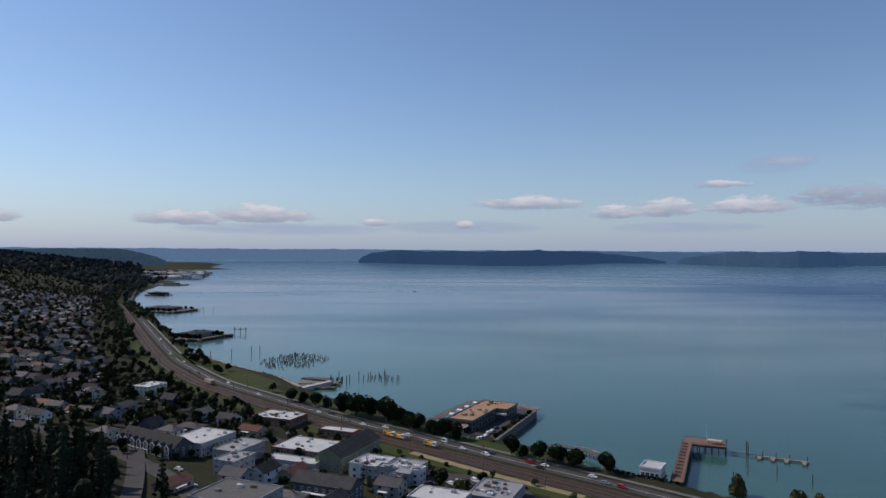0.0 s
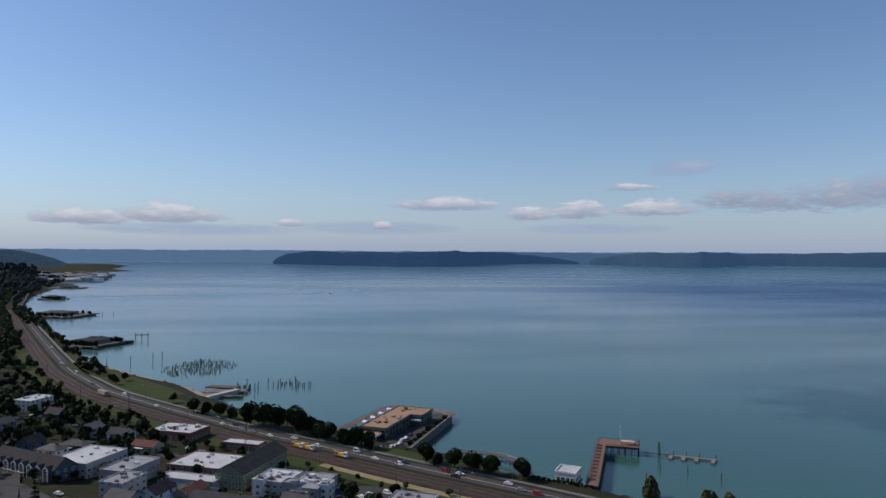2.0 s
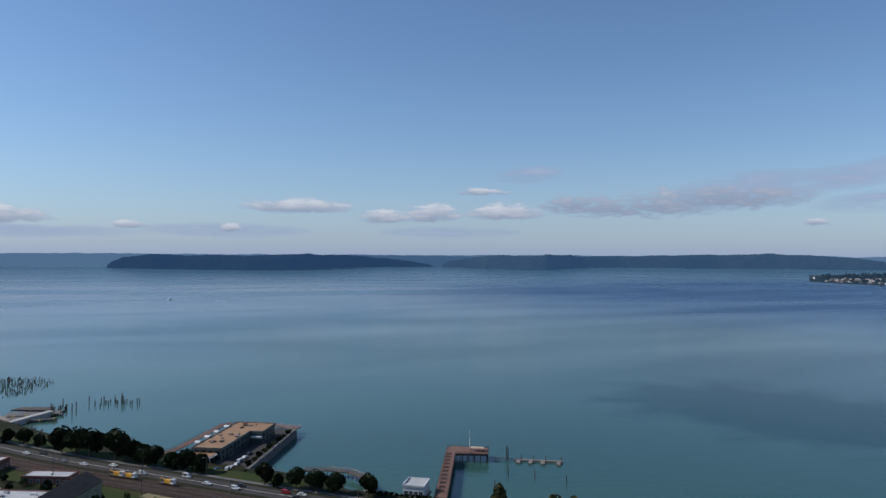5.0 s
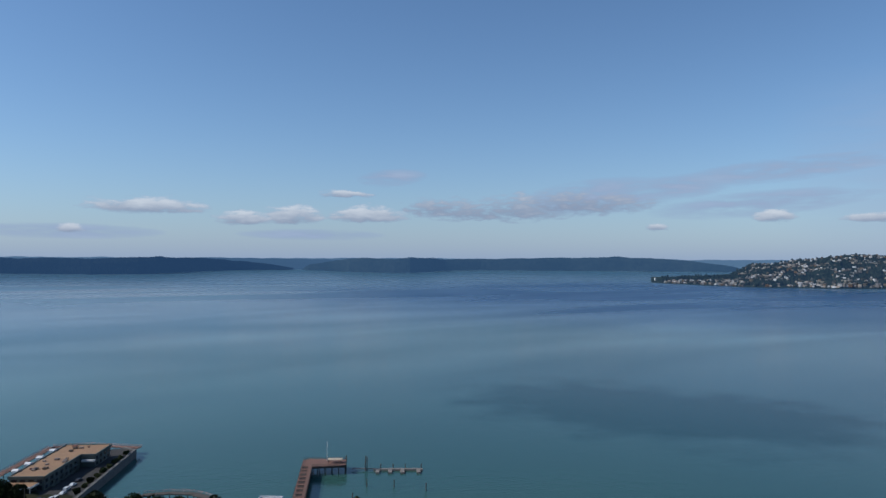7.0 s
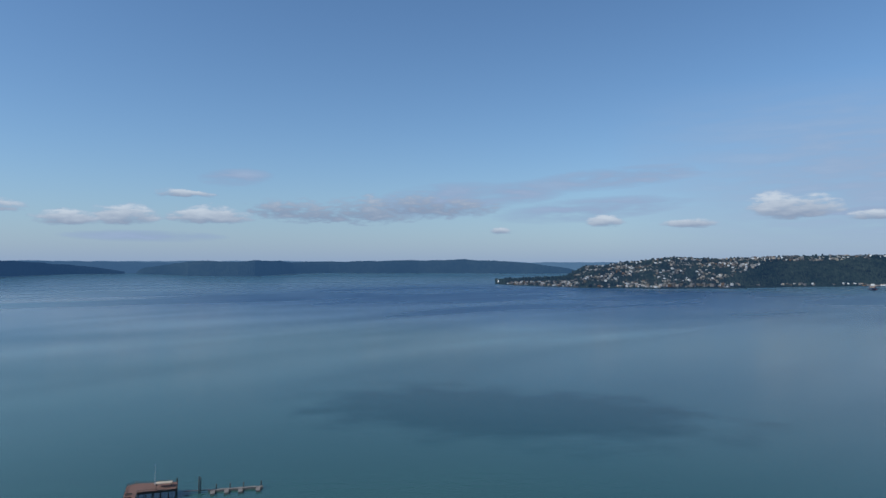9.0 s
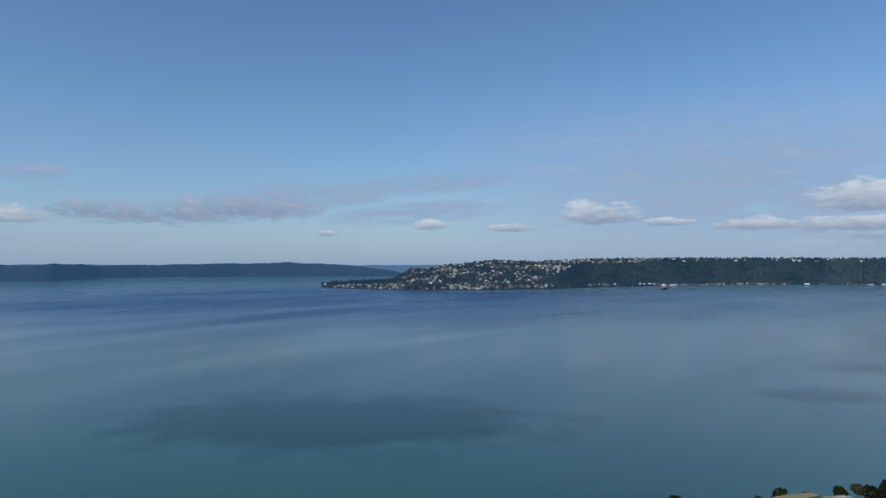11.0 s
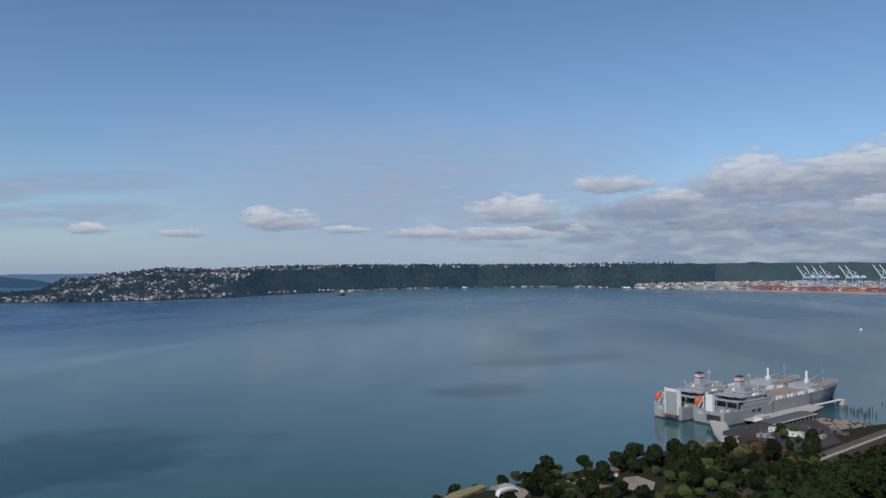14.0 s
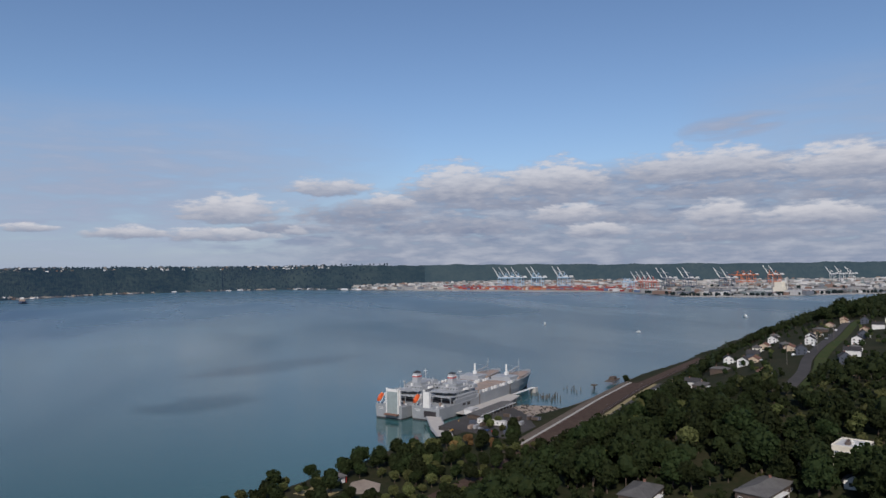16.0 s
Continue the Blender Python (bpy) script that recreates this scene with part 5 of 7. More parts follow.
def hotel():
    plat = thing("hotel_pier", "dark concrete pier platform with a parking strip", "pier")
    part("deck", Shape().prism([(8, 424), (36, 414), (74, 497), (69, 506), (44, 508), (3, 446)], 2.6, 4.2), ASPHALT, plat)
    part("sea_wall", Shape().prism([(36, 414), (37.5, 413.5), (75.5, 497), (74, 497)], -4, 5.0), ROCK, plat)
    part("sea_wall", Shape().prism([(74, 497.2), (75.5, 497.2), (70, 507.5), (69, 506)], -4, 4.8), ROCK, plat)
    grid = [(a, b) for a in range(8, 72, 8) for b in range(430, 508, 9) if -0.15 * 0 + (b - 424) > (a - 60) * 2.2 - 10 + 24 and (b - 446) < (a - 3) * 1.6 + 2]
    piles_under(plat, grid[:40], 2.6)
    walkw = thing("boardwalk", "narrow timber boardwalk with faded red railings", "boardwalk")
    line = [(-14, 459), (2, 474), (20, 508), (32, 530), (48, 526), (66, 513), (78, 503)]
    s, r = Shape(), Shape()
    for (x0, y0), (x1, y1) in zip(line, line[1:]):
        d = Vector((x1 - x0, y1 - y0)).normalized()
        n = Vector((d.y, -d.x)) * 2.2
        s.prism([(x0 - n.x, y0 - n.y), (x0 + n.x, y0 + n.y), (x1 + n.x, y1 + n.y), (x1 - n.x, y1 - n.y)], 3.9, 4.25)
        rail_along(r, [(x0 + n.x, y0 + n.y), (x1 + n.x, y1 + n.y)], 4.2)
        rail_along(r, [(x0 - n.x, y0 - n.y), (x1 - n.x, y1 - n.y)], 4.2)
    part("deck", s, DECKWOOD, walkw)
    part("railing", r, RAILPINK, walkw)
    piles_under(walkw, [(a + (c - a) * f, b + (d - b) * f) for (a, b), (c, d) in zip(line, line[1:]) for f in (0.0, 0.33, 0.66)], 3.9)
    t = thing("hotel", "long grey-green hotel with a tan gravel roof and balconies", "hotel", pose(10.5, 448, 4.2, 0, 0, -27))
    part("wall", Shape().prism([(0.6, 0.6), (17.4, 0.6), (17.4, 40), (25.4, 40), (25.4, 60.4), (0.6, 60.4)], -0.2, 6.4), GREENTRIM, t, "grey-green siding")
    ring = [(0, 0), (18, 0), (18, 39.4), (26, 39.4), (26, 61), (0, 61)]
    part("roof", Shape().prism([(0.5, 0.5), (17.5, 0.5), (17.5, 39.9), (25.5, 39.9), (25.5, 60.5), (0.5, 60.5)], 6.4, 6.9), GRAVELROOF, t, "flat tan gravel roof with dark patches")
    s = Shape()
    for (x0, y0), (x1, y1) in zip(ring, ring[1:] + ring[:1]):
        d = Vector((x1 - x0, y1 - y0)).normalized()
        n = Vector((d.y, -d.x))
        a, b = Vector((x0, y0)) - n * 0.6, Vector((x1, y1)) - n * 0.6
        s.prism([(x0, y0), (x1, y1), tuple(b), tuple(a)][::-1] if d.cross(n) > 0 else [(x0, y0), (x1, y1), tuple(b), tuple(a)], 6.0, 7.3)
    part("parapet", s, GREENTRIM, t)
    for i in range(2):
        z = 0.3 + 3.0 * i
        for k in range(11):
            y = 3 + k * 5.2
            if y < 38:
                window(t, 2.8, 1.7, pose(17.4, y, z + 0.3, 0, 0, 90), False)
            window(t, 2.8, 1.7, pose(0.6, y, z + 0.3, 0, 0, -90), False)
        for k in range(4):
            window(t, 2.4, 1.9, pose(25.4, 42.5 + k * 5, z + 0.3, 0, 0, 90), False)
            window(t, 2.6, 1.9, pose(2.8 + k * 4.1, 0.6, z + 0.3), False)
        for y in (6, 16.5, 27):
            b = part("balcony", Shape().box(17.4, 19.2, y, y + 8, z - 0.05, z + 0.15), GREENTRIM, t)
            part("balcony_rail", rail_along(Shape(), [(19.1, y), (19.1, y + 8)], z + 0.15), GREENTRIM, b)
        if i:
            part("balcony", Shape().box(18.6, 25.4, 38.2, 40, z - 0.05, z + 0.9), WHITE, t)
    rr = random.Random(2)
    for _ in range(16):
        a, b, q = rr.uniform(2, 16), rr.uniform(4, 58), rr.uniform(0.4, 1.1)
        part("roof_unit", Shape().box(a - q, a + q, b - q, b + q, 6.9, 7.3 + q * .5), rr.choice((BRICK, BROWN, SHIPDECK)), t)
    for y in (8, 20, 32, 46):
        part("roof_gable", Shape().house_body(-2.6, 0.5, y, y + 4, 6.4, 7.6, 0.7), WHITE, t)
    part("entrance_canopy", Shape().box(1, 15, -7, 0.5, 3.4, 4.1).tube((2, -6.3, 0), (2, -6.3, 3.4), .25).tube((14, -6.3, 0), (14, -6.3, 3.4), .25), WHITE, t)
    part("canopy_roof", Shape().box(1.5, 14.5, -6.5, 0.4, 4.1, 4.3), GRAVELROOF, t)
    for i in range(9):
        plant(SHRUB[i % 2], 40 + i * 3.6, 428 + i * 7.6, 1.0, z=4.2)


hotel()


# ---- L-shaped public dock ----
FLOATGREY = surface("stained_concrete_float", (0.24, 0.21, 0.18), (0.17, 0.15, 0.13), 2, 0.85)


def dock():
    t = thing("public_dock", "L-shaped red-brown timber dock on dark piles", "dock")
    part("deck", Shape().prism([(124.6, 342), (154.6, 410.6), (172, 403.5), (177, 414), (159, 426), (154.5, 424.5), (119, 345)], 4.5, 5.0), DECKWOOD, t)
    part("skirt", Shape().prism([(124.3, 342.6), (154.2, 411), (171.7, 403.9), (176.4, 413.6), (159, 425.4), (155, 424), (119.6, 345.4)], 3.6, 4.5), PILE, t)
    s = Shape()
    rail_along(s, [(119.3, 345), (154.6, 424.2), (159, 425.6), (176.8, 413.8)], 5.0)
    part("railing", s, PILE, t)
    part("railing", rail_along(Shape(), [(124.4, 342.4), (154.5, 410.4), (171.8, 403.4), (176.8, 413.8)], 5.0), PILE, t)
    rows = []
    for i in range(16):
        f = i / 15
        rows += [(120 + 35 * f, 346 + 78 * f), (124.2 + 30 * f, 343.2 + 67.5 * f)]
    for i in range(6):
        f = i / 5
        rows += [(155.5 + 16 * f, 411.2 - 7.2 * f), (159 + 17 * f, 425 - 11.5 * f)]
    piles_under(t, rows, 4.5, 0.25)
    for i in range(11):
        x, y = 123.6 + 25.6 * i / 10, 350 + 59 * i / 10
        b = thing("bench", "dark timber bench on the dock deck", "bench", pose(x + 0.9, y, 5.0, 0, 0, -24), "benches on the dock")
        part("seat", Shape().box(-1.6, 1.6, -0.4, 0.4, 0.4, 0.55), PILE, b)
        part("backrest", Shape().box(-1.6, 1.6, 0.32, 0.42, 0.55, 1.0), PILE, b)
        for q in (-1.3, 1.3):
            part("leg", Shape().box(q - 0.08, q + 0.08, -0.35, 0.35, 0, 0.4), PILE, b)
    f = thing("flagpole", "tall white flagpole on the dock end", "flagpole", pose(166, 417, 5.0))
    part("pole", Shape().tube((0, 0, 0), (0, 0, 11), 0.16, 0.07, 8), WHITE, f)
    part("base", Shape().tube((0, 0, 0), (0, 0, 0.6), 0.4, 0.3, 8), CONCRETE, f)
    sh = thing("dock_shelter", "low tan timber shelter on the dock end", "shelter", pose(168.5, 411, 5.0, 0, 0, -28))
    part("roof", Shape().gable(-4, 4, -1.8, 1.8, 2.1, 0.5), TAN, sh)
    for x in (-3.6, 3.6):
        for y in (-1.5, 1.5):
            part("post", Shape().box(x - .1, x + .1, y - .1, y + .1, 0, 2.2), PILE, sh)
    br = thing("floating_breakwater", "pale concrete floating moorage with short fingers", "floating dock", pose(188, 402, 0, 0, 0, -28.5))
    part("float", Shape().box(0, 28, -1.0, 1.0, -0.3, 1.0), FLOATGREY, br)
    for i, x in enumerate((2.5, 9.5, 16.5, 25.5)):
        part("finger", Shape().box(x - 1.1, x + 1.1, -6.5, -1.2, -0.3, 0.9), FLOATGREY, br)
        part("pile", Shape().tube((x + 1.6, 0.8, -4), (x + 1.6, 0.8, 3.6), 0.28, k=7), PILE, br)
    part("gangway", Shape().box(-12, 0, -0.6, 0.6, 1.0, 1.25), STEEL, br)
    for x, y, h in [(184, 404, 8.5), (184.6, 403.2, 8), (183.6, 403.3, 7.5), (176, 413, 7.5), (197, 357, 4), (185, 370, 4), (173, 378, 4), (158, 362, 4)]:
        solid("piling", Shape().tube((x, y, -4), (x, y, h), 0.32, 0.28, 8), PILE, "dark timber mooring pile standing in water", "piling", "pilings")
    h = thing("boathouse", "white boathouse with a pale roof on piles", "boathouse", pose(113.5, 355, 0, 0, 0, -32) @ Matrix.Diagonal((0.86, 0.86, 1, 1)))
    part("platform", Shape().box(-7, 7, -8, 7.5, 3.2, 3.8), PILE, h)
    part("wall", Shape().box(-6, 6, -6.5, 6.5, 3.8, 8.8), WHITE, h)
    part("roof", Shape().box(-6.3, 6.3, -6.8, 6.8, 8.8, 9.3), MEMBRANE, h)
    part("parapet", Shape().box(-6.3, 6.3, -6.8, -6.4, 9.3, 10).box(-6.3, 6.3, 6.4, 6.8, 9.3, 10).box(-6.3, -5.9, -6.4, 6.4, 9.3, 10).box(5.9, 6.3, -6.4, 6.4, 9.3, 10), WHITE, h)
    for x in (-4.2, -1.4, 1.4, 4.2):
        window(h, 2.0, 2.4, pose(x, -6.5, 4.6), True)
        window(h, 1.8, 1.4, pose(6.0, x, 5.4, 0, 0, 90), True)
    for x in (-6, 0, 6):
        for y in (-7, 0, 6.5):
            part("pile", Shape().tube((x, y, -4), (x, y, 3.2), 0.25, k=6), PILE, h)
    o = thing("ruined_dock", "curved ruined timber dock with loose planks", "dock")
    line = [(56, 404), (68, 412), (80, 409), (90, 402), (96, 390), (97, 376), (93, 366)]
    s, r = Shape(), Shape()
    for (x0, y0), (x1, y1) in zip(line, line[1:]):
        d = Vector((x1 - x0, y1 - y0)).normalized()
        n = Vector((d.y, -d.x)) * 2.0
        s.prism([(x0 - n.x, y0 - n.y), (x0 + n.x, y0 + n.y), (x1 + n.x, y1 + n.y), (x1 - n.x, y1 - n.y)], 3.0, 3.5)
        rail_along(r, [(x0 - n.x, y0 - n.y), (x1 - n.x, y1 - n.y)], 3.5)
    part("deck", s, PILE, o)
    part("railing", r, RAILPINK, o)
    piles_under(o, [(a + (c - a) * f, b + (d - b) * f) for (a, b), (c, d) in zip(line, line[1:]) for f in (0, .25, .5, .75)], 3.0)


dock()


# ---- pilings, ruins and far piers along the western shore ----
def piling_field(name, label, pts, seed):
    rr, s = random.Random(seed), Shape()
    for x, y, h in pts:
        s.tube((x, y, -3), (x + rr.uniform(-.2, .2), y + rr.uniform(-.2, .2), h), 0.32, 0.26, 6)
    solid(name, s, PILE, label, "pilings", kind="stuff")


rr = random.Random(17)
pts = []
while len(pts) < 420:
    a, b = rr.uniform(-1, 1), rr.uniform(-1, 1)
    if a * a + b * b < rr.uniform(0.5, 1):
        pts.append((-146 + a * 36 + b * 6, 752 - a * 10 + b * 56, rr.uniform(0.7, 2.4)))
piling_field("piling_field", "dense field of rotten dark piles in the water", pts, 1)
for k in range(46):
    x = rr.choice((rr.uniform(-78, -25), rr.uniform(-60, -40), rr.uniform(-95, -80)))
    y = 655 - abs(x + 50) * 0.5 + rr.uniform(-14, 10)
    h = rr.choice((rr.uniform(1.5, 4.0), rr.uniform(3.0, 6.5)))
    solid("piling", Shape().tube((x, y, -3), (x, y, h), 0.42, 0.34, 7), PILE, "single dark rotten pile standing in the water", "piling", "pilings")
for x, y, h in [(-240, 763, 9), (-222, 780, 8), (-205, 800, 9), (-197, 806, 9), (-436, 1342, 9), (-420, 1350, 8), (-445, 1330, 8), (-75, 622, 7)]:
    solid("piling", Shape().tube((x, y, -3), (x, y, h), 0.4, 0.34, 7), PILE, "single dark rotten pile standing in the water", "piling", "pilings")
fr = thing("timber_frame", "dark timber mooring frame in the water", "frame", pose(-272, 998, 0))
for x in (-8, 0, 8):
    part("post", Shape().tube((x, 0, -3), (x, 0, 9), 0.5, k=7), PILE, fr)
part("beam", Shape().box(-9, 9, -0.4, 0.4, 5.2, 6.0), PILE, fr)
park = thing("park_pier", "pale path on a rocky spit with ruined timber dock", "pier")
part("path", Shape().prism([(-116, 578), (-112, 576), (-86, 614), (-90, 618)], -3, 3.6), CONCRETE, park)
part("spit", Shape().prism([(-122, 600), (-112, 590), (-84, 618), (-80, 628), (-96, 632), (-118, 630)], -3, 1.2), ROCK, park)
for i in range(26):
    s = Shape()
    lump(s, (-116 + i * 1.4, 596 + (i * 17) % 34, 1.2), 2.4, 2.0, 1.2, rr, 7, 4)
    part("rock", s, ROCK if i % 3 else DRYGRASS, park)
part("dock", Shape().prism([(-118, 634), (-92, 624), (-88, 634), (-112, 642)], 1.5, 2.6), PILE, park)
for name, x, y, w, d, turn in (("restaurant_pier", -312, 938, 56, 66, -24), ("restaurant_pier", -510, 1350, 100, 80, -18), ("restaurant_pier", -700, 1800, 60, 30, -20), ("restaurant_pier", -860, 2330, 90, 60, -20)):
    t = thing(name, "dark shore restaurant on a piled platform with trees", "pier", pose(x, y, 0, 0, 0, turn))
    part("platform", Shape().box(-w / 2, w / 2, -d / 2, d / 2, 2.4, 3.4), PILE, t)
    part("bank", Shape().prism([(-w / 2 + 2, -d / 2 + 2), (w / 2 - 8, -d / 2 + 5), (w / 2 - 4, d / 2 - 6), (-w / 2 + 2, d / 2 - 2)], -3, 2.6), ROCK, t)
    part("hall", Shape().box(-w * .3, w * .22, -d * .25, d * .2, 3.4, 8), GREY, t)
    part("roof", Shape().hip(-w * .33, w * .25, -d * .29, d * .24, 8.2, 2.8), ROOFDARK, t)
    side_windows(t, -w * .3, w * .22, -d * .25, d * .2, 1, 4.5, 2.6, 1.8, False, "se", 1.0 + 3.4)
    for i in range(9):
        q = w * (i / 8 - .5) * .9
        part("pile", Shape().tube((q, -d / 2 + .5, -3), (q, -d / 2 + .5, 2.4), .4, k=6), PILE, t)
    for i in range(22):
        s = Shape()
        lump(s, (w * (rr.random() - .5) * 1.05, d * rr.choice((-.5, .5, -.45)) * rr.uniform(.9, 1.1), 1.6), 4.0, 3.4, 2.2, rr, 7, 4)
        part("rock", s, ROCK, t)
    if y < 1900:
        for i in range(14):
            a, b = w * (0.46 - 0.066 * i), d * (0.3 if i % 2 else -0.38)
            q = t.matrix_world @ Vector((a, b, 3.2))
            plant(SHRUB[0] if i % 3 else ROUND[1], q.x, q.y, 2.0 if i % 3 else 0.85, z=3.0)
s = Shape()
for i in range(420):
    line = offset_line(SHORE[10:28], rr.uniform(0, 6), 4.0) if i % 60 == 0 else line
    x, y = line[rr.randrange(len(line))]
    q = rr.uniform(0.5, 1.6)
    lump(s, (x + rr.uniform(-2, 2), y + rr.uniform(-2, 2), rr.uniform(0.2, 2.6)), q, q * 0.9, q * 0.7, rr, 6, 3)
solid("riprap", s, ROCK, "dark broken rocks along the shore", "rocks", kind="stuff")
strip("beach", SHORE[12:16], -2, 10, 0.1, SAND, "pale gravel beach with driftwood", "beach", level=1.6)
strip("park_lawn", [(-262, 770), (-190, 680), (-148, 628), (-122, 590)], 2, 26, 0.35, GRASS, "green and tan grass of the shore park", "grass", level=4.9)


# ---- grey cargo ships ----
SHIPTURN = -138.5
QUAYTURN = -137.2


def cargo_ship(x, y, ramp_up, label):
    t = thing("cargo_ship", label, "ship", pose(x, y, 0, 0, 0, SHIPTURN), "moored grey ships")
    stations = [(0, 14.4, 13.6, 11), (25, 15.4, 15.0, 11), (62, 15.8, 15.5, 11.4), (66, 15.8, 15.6, 14.0), (120, 15.8, 15.2, 14.2), (152, 15.2, 12.8, 14.8), (176, 12.6, 7.4, 15.6), (194, 7.8, 2.4, 16.6), (208, 0.6, 0.25, 17.8)]
    s, low, dk = Shape(), Shape(), Shape()
    for y0, top, bot, z in stations:
        back = 9.0 * (y0 / 208) ** 6
        s.v += [(-bot, y0 - back, 1.2), (-(top + bot) / 2, y0 - back * .5, z * .5), (-top, y0, z), (top, y0, z), ((top + bot) / 2, y0 - back * .5, z * .5), (bot, y0 - back, 1.2)]
        low.v += [(-bot * .96, y0 - back - .3, -4), (-bot, y0 - back, 1.2), (bot, y0 - back, 1.2), (bot * .96, y0 - back - .3, -4)]
    for i in range(len(stations) - 1):
        a, b = 6 * i, 6 * i + 6
        s.f += [(a, a + 1, b + 1, b), (a + 1, a + 2, b + 2, b + 1), (a + 2, a + 3, b + 3, b + 2), (a + 3, a + 4, b + 4, b + 3), (a + 4, a + 5, b + 5, b + 4)]
        a, b = 4 * i, 4 * i + 4
        low.f += [(a, a + 1, b + 1, b), (a + 2, a + 3, b + 3, b + 2), (a + 3, a, b, b + 3)]
    s.f.append((0, 5, 4, 3, 2, 1))
    low.f.append((0, 3, 2, 1))
    part("hull", s, HULL, t, "grey painted steel hull with faint streaks")
    part("boot_topping", low, BOOT, t, "dark band at the waterline")
    part("main_deck", Shape().prism([(-14, 67), (14, 67), (14, 136), (-14, 136)], 14.1, 14.6), SHIPDECK, t, "rust-brown weather deck")
    part("forecastle", Shape().prism([(-13.4, 154), (13.4, 154), (11.4, 175), (7.0, 192), (1, 204), (-1, 204), (-7.0, 192), (-11.4, 175)], 14.6, 16.9), SHIPDECK, t)
    s = Shape()
    for a, b in (((-15.0, 154), (-7.6, 194)), ((15.0, 154), (7.6, 194)), ((-7.6, 194), (0, 207)), ((7.6, 194), (0, 207))):
        rail_along(s, [a, b], 16.8, 1.3, 4)
    part("bow_rail", s, SHIPLIGHT, t)
    # tiers of the deckhouse, open galleries facing aft
    part("deckhouse", Shape().box(-14.6, 14.6, 24, 66, 11, 14.4), HULL, t)
    part("deckhouse", Shape().box(-14.0, 14.0, 28, 66, 14.4, 17.4), SHIPLIGHT, t)
    part("deckhouse", Shape().box(-12.4, 12.4, 33, 64, 17.4, 20.4), HULL, t)
    part("deckhouse", Shape().box(-10.5, 10.5, 37, 62, 20.4, 23.2), SHIPLIGHT, t)
    part("deckhouse", Shape().box(-7.5, 7.5, 39, 56, 23.2, 26.0), HULL, t)
    br = part("bridge", Shape().box(-14.6, 14.6, 57, 65, 20.4, 23.4), SHIPLIGHT, t)
    part("bridge_top", Shape().box(-9.5, 9.5, 56, 64.5, 23.4, 26.0), SHIPLIGHT, t)
    for i in range(9):
        window(br, 2.0, 1.1, pose(-12 + i * 3, 57, 21.6), False)
    for z, w, y0 in ((12.2, 1.2, 24), (15.4, 1.2, 28), (18.4, 1.2, 33), (21.4, 1.2, 37)):
        for i in range(7):
            window(t, w, 1.0, pose(-10.5 + i * 3.5 if z < 20 else -9 + i * 3, y0, z), False)
    for i in range(9):
        window(t, 1.0, 1.0, pose(14.0, 30 + i * 4, 15.5, 0, 0, 90), False)
    for i in range(6):
        window(t, 1.0, 1.0, pose(12.4, 36 + i * 4.5, 18.6, 0, 0, 90), False)
    gallery = part("gallery", Shape().box(-14.4, 14.4, 18, 28, 17.2, 17.6).box(-13.0, 13.0, 26, 33, 20.2, 20.6).box(-8, 8, 22, 26, 20.6, 21.4), SHIPLIGHT, t)
    part("gallery_post", Shape().box(-14.4, -13.9, 18, 18.5, 11, 17.2).box(13.9, 14.4, 18, 18.5, 11, 17.2).box(-5, -4.5, 18, 18.5, 11, 17.2).box(4.5, 5, 18, 18.5, 11, 17.2), SHIPLIGHT, gallery)
    # flat dark blocks paint the shade of recesses in deckhouse and hull side
    part("vent_recess", Shape().box(-13.4, 13.4, 23.6, 24, 11.6, 14.0).box(-12.6, 12.6, 27.6, 28, 14.9, 17.0), BOOT, t)
    part("side_recess", Shape().box(15.74, 15.86, 44, 49, 7.6, 10.2).box(15.74, 15.86, 36, 41, 8.4, 10.2), BOOT, t)
    for yy, zz in ((18, 17.6), (30, 20.6), (48, 23.2), (60, 26.0)):
        for xx in (-11.5, -6, 5.5, 11):
            if abs(xx) < (14, 12.5, 9, 9)[(18, 30, 48, 60).index(yy)]:
                part("fitting", Shape().tube((xx, yy + 2, zz), (xx, yy + 2, zz + 1.5), .5, .35, 7).box(xx + 1, xx + 2, yy + 1, yy + 2.6, zz, zz + .9), SHIPLIGHT, t)
    fu = part("funnel", Shape().prism([(-3.0, 40), (3.0, 40), (3.0, 48), (-3.0, 48)], 25.9, 34.6, [(-2.2, 41), (2.2, 41), (2.2, 47), (-2.2, 47)]), SHIPLIGHT, t)
    part("funnel_band", Shape().box(-2.75, 2.75, 40.4, 47.6, 30.6, 31.5), RED, fu)
    part("funnel_band", Shape().box(-2.65, 2.65, 40.6, 47.4, 31.9, 32.9), WHITE, fu)
    part("funnel_cap", Shape().box(-2.3, 2.3, 40.9, 47.1, 34.5, 35.3).tube((0, 44, 35), (0, 44, 36.4), .7), BOOT, fu)
    m = part("mast", Shape().tube((0, 58, 26), (0, 58, 37), .45, .15, 7).tube((-3, 58, 33), (3, 58, 33), .14).tube((-2, 58, 31), (2, 58, 31), .14), SHIPLIGHT, t)
    part("radar", Shape().box(-1.8, 1.8, 57.6, 58.4, 34.4, 34.9), WHITE, m)
    for xx, yy, hh in ((-9, 30, 29), (9, 52, 31), (11, 72, 25), (-11, 70, 26)):
        part("antenna", Shape().tube((xx, yy, 14), (xx, yy, hh), .14, .06, 5), SHIPLIGHT, t)
    part("dome", Shape().tube((-9, 36, 20), (-9, 36, 26), .3).tube((-9, 36, 26), (-9, 36, 27.6), 1.0, .5, 8), SHIPLIGHT, t)
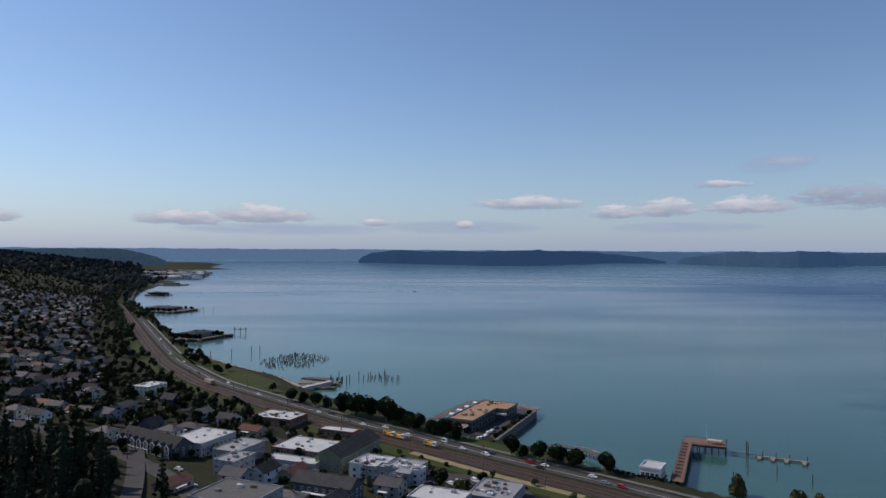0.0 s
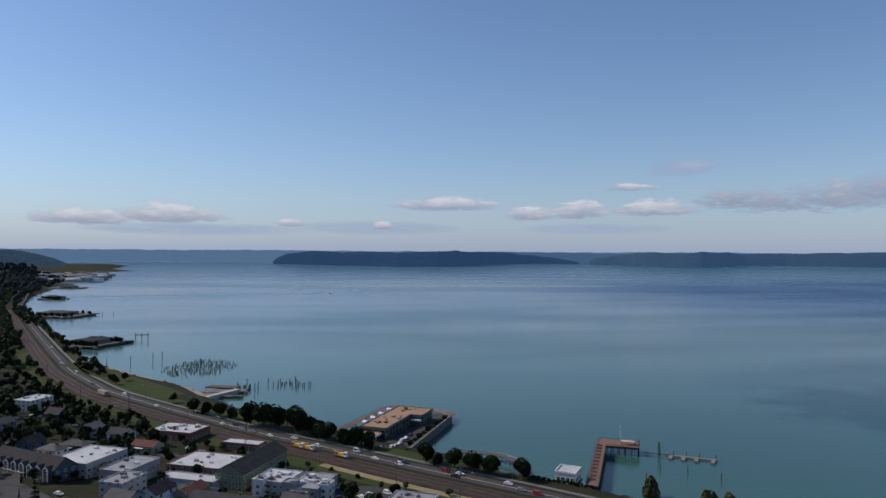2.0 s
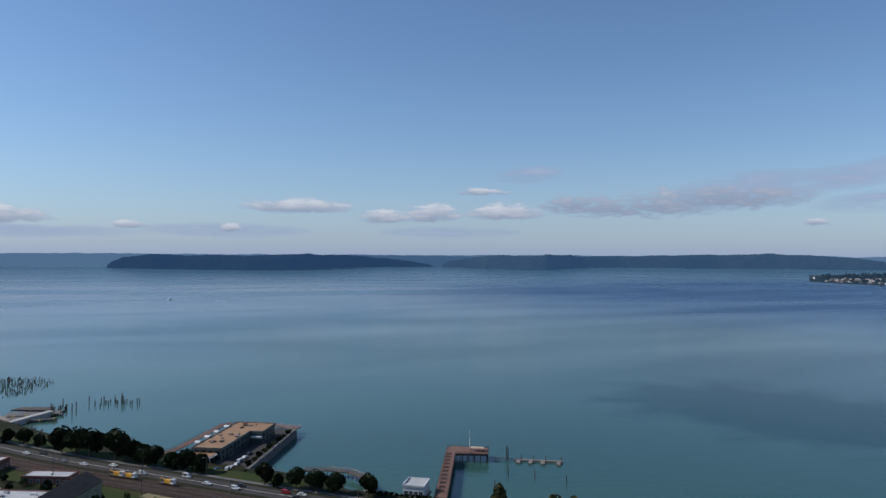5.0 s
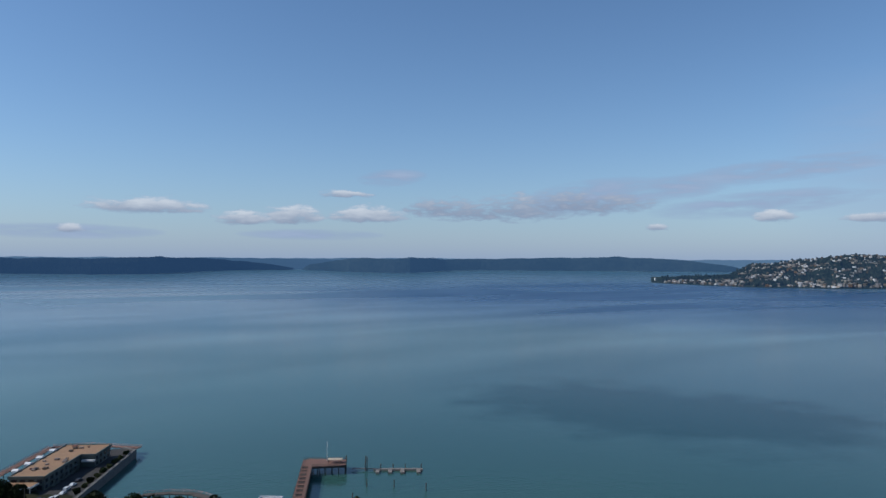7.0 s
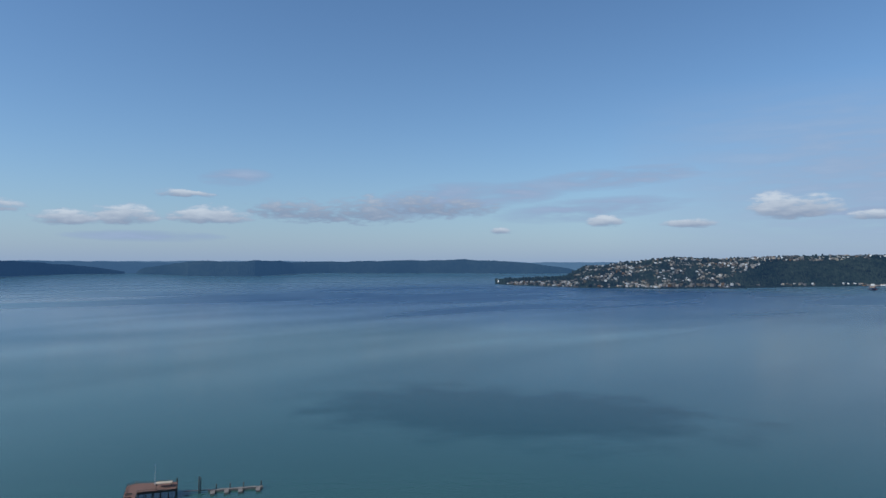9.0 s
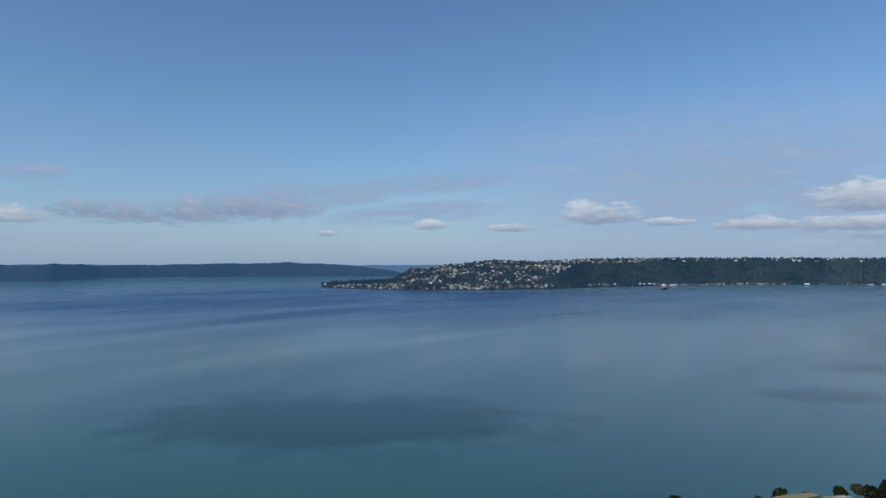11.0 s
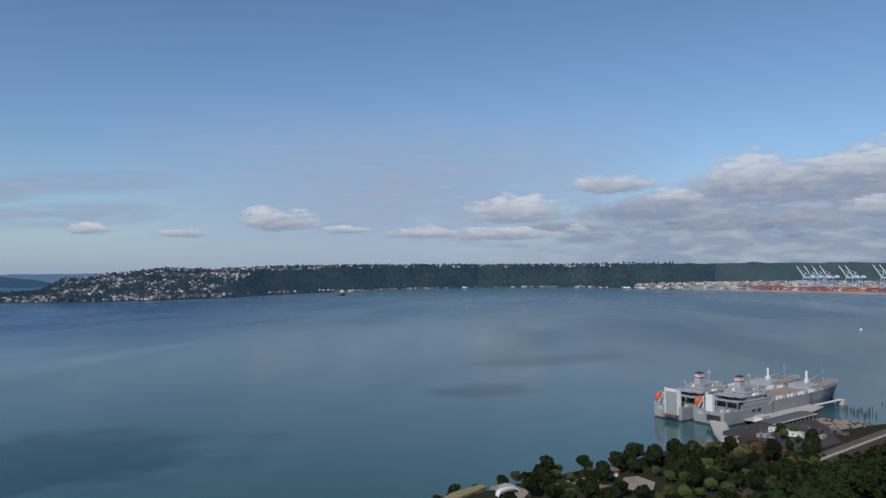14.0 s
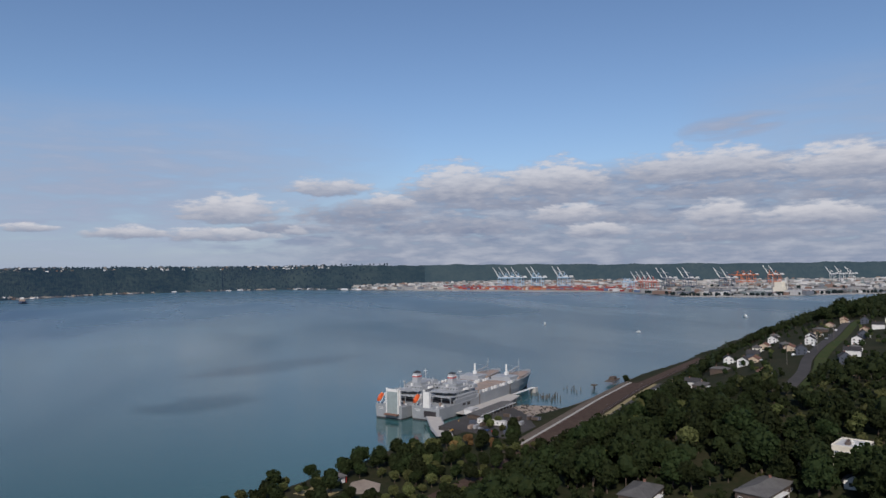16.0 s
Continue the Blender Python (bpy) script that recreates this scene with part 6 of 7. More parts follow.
    for side in (-1, 1):
        for i in range(13):
            yy = 69 + i * 5.8
            part("deck_vent", Shape().box(side * 14.6 - .8, side * 14.6 + .8, yy, yy + 2.6, 14.2, 16.8), WHITE if i % 3 else SHIPLIGHT, t)
    part("forward_house", Shape().box(-11, 11, 138, 158, 14.4, 18.6), SHIPLIGHT, t)
    cr = part("crane", Shape().tube((0, 151, 18), (0, 151, 30), 1.3, 1.0, 6).box(-1.6, 1.6, 149.6, 153.2, 19, 22), WHITE, t)
    part("boom", Shape().tube((0, 152.5, 21), (0, 180, 24.0), .9, .6, 6).tube((0, 151, 29.5), (0, 177, 24), .1, k=4), SHIPLIGHT, cr)
    part("foremast", Shape().tube((0, 180, 16.5), (0, 180, 33), .35, .15, 6).tube((-1.5, 180, 28), (1.5, 180, 28), .12), SHIPLIGHT, t)
    for yy in (66.3, 128):
        for side in (-1, 1):
            part("hull_strake", Shape().box(side * 15.8 - .2, side * 15.8 + .2, yy, yy + .9, 2, 13.8), STEEL, t)
    for i in range(14):
        xx, yy = -9 + (i * 7.7) % 16, 28.5 + (i * 11.3) % 24
        zz = 11 if yy < 28 else 17.4 if yy < 33 else 20.4 if yy < 37 else 23.2
        part("deck_locker", Shape().box(xx, xx + 1.8, yy, yy + 2.2, zz, zz + 1.3 + (i % 3) * .5), (SHIPLIGHT, HULL, WHITE)[i % 3], t)
    for z, y0, y1, w in ((17.6, 18.3, 28, 14.2), (20.6, 26.3, 33, 12.8), (23.2, 37.3, 56, 10.3), (26.0, 56.3, 64.2, 9.3), (11.0, 0.6, 17, 14.2)):
        part("deck_rail", rail_along(Shape(), [(-w, y1), (-w, y0), (w, y0), (w, y1)], z, 1.1, 3), SHIPLIGHT, t)
    for side in (-1, 1):
        b2 = part("lifeboat", Shape().prism([(-1.2, -3.4), (1.2, -3.4), (1.4, 0), (1.2, 3.4), (-1.2, 3.4), (-1.4, 0)], 0, 1.8, [(-.7, -2.8), (.7, -2.8), (.8, 0), (.7, 2.8), (-.7, 2.8), (-.8, 0)]), WHITE, t)
        b2.matrix_basis = Matrix.Translation((side * 12.6, 47, 20.6))
    for yy in (72, 98, 122):
        part("hatch", Shape().box(-8, 8, yy, yy + 13, 14.6, 15.2), SHIPDECK, t)
    # stern with its ramp opening; ramp down, a dark panel paints the shade inside
    part("stern_door", Shape().box(-1.5, 11, -0.35, 0.2, 3.4, 8.6), BOOT if not ramp_up else HULL, t)
    part("stern_bulwark", Shape().box(-14.2, -2.5, -0.2, 0.3, 10.9, 12.4).box(11.5, 14.2, -0.2, 0.3, 10.9, 12.2), HULL, t)
    for i in range(2):
        part("stern_mark", Shape().box(-11 + i * 1.2, -5, -0.28, -0.2, 9.2 - i * 1.2, 9.6 - i * 1.2), WHITE, t)
    post = Shape().box(-2.6, -1.2, 0.3, 2.2, 10.8, 26)
    part("ramp_post", post, WHITE, t)
    part("ramp_post", Shape().box(10.6, 12, 0.3, 2.2, 10.8, 25 if ramp_up else 13), WHITE, t)
    if ramp_up:
        rp = part("stern_ramp", Shape().box(-1.2, 10.6, -1.2, 0.0, 5, 24), surface("ramp_grey_green", (0.28, 0.33, 0.33), rough=0.6), t, "raised grey-green stern ramp")
        part("ramp_frame", Shape().box(-1.8, 11.2, -1.4, -0.2, 24, 25.6).box(-1.9, -1.1, -1.4, -.2, 5, 27).box(10.5, 11.3, -1.4, -.2, 5, 27).box(1, 8.4, -1.3, -.3, 25.6, 26.4), WHITE, rp)
        part("ramp_sill", Shape().box(-2, 11.4, -4.5, 0, 4.2, 5.2), DECKWOOD, rp)
    else:
        part("ramp_post", Shape().box(-1.2, 3.6, 0.5, 3.5, 11, 24), WHITE, t)
    bo = part("lifeboat", Shape().prism([(-12.8, -1), (-10, -1), (-9.6, 5), (-10.6, 8.2), (-12.2, 8.2), (-13.2, 5)], 0, 2.4, [(-12.2, 0), (-10.6, 0), (-10.3, 5), (-10.9, 7), (-11.9, 7), (-12.5, 5)]), ORANGE, t, "bright orange free-fall lifeboat")
    bo.matrix_basis = Matrix.Translation((0, 1, 15)) @ Matrix.Rotation(radians(38), 4, "X")
    part("davit", Shape().tube((-13, 0, 12), (-13, 8, 21), .25).tube((-9.8, 0, 12), (-9.8, 8, 21), .25).tube((-13, 8, 12), (-13, 8, 21), .25).tube((-9.8, 8, 12), (-9.8, 8, 21), .25), WHITE, t)
    for i in range(8):
        xx = -12.5 + 3.6 * i
        part("deck_gear", Shape().box(xx, xx + 1.6, 9 + (i * 5) % 7, 11 + (i * 5) % 7, 11, 12.2 + (i % 3) * .7), (WHITE, HULL, SHIPDECK)[i % 3], t)
    return t


cargo_ship(633, -81.7, False, "large grey cargo ship with its stern ramp lowered")
cargo_ship(652, -53.5, True, "large grey cargo ship with a raised stern ramp")


def ship_dock():
    t = thing("loading_ramp", "pale steel loading ramp from ship to shore", "ramp")
    a, b, c = Vector((628, -87, 4.6)), Vector((590, -81, 3.2)), Vector((560, -78, 4.4))
    s = Shape()
    for p, q, w in ((a, b, 6), (b, c, 6.5)):
        d = (q - p).normalized()
        n = Vector((-d.y, d.x, 0)).normalized() * w
        v = [p - n, p + n, q + n, q - n]
        s.add([*v, *[k - Vector((0, 0, .7)) for k in v]], [(0, 1, 2, 3), (4, 7, 6, 5), (0, 4, 5, 1), (1, 5, 6, 2), (2, 6, 7, 3), (3, 7, 4, 0)])
    part("deck", s, CONCRETE, t)
    r = Shape()
    for p, q in ((a, b), (b, c)):
        for k in (-6, 6):
            o = Vector((0.1, k, 0))
            r.tube(p + o, q + o, .3, k=5).tube(p + o + Vector((0, 0, 1.2)), q + o + Vector((0, 0, 1.2)), .15, k=5)
    part("side_beam", r, SHIPLIGHT, t)
    M = pose(625, -81, 0, 0, 0, QUAYTURN)

    def ring(*p):
        return [tuple((M @ Vector((x, y, 0)))[:2]) for x, y in p]

    q = thing("quay", "weathered timber quay on dark piles beside the ship", "quay")
    part("deck", Shape().prism(ring((11, 30), (29, 28), (29, 108), (25, 132), (11, 132)), 3.4, 4.2), CONCRETE, q)
    part("walkway", Shape().prism(ring((17, 132), (20, 132), (22, 176), (19, 176)), 4.4, 4.9), WHITE, q)
    part("mooring_block", Shape().prism(ring((17, 172), (24, 172), (24, 178), (17, 178)), -3, 4.6), CONCRETE, q)
    piles_under(q, ring(*[(x, y) for x in (17, 22.5, 28) for y in range(32, 132, 12)]), 3.4, .35)
    slab("parking_lot", ring((30, -30), (98, -42), (98, 4), (74, 40), (52, 62), (30, 30)), 2.0, 6.45, ASPHALT, "dark asphalt yard beside the quay", "parking lot", "structure")
    slab("foreshore", ring((30, 62), (52, 62), (84, 48), (92, 84), (70, 104), (44, 94)), -2, 2.4, SAND, "brown gravel foreshore with debris", "beach", "structure")
    sh = thing("dock_shed", "long grey shed with a white edged roof", "shed", M @ pose(42, 38, 6.4))
    part("wall", Shape().box(-6, 6, -32, 32, -4, 3.0), BROWN, sh)
    part("roof", Shape().gable(-33, 33, -7, 7, 3.1, 0.9), ROOFGREY, sh).matrix_basis = pose(0, 0, 0, 0, 0, 90)
    part("gutter", Shape().box(6.9, 7.3, -33, 33, 2.7, 3.2), WHITE, sh)
    for i in range(10):
        part("bay_post", Shape().box(6.0, 6.6, -28 + i * 6.2, -27.5 + i * 6.2, -4, 4), GREY, sh)
    w = thing("warehouse", "small white dock warehouse", "warehouse", M @ pose(24, 34, 4.2))
    part("wall", Shape().box(-3.5, 3.5, -6, 6, 0, 4), WHITE, w)
    part("roof", Shape().box(-3.8, 3.8, -6.3, 6.3, 4, 4.4), MEMBRANE, w)
    part("door", Shape().box(3.5, 3.6, -3, 0, 0, 3), GREY, w)
    tr = thing("mobile_office", "long white mobile office in the yard", "trailer", M @ pose(66, -8, 6.45))
    part("body", Shape().box(-12, 12, -2, 2, 0.7, 4.2), WHITE, tr)
    part("roof", Shape().box(-12.2, 12.2, -2.2, 2.2, 4.2, 4.5), MEMBRANE, tr)
    for i in range(6):
        window(tr, 1.3, 1.1, pose(-10 + i * 4, -2, 2.0), True)
    for i in (-9, -3, 3, 9):
        part("support", Shape().box(i - .4, i + .4, -1.5, 1.5, 0, 0.7), STEEL, tr)
    dk = random.Random(4)
    for i in range(16):
        u, v = dk.uniform(50, 92), dk.uniform(-30, 38)
        if abs(u - 66) < 14 and abs(v + 8) < 5:
            continue
        cbox = thing("cargo_container", "weathered cargo container standing in the yard", "container", M @ pose(u, v, 6.46, 0, 0, dk.choice((0, 90, 8))))
        part("body", Shape().box(-3, 3, -1.2, 1.2, 0.1, 2.6), dk.choice((BROWN, STEEL, BLUEGREY, GREY, SHIPDECK)), cbox)
        part("door", Shape().box(3, 3.06, -1.1, 1.1, 0.2, 2.5), GREY, cbox)
    junk = Shape()
    for i in range(150):
        p = M @ Vector((dk.uniform(34, 86), dk.uniform(56, 98), 2.4))
        q0 = dk.uniform(.3, 1.0)
        junk.box(p.x - q0 * 2, p.x + q0 * 2, p.y - q0 * .4, p.y + q0 * .4, 2.2, 2.4 + q0)
    solid("driftwood", junk, PILE, "scattered driftwood and debris on the foreshore", "debris", kind="stuff")
    bm = thing("oil_boom", "yellow floating pipe along the ramp", "pipe")
    part("pipe", Shape().tube((566, -84, 6), (585, -99, 5.4), .5, k=7).tube((585, -99, 5.4), (596, -100, 6.2), .5, k=7), YELLOW, bm)
    return M


SHIPFRAME = ship_dock()
for i in range(44):
    x, y = 690 + rr.uniform(-16, 16), -222 + rr.uniform(-16, 16) * 0.8
    x, y = (x, y) if i < 34 else (718 + rr.uniform(-14, 20), -268 + rr.uniform(-14, 14))
    solid("piling", Shape().tube((x, y, -3), (x, y, rr.uniform(1.5, 5.0)), .4, .34, 6), PILE, "single dark rotten pile standing in the water", "piling", "pilings")
ol = thing("old_wharf", "dark ruined wharf near the railway", "wharf", pose(747, -326, 0, 0, 0, -45))
part("deck", Shape().box(-14, 14, -5, 5, 3.5, 4.4), PILE, ol)
part("shed", Shape().box(-4, 8, -3, 3, 4.4, 7.4), BROWN, ol)
for i in range(6):
    part("pile", Shape().tube((-12 + i * 5, -4, -3), (-12 + i * 5, -4, 3.5), .4, k=6), PILE, ol)
ol2 = thing("mooring_platform", "small dark mooring platform on piles", "platform", pose(722, -290, 0, 0, 0, -45))
part("deck", Shape().box(-3, 3, -3, 3, 4, 5), PILE, ol2)
for x in (-2, 2):
    part("pile", Shape().tube((x, 0, -3), (x, 0, 4), .5, k=6), PILE, ol2)
plant(ROUND[1], 752, -346, 1.1)

# ---- garden by the shore ----
pv = thing("garden_pavilion", "white pavilion with a dark curved tile roof", "pavilion", pose(462, 16, gz(462, 16), 0, 0, -60))
part("wall", Shape().box(-4, -1.4, -2.5, 2.5, -1, 3.6).box(1.4, 4, -2.5, 2.5, -1, 3.6).box(-4, 4, -2.5, 2.5, 3, 3.6), WHITE, pv)
part("roof", Shape().hip(-5.2, 5.2, -3.8, 3.8, 4.0, 2.0), ROOFGREY, pv)
part("ridge", Shape().box(-1.6, 1.6, -.25, .25, 5.8, 6.4).box(-2.1, -1.5, -.25, .25, 5.8, 6.9).box(1.5, 2.1, -.25, .25, 5.8, 6.9), ROOFDARK, pv)
for x in (-4.6, 4.6):
    part("post", Shape().box(x - .15, x + .15, -3.2, -2.9, -1, 3.8), RED, pv)
ab = thing("arched_bridge", "white arched garden footbridge", "footbridge", pose(424, 74, gz(424, 74), 0, 0, -52))
s = Shape()
for i in range(11):
    x0, z0 = -7 * math.cos(math.pi * i / 10), 3.0 * math.sin(math.pi * i / 10)
    s.v += [(x0, -1.6, z0), (x0, 1.6, z0), (x0, 1.6, z0 + .7), (x0, -1.6, z0 + .7)]
for i in range(10):
    o = 4 * i
    s.f += [(o + k, o + 4 + k, o + 4 + (k + 1) % 4, o + (k + 1) % 4) for k in range(4)]
s.f += [(0, 1, 2, 3), (43, 42, 41, 40)]
part("arch", s, WHITE, ab)
for k in (-1.6, 1.6):
    r = Shape()
    for i in range(8):
        a, b = math.pi * (i + 1) / 10, math.pi * (i + 2) / 10
        r.tube((-7 * math.cos(a), k, 3 * math.sin(a) + 1.6), (-7 * math.cos(b), k, 3 * math.sin(b) + 1.6), .12, k=5).tube((-7 * math.cos(a), k, 3 * math.sin(a) + .6), (-7 * math.cos(a), k, 3 * math.sin(a) + 1.6), .1, k=4)
    part("railing", r, WHITE, ab)
slab("garden_path", [(416, 66), (430, 62), (444, 76), (436, 84), (424, 78)], 2, gz(430, 72) + 0.1, SAND, "pale sandy garden path", "path", "structure")
slab("garden_lawn", [(406, 112), (418, 98), (436, 86), (440, 90), (424, 104)], 2, gz(420, 96) + 0.12, DRYGRASS, "dry grass by the shore garden path", "grass", "structure")
slab("garden_path", [(436, 26), (448, 14), (462, 26), (450, 42)], 2, gz(450, 28) + 0.12, DRYGRASS, "dry grass in the shore garden", "grass", "structure")


# ---- vehicles, poles and boats ----
CARPAINT = {"white": surface("white_car_paint", (0.75, 0.75, 0.74), rough=0.3), "silver": surface("silver_car_paint", (0.45, 0.46, 0.48), rough=0.3, metal=0.5), "dark": surface("dark_car_paint", (0.03, 0.032, 0.04), rough=0.3),
            "red": surface("red_car_paint", (0.35, 0.02, 0.02), rough=0.3), "blue": surface("blue_car_paint", (0.04, 0.08, 0.2), rough=0.3)}


def car(colour, kind):
    t = thing("car" if kind < 2 else "van", colour + (" saloon car" if kind == 0 else " sport utility car" if kind == 1 else " panel van") + " with dark windows on asphalt", "car")
    h = (1.45, 1.75, 2.3)[kind]
    s = Shape()
    prof = [(-2.25, .35), (2.25, .35), (2.3, .75), (1.5, .95), (-2.0, 1.0), (-2.3, .8)]
    s.add([(x, -.9, z) for x, z in prof] + [(x, .9, z) for x, z in prof], [(0, 1, 2, 3, 4, 5), (11, 10, 9, 8, 7, 6)] + [((i + 1) % 6, i, 6 + i, 6 + (i + 1) % 6) for i in range(6)])
    top = [(-1.7, .95), (1.2, .95), (.5, h), (-1.3, h)] if kind == 0 else [(-2.2, .95), (1.3, .95), (.7, h), (-2.1, h)]
    s.add([(x, -.78, z) for x, z in top] + [(x, .78, z) for x, z in top], [(0, 1, 2, 3), (7, 6, 5, 4)] + [((i + 1) % 4, i, 4 + i, 4 + (i + 1) % 4) for i in range(4)])
    part("body", s, CARPAINT[colour], t)
    x0 = top[3][0] + .2
    g = Shape().box(x0, .55, -.8, -.77, 1.05, h - .18).box(x0, .55, .77, .8, 1.05, h - .18)
    g.add([(1.17, -.7, 1.0), (1.17, .7, 1.0), (.62, .7, h - .15), (.62, -.7, h - .15), (1.22, -.7, 1.0), (1.22, .7, 1.0), (.67, .7, h - .15), (.67, -.7, h - .15)], [(4, 5, 6, 7), (0, 3, 2, 1), (0, 1, 5, 4), (2, 3, 7, 6)])
    part("window", g, GLASS, t)
    for x in (-1.4, 1.4):
        for y in (-.82, .82):
            part("wheel", Shape().tube((x, y - .12, .33), (x, y + .12, .33), .33, k=10), BLACK, t)
    return t


CARS = [car("white", 0), car("white", 1), car("silver", 0), car("dark", 0), car("red", 1), car("blue", 0), car("white", 2)]
lane_a, lane_b = offset_line(ROADLINE, -14.2), offset_line(ROADLINE, -18.8)


def park_car(k, x, y, turn, z=None):
    m = pose(x, y, (gz(x, y) + 0.27) if z is None else z, 0, 0, turn)
    p = CARS[k]
    if p.name not in USED:
        USED.add(p.name)
        p.matrix_world = m
        return p
    return copy_thing(p, m)


def on_line(line, y):
    i = int(np.argmin(np.abs(line[:, 1] - y)))
    d = line[min(i + 1, len(line) - 1)] - line[i - 1]
    return line[i], math.degrees(math.atan2(d[1], d[0]))


for k, lane, y in [(0, 0, 545), (1, 1, 590), (0, 0, 488), (3, 1, 482), (2, 0, 466), (0, 0, 452), (0, 1, 444), (1, 0, 424), (6, 1, 410), (0, 0, 396), (3, 1, 392), (1, 0, 384), (4, 1, 372), (3, 0, 362), (0, 1, 366), (0, 1, 350), (2, 0, 336), (4, 0, 330), (0, 1, 700), (2, 0, 760), (0, 1, 880), (3, 0, 640)]:
    p, a = on_line((lane_a, lane_b)[lane], y)
    park_car(k, p[0], p[1], a)
for k, x, y, r in [(4, 0, 334, 20), (0, 10, 336, -50), (1, 14, 338, -50), (5, 17, 333, -50), (2, 12, 330, -50), (3, 8, 328, -50), (4, 6, 324, -50), (1, 22, 342, -50), (0, 40, 336, 30), (3, 44, 332, 30), (3, -22, 322, 60), (0, -104, 306, 40), (1, -94, 304, 30), (0, -120, 335, -35),
                   (1, -205, 512, 60), (0, -212, 505, 20), (2, -86, 428, 20), (0, -78, 420, 30), (3, -60, 405, 20), (0, -240, 402, 20)]:
    park_car(k, x, y, r)
for k, x, y, r in [(1, 31, 424, 60), (6, 29, 421, 60), (0, 34, 430, 60), (1, 36, 436, 60), (0, 39, 442, 60), (5, 24, 424, 20), (3, 42, 449, 60)]:
    park_car(k, x, y, r, 4.2)
for i, (u, v) in enumerate([(60, -22), (64, -24), (68, -26), (72, -27), (82, -12), (85, -10), (56, -20), (78, -28)]):
    p = SHIPFRAME @ Vector((u, v, 0))
    park_car((0, 2, 3, 5, 1, 0, 2, 4)[i], p.x, p.y, QUAYTURN + 85, 6.46)
for k, x, y, r in [(1, 655, -322, -45), (0, 660, -330, -40), (0, 470, -318, -55), (2, 535, -412, -55), (3, 560, -440, -55), (0, 500, -365, -55), (1, 590, -478, -55)]:
    park_car(k, x, y, r)


def rail_machine(x, y, turn):
    t = thing("track_machine", "yellow and white railway maintenance machine on the track", "machine", pose(x, y, gz(x, y) + 0.75, 0, 0, turn))
    t.scale = (0.8, 0.8, 0.8)
    part("frame", Shape().box(-6, 6, -1.2, 1.2, .5, 1.1), STEEL, t)
    part("engine", Shape().prism([(-1.5, -1.3), (3, -1.3), (3, 1.3), (-1.5, 1.3)], 1.1, 3.0), YELLOW, t)
    c = part("cab", Shape().prism([(3.2, -1.3), (5.8, -1.3), (5.8, 1.3), (3.2, 1.3)], 1.1, 3.8, [(3.3, -1.2), (5.4, -1.2), (5.4, 1.2), (3.3, 1.2)]), WHITE, t)
    window(c, 1.8, 1.1, pose(4.4, -1.3, 2.4), False)
    part("boom", Shape().tube((-1.5, 0, 2.6), (-5.5, 0, 3.6), .3).tube((-5.5, 0, 3.6), (-6.3, 0, 1.4), .25), YELLOW, t)
    for a in (-4.5, -2.5, 2.5, 4.5):
        part("wheel", Shape().tube((a, -.85, .4), (a, .85, .4), .4, k=10), BLACK, t)


centre = offset_line(NEAR_RAIL, -5.5)
for y in (425, 419, 404):
    p, a = on_line(centre, y)
    rail_machine(p[0], p[1], a)
p, a = on_line(centre, 590)
wag = thing("rail_wagon", "rusty red railway wagon on the track", "wagon", pose(p[0], p[1], 5.9, 0, 0, a))
part("body", Shape().box(-7, 7, -1.4, 1.4, 1, 3.6), SHIPDECK, wag)
part("frame", Shape().box(-7.4, 7.4, -1.1, 1.1, .6, 1), STEEL, wag)
for q in (-5.5, -4, 4, 5.5):
    part("wheel", Shape().tube((q, -.8, .4), (q, .8, .4), .42, k=10), BLACK, wag)


def lamp_pole(h, arm):
    t = thing("street_lamp", "slim grey street lamp beside the road", "lamp")
    part("pole", Shape().tube((0, 0, -1), (0, 0, h), .14, .09, 7), POLE, t)
    part("arm", Shape().tube((0, 0, h - .2), (arm, 0, h + .2), .07, k=5), POLE, t)
    part("lamp_head", Shape().prism([(arm - .5, -.18), (arm + .5, -.18), (arm + .5, .18), (arm - .5, .18)], h + .1, h + .3), GREY, t)
    return t


def utility_pole():
    t = thing("utility_pole", "tall weathered wooden utility pole with crossarms", "utility pole")
    part("pole", Shape().tube((0, 0, -1), (0, 0, 15), .2, .13, 7), POLE, t)
    part("crossarm", Shape().box(-1.4, 1.4, -.08, .08, 13.9, 14.1), POLE, t)
    part("crossarm", Shape().box(-1.2, 1.2, -.08, .08, 12.7, 12.9), POLE, t)
    part("transformer", Shape().tube((.4, 0, 11), (.4, 0, 12.2), .3, k=8), GREY, t)
    return t


LAMP, UPOLE = lamp_pole(10.5, 2.2), utility_pole()
kerb = offset_line(ROADLINE, -23.2)
for y in (330, 352, 380, 408, 436, 462, 492, 530, 575, 640, 720, 820):
    p, a = on_line(kerb, y)
    put(LAMP, p[0], p[1], a - 90)
poles = offset_line(NEAR_RAIL, 11)
for y in (330, 358, 392, 430, 470, 520, 580, 660):
    p, a = on_line(poles, y)
    put(UPOLE, p[0], p[1], a + 90)
for x, y in ((-120, 316), (-150, 348), (-60, 300), (-30, 330), (-90, 400), (-180, 440), (-230, 480), (470, -340), (500, -385), (440, -285)):
    put(UPOLE, x, y, 40)
for y in (-130, -170, -215, -255, -300):
    p, a = on_line(offset_line(NEAR_RAIL, 12), y)
    put(LAMP, p[0], p[1], a - 90)
wire = Shape()
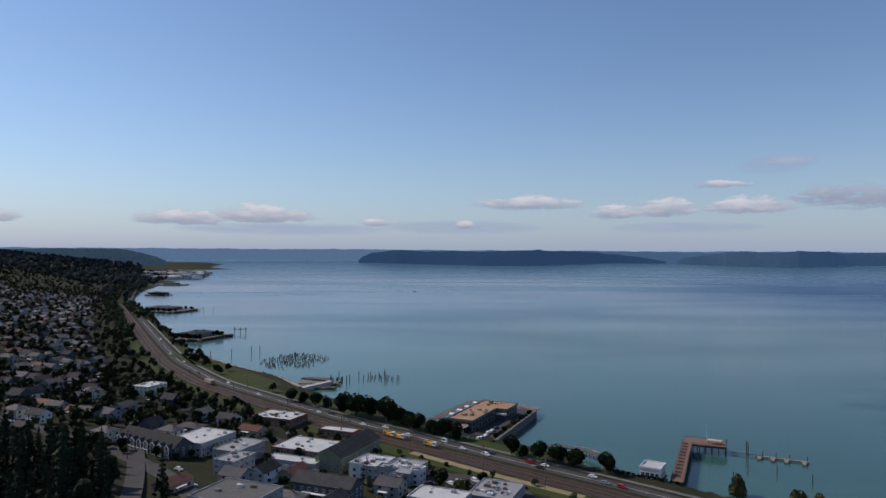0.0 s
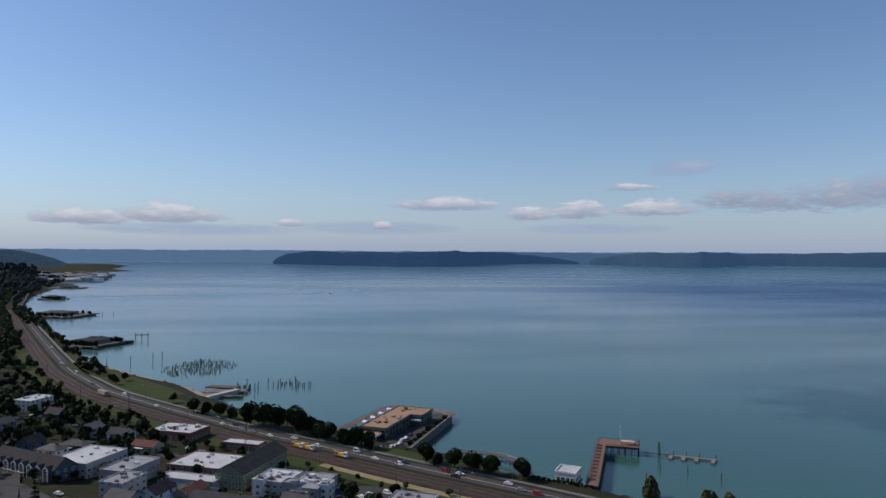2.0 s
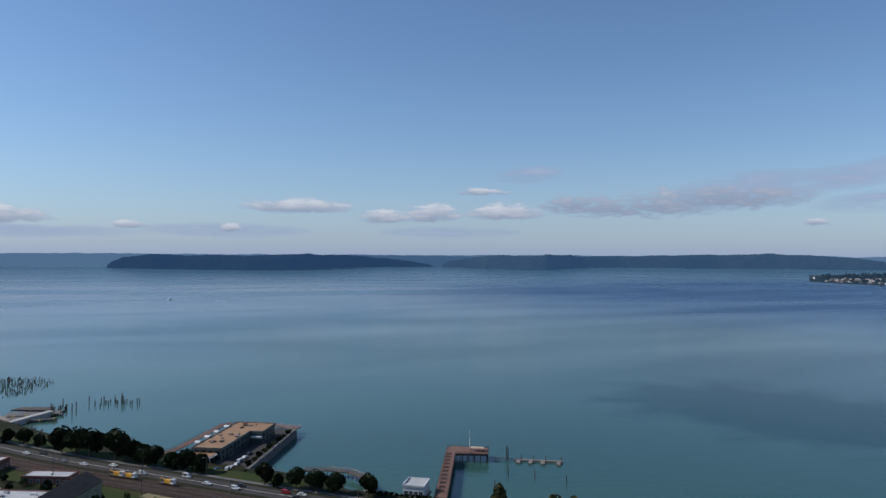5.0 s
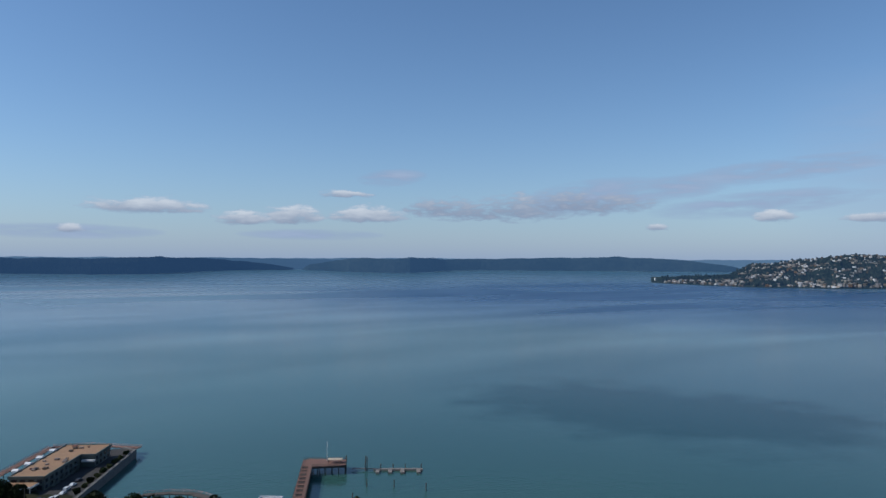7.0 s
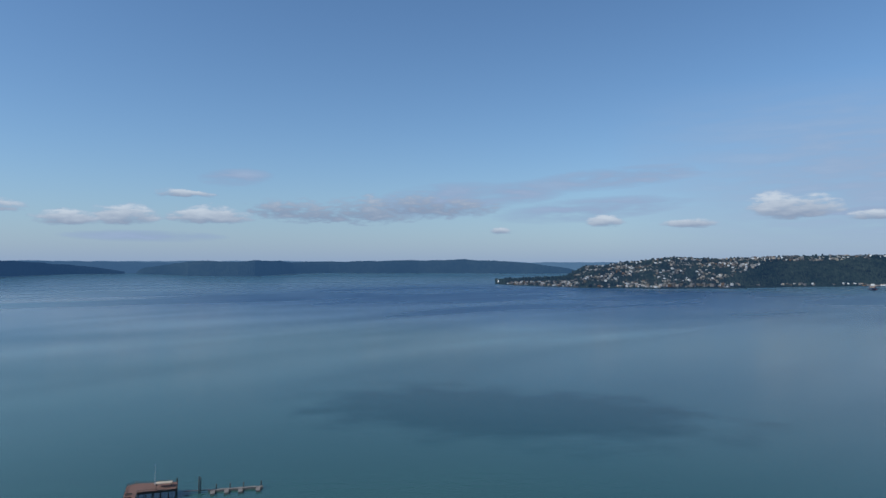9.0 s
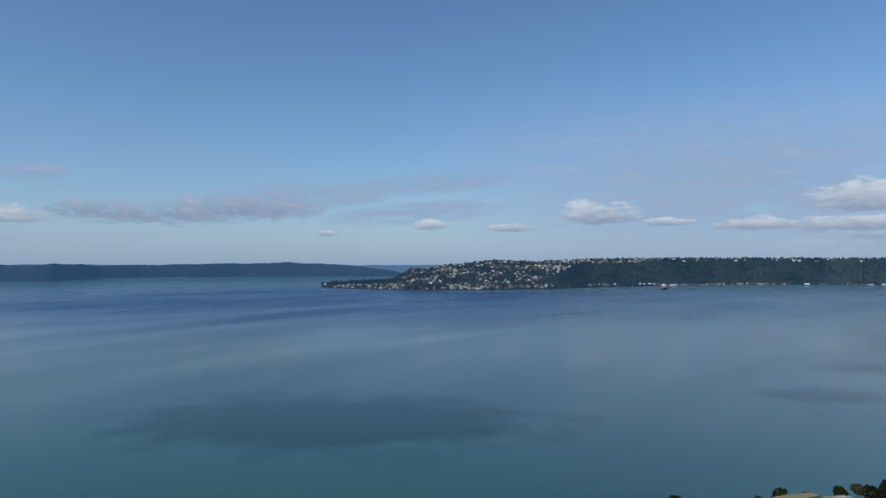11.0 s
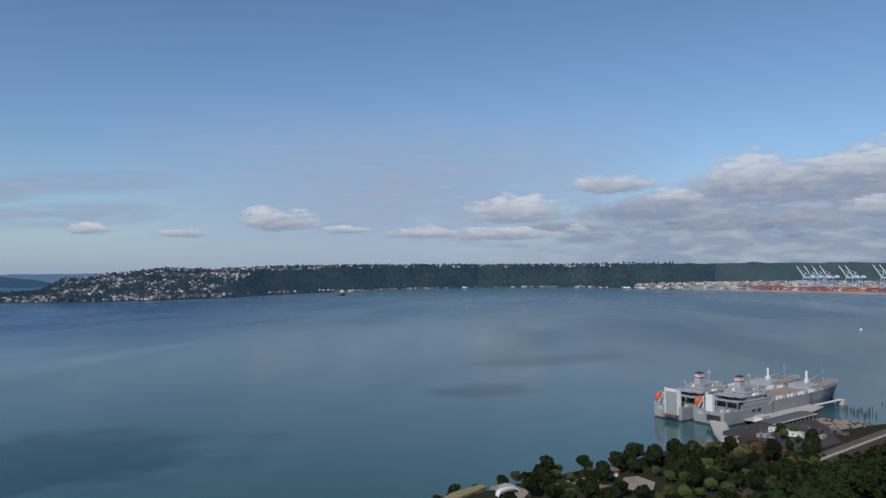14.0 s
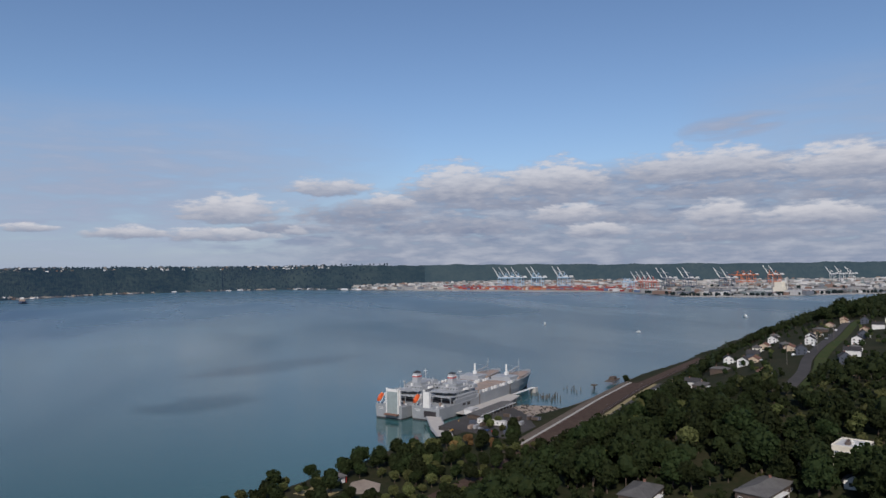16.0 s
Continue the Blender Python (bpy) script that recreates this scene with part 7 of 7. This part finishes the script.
for off, h in ((11.0, 13.9), (12.2, 13.9), (9.8, 13.9)):
    pts = [on_line(poles, y)[0] for y in (330, 358, 392, 430, 470, 520, 580, 660)]
    for p, q in zip(pts, pts[1:]):
        for i in range(6):
            f, g = i / 6, (i + 1) / 6
            wire.tube((p[0] + (q[0] - p[0]) * f + off - 11, p[1] + (q[1] - p[1]) * f, 5 + h - 1.2 * 4 * f * (1 - f)), (p[0] + (q[0] - p[0]) * g + off - 11, p[1] + (q[1] - p[1]) * g, 5 + h - 1.2 * 4 * g * (1 - g)), .025, k=3)
solid("power_line", wire, BLACK, "thin dark sagging power lines", "cable")


def boat(x, y, turn, size):
    t = thing("motor_boat", "small white motor boat on the bay", "boat", pose(x, y, 0, 0, 0, turn))
    k = size
    part("hull", Shape().prism([(-5 * k, -1.4 * k), (2 * k, -1.4 * k), (5.5 * k, 0), (2 * k, 1.4 * k), (-5 * k, 1.4 * k)], -.4, 1.5 * k, [(-5 * k, -1.7 * k), (2.4 * k, -1.7 * k), (6.5 * k, 0), (2.4 * k, 1.7 * k), (-5 * k, 1.7 * k)]), WHITE, t)
    c = part("cabin", Shape().prism([(-3 * k, -1.2 * k), (1.5 * k, -1.2 * k), (1.5 * k, 1.2 * k), (-3 * k, 1.2 * k)], 1.5 * k, 3.4 * k, [(-2.6 * k, -1 * k), (.6 * k, -1 * k), (.6 * k, 1 * k), (-2.6 * k, 1 * k)]), WHITE, t)
    part("mast", Shape().tube((-1 * k, 0, 3.4 * k), (-1 * k, 0, 6 * k), .12 * k), WHITE, c)


boat(-50, 2025, 20, 1.1)
boat(1497, -1118, 160, 2.0)
boat(1511, -588, 150, 1.4)
boat(1269, -680, 30, 0.8)


# ---- the far shore: town on the point, wharves and the port ----
def east_height(a, q):
    rows = EAST[::-1]
    c = np.interp(a, [r[0] for r in rows], [r[2] for r in rows])
    return float(np.interp(q, [0, 0.06, 0.45, 0.8, 1.0], [0.02, 0.10, 0.72, 1.0, 0.97]) * c)


def east_dist(a):
    rows = EAST[::-1]
    return float(np.interp(a, [r[0] for r in rows], [r[1] for r in rows]))


def far_box(s, a, d, z, w, dp, h, turn=0.0, roof=0.0):
    """A block or gabled house far away, at a yaw and distance from the middle of the path."""
    x, y = EYE[0] - math.sin(radians(a)) * d, EYE[1] + math.cos(radians(a)) * d
    m = pose(x, y, z, 0, 0, turn)
    b = Shape()
    (b.house_body(-w / 2, w / 2, -dp / 2, dp / 2, -2, h, roof) if roof else b.box(-w / 2, w / 2, -dp / 2, dp / 2, -2, h))
    s.add([far(*(m @ Vector(p))) for p in b.v], b.f)


FAR_MIX = palette("far_town_paint", [(0.40, 0.40, 0.40), (0.17, 0.17, 0.17), (0.24, 0.22, 0.19), (0.09, 0.09, 0.10), (0.32, 0.28, 0.24), (0.13, 0.09, 0.07), (0.58, 0.58, 0.58), (0.07, 0.075, 0.085), (0.20, 0.19, 0.185), (0.06, 0.065, 0.07), (0.14, 0.14, 0.15), (0.10, 0.095, 0.09)])
rr = random.Random(71)
s = Shape()
k = 0
while k < 1250:
    a = -48.2 - 26 * rr.random() ** 0.85
    q = rr.random() ** 1.3 * 0.82
    if a > -53.4 and q > 0.3 or (a < -63.5 - 9 * q and 0.03 < q < 0.58):
        continue
    if noise.noise(Vector((a * 0.55, q * 7, 2))) < -0.12 and rr.random() < 0.9:
        continue
    z = east_height(a, q) + noise.noise(Vector((a, q * 5, 0))) * 4
    far_box(s, a, east_dist(a) + 14 + 1100 * q, z + 1.5, rr.uniform(7, 14), 8, rr.uniform(3, 6.5), rr.uniform(0, 180), rr.uniform(1.5, 2.5))
    k += 1
for k in range(300):
    a, q = rr.uniform(-97, -66), rr.uniform(0.60, 0.86)
    if noise.noise(Vector((a * 0.5, 0, 7))) < -0.1:
        continue
    far_box(s, a, east_dist(a) + 14 + 1100 * q, east_height(a, q) + 3, rr.uniform(10, 20), 10, rr.uniform(5, 8), rr.uniform(0, 180), 2)
for k in range(26):
    a, q = rr.uniform(-66, -60), rr.uniform(0.015, 0.05)
    far_box(s, a, east_dist(a) + 14 + 1100 * q, east_height(a, q) + 2, rr.uniform(25, 50), 14, rr.uniform(7, 12), rr.uniform(20, 50))
solid("shore_town", s, FAR_MIX, "many pale houses of a town on the wooded point", "houses", kind="stuff")
s = Shape()
for k in range(70):
    a = rr.uniform(18.6, 23.0)
    far_box(s, a, rr.uniform(2900, 3900), 4, rr.uniform(20, 110), 24, rr.uniform(6, 15), rr.uniform(0, 180))
solid("smelter_town", s, HOUSE_MIX, "pale low buildings on the far western shore", "buildings", kind="stuff")
s = Shape()
for k in range(150):
    a = rr.choice((rr.uniform(-79, -74), rr.uniform(-92, -79), rr.uniform(-101, -93)))
    far_box(s, a, east_dist(a) - rr.uniform(0, 60), 1, rr.uniform(8, 40), 8, rr.uniform(3, 9), rr.uniform(0, 180))
solid("shore_sheds", s, FAR_MIX, "pale sheds and moored boats along the far shore", "sheds", kind="stuff")
CROWNS = Shape()
for k in range(4200):
    a, q = rr.uniform(-104, -48), rr.random() * 0.95
    open_town = noise.noise(Vector((a * 0.55, q * 7, 2))) > -0.05 and a > -74
    if a > -52 and rr.random() < 0.4 or rr.random() < (-a - 88) / 14 or (open_town and rr.random() < 0.72):
        continue
    d = east_dist(a) + 14 + 1100 * q
    b = Shape()
    h = rr.uniform(7, 13) if rr.random() < 0.85 else rr.uniform(13, 20)
    lump(b, (0, 0, h * .4), min(h * .7, 7), min(h * .7, 7), h * .6, rr, 6, 4)
    px, py, z = EYE[0] - math.sin(radians(a)) * d, EYE[1] + math.cos(radians(a)) * d, east_height(a, q)
    CROWNS.add([far(px + p[0], py + p[1], z + p[2]) for p in b.v], b.f)
# these trees share the haze emission of the bluff material
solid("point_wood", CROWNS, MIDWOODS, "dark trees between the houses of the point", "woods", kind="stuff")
lh = thing("lighthouse", "small white lighthouse on the low point", "lighthouse", Matrix.Translation(far(EYE[0] + math.sin(radians(47.5)) * 4255, EYE[1] + math.cos(radians(47.5)) * 4255, 1)))
part("tower", Shape().prism([(-4, -4), (4, -4), (4, 4), (-4, 4)], -2, 13, [(-3, -3), (3, -3), (3, 3), (-3, 3)]), WHITE, lh)
part("lantern", Shape().tube((0, 0, 13), (0, 0, 16), 1.6, 1.2, 8), WHITE, lh)

# port ground, stacks, sheds and cranes
s = Shape()
az = np.arange(-152, -98, 0.5)
for a in az:
    d0 = east_dist(a)
    for d, z in ((d0 - 6, -3), (d0 - 4, 4.5), (d0 + 500, 5), (d0 + 1200, 5), (d0 + port_flat(a) + 30, 6)):
        s.v.append(far(EYE[0] - math.sin(radians(a)) * d, EYE[1] + math.cos(radians(a)) * d, z))
for i in range(len(az) - 1):
    for j in range(4):
        o = i * 5 + j
        s.f.append((o, o + 5, o + 6, o + 1))
solid("port_ground", s, surface("port_concrete", (0.26, 0.25, 0.24), (0.18, 0.175, 0.17), 90, 0.9, fine=12), "grey paved ground of a container port", "ground", kind="structure")
CONTAINER = palette("container_paint", [(0.27, 0.045, 0.04), (0.32, 0.07, 0.05), (0.22, 0.04, 0.04), (0.36, 0.14, 0.06), (0.08, 0.12, 0.20), (0.28, 0.06, 0.05), (0.42, 0.41, 0.39), (0.15, 0.07, 0.06), (0.2, 0.2, 0.2)])
s = Shape()
for k in range(900):
    a = rr.uniform(-121, -105.6)
    far_box(s, a, east_dist(a) + 25 + rr.random() ** 1.2 * 800, 5, rr.choice((12, 24, 36)), 6, rr.choice((5.2, 7.8, 10.4, 13)), 28)
solid("container_stacks", s, CONTAINER, "stacks of red and rust shipping containers", "containers", kind="stuff")
SHED_MIX = palette("port_shed_paint", [(0.484, 0.484, 0.476), (0.437, 0.437, 0.437), (0.25, 0.25, 0.25), (0.156, 0.187, 0.191), (0.39, 0.374, 0.343), (0.101, 0.098, 0.098), (0.187, 0.125, 0.101), (0.133, 0.148, 0.172), (0.25, 0.242, 0.234)])
s = Shape()
for k in range(2600):
    a = -98.5 - 52 * rr.random()
    lo = 480 if a < -105 and a > -119 else 30
    q = rr.random() ** 1.3
    d = east_dist(a) + lo + q * max(150, port_flat(a) - lo)
    big = rr.random() < 0.25
    far_box(s, a, d, 5, rr.uniform(40, 110) if big else rr.uniform(10, 40), rr.uniform(20, 50) if big else 15, rr.uniform(6, 14) if big else rr.uniform(4, 18), rr.choice((28, 118, 10)))
solid("port_sheds", s, SHED_MIX, "pale warehouses and tanks of the port", "warehouses", kind="stuff")
s = Shape()
for k in range(420):
    a = rr.uniform(-150, -121)
    d = east_dist(a) + rr.choice((rr.uniform(0, 60), rr.uniform(300, 1600)))
    h = rr.uniform(8, 16)
    b = Shape()
    lump(b, (0, 0, h * .5), h * .5, h * .5, h * .55, rr, 6, 4)
    px, py = EYE[0] - math.sin(radians(a)) * d, EYE[1] + math.cos(radians(a)) * d
    s.add([far(px + p[0], py + p[1], 4 + p[2]) for p in b.v], b.f)
solid("port_trees", s, WOODS, "dark trees along the port shore", "woods", kind="stuff")


def port_crane(a, d, size, paint, label, up=True):
    x, y = EYE[0] - math.sin(radians(a)) * d, EYE[1] + math.cos(radians(a)) * d
    p0, p1 = Vector(far(x, y, 5)), Vector(far(x, y, 105))
    k = (p1.z - p0.z) / 100 * size
    t = thing("container_crane", label, "crane", Matrix.Translation(p0) @ Matrix.Rotation(radians(a + 62), 4, "Z") @ Matrix.Scale(k, 4), "port cranes")
    for px in (-13, 13):
        for py in (-14, 14):
            part("leg", Shape().tube((px, py, 0), (px, py, 52), 1.5, k=4), paint, t)
    part("frame", Shape().box(-14, 14, -15, -13, 30, 33).box(-14, 14, 13, 15, 30, 33).box(-14.5, -12, -14, 14, 12, 15).box(12, 14.5, -14, 14, 12, 15).box(-14.5, 14.5, -15, 15, 50, 54), paint, t)
    part("apex", Shape().tube((-6, 14, 52), (0, 10, 78), 1.2, k=4).tube((6, 14, 52), (0, 10, 78), 1.2, k=4).tube((0, -14, 52), (0, 10, 78), .8, k=4), paint, t)
    part("boom", Shape().tube((0, 14, 52), (0, 52, 108) if up else (0, 76, 54), 2.0, 1.4, 4).tube((0, 10, 78), (0, 40, 90) if up else (0, 60, 56), .5, k=4), WHITE if up else paint, t)
    part("back_beam", Shape().box(-2, 2, -40, 14, 52, 56), WHITE if up else paint, t)
    part("machine_house", Shape().box(-5, 5, -34, -20, 56, 62), WHITE, t)


CRANEBLUE = surface("pale_blue_steel", (0.34, 0.50, 0.66), rough=0.6)
CRANERED = surface("red_steel", (0.45, 0.10, 0.07), rough=0.6)
CRANEDARK = surface("dark_blue_steel", (0.05, 0.07, 0.12), rough=0.6)
CRANEORANGE = surface("orange_steel", (0.60, 0.16, 0.05), rough=0.6)
for a in (-110.2, -110.7, -111.2, -111.7, -112.9, -113.3, -115.0, -115.4):
    port_crane(a, east_dist(a) + 480, 1.2, CRANEBLUE, "tall pale blue port crane with a raised white boom")
for a in (-120.0, -120.4):
    port_crane(a, east_dist(a) + 160, 0.85, CRANEBLUE, "pale blue port crane with a lowered boom", False)
for a in (-121.0, -121.4, -121.8, -122.2):
    port_crane(a, east_dist(a) + 300, 0.9, CRANERED, "red port crane with a raised boom")
for a in (-123.0, -123.4, -124.6, -125.0, -127.2, -127.7):
    port_crane(a, east_dist(a) + 900, 1.05, CRANEDARK, "dark blue port crane with a raised boom")
for a in (-128.4, -128.8, -129.3, -130.6, -131.0):
    port_crane(a, east_dist(a) + 1900, 1.1, CRANEORANGE, "orange port crane with a lowered boom", a < -130)
for a in (-134.6, -135.2, -135.8):
    port_crane(a, east_dist(a) + 2300, 1.0, WHITE, "white port crane with a raised boom")
x, y = EYE[0] + math.sin(radians(131)) * 3200, EYE[1] + math.cos(radians(131)) * 3200
ml = thing("paper_mill", "pale mill tower with chimneys by the water", "mill", pose(x, y, 4, 0, 0, 20))
part("tower", Shape().box(-16, 16, -14, 14, 0, 52).box(-26, -16, -14, 14, 0, 34).box(16, 24, -12, 12, 0, 30), CREAM, ml)
for q in (-30, 30):
    part("chimney", Shape().tube((q, 0, 0), (q, 0, 72), 2.6, 2.0, 9), CONCRETE, ml)
part("hall", Shape().box(-80, -30, -20, 20, 0, 18).box(30, 110, -20, 20, 0, 16), MEMBRANE, ml)
bg = thing("barge", "dark red barge moored off the far shore", "barge", Matrix.Translation(far(EYE[0] + math.sin(radians(74.5)) * 3900, EYE[1] + math.cos(radians(74.5)) * 3900, 0)) @ Matrix.Rotation(radians(-165), 4, "Z"))
part("hull", Shape().prism([(-90, -14), (80, -14), (95, 0), (80, 14), (-90, 14)], -1, 7), CRANEDARK, bg)
part("cargo", Shape().box(-70, 60, -11, 11, 7, 12), SHIPDECK, bg)
part("deckhouse", Shape().box(-88, -76, -8, 8, 7, 20), WHITE, bg)
part("boot", Shape().box(-89, 80, -14.2, 14.2, -1, 1.6), RED, bg)
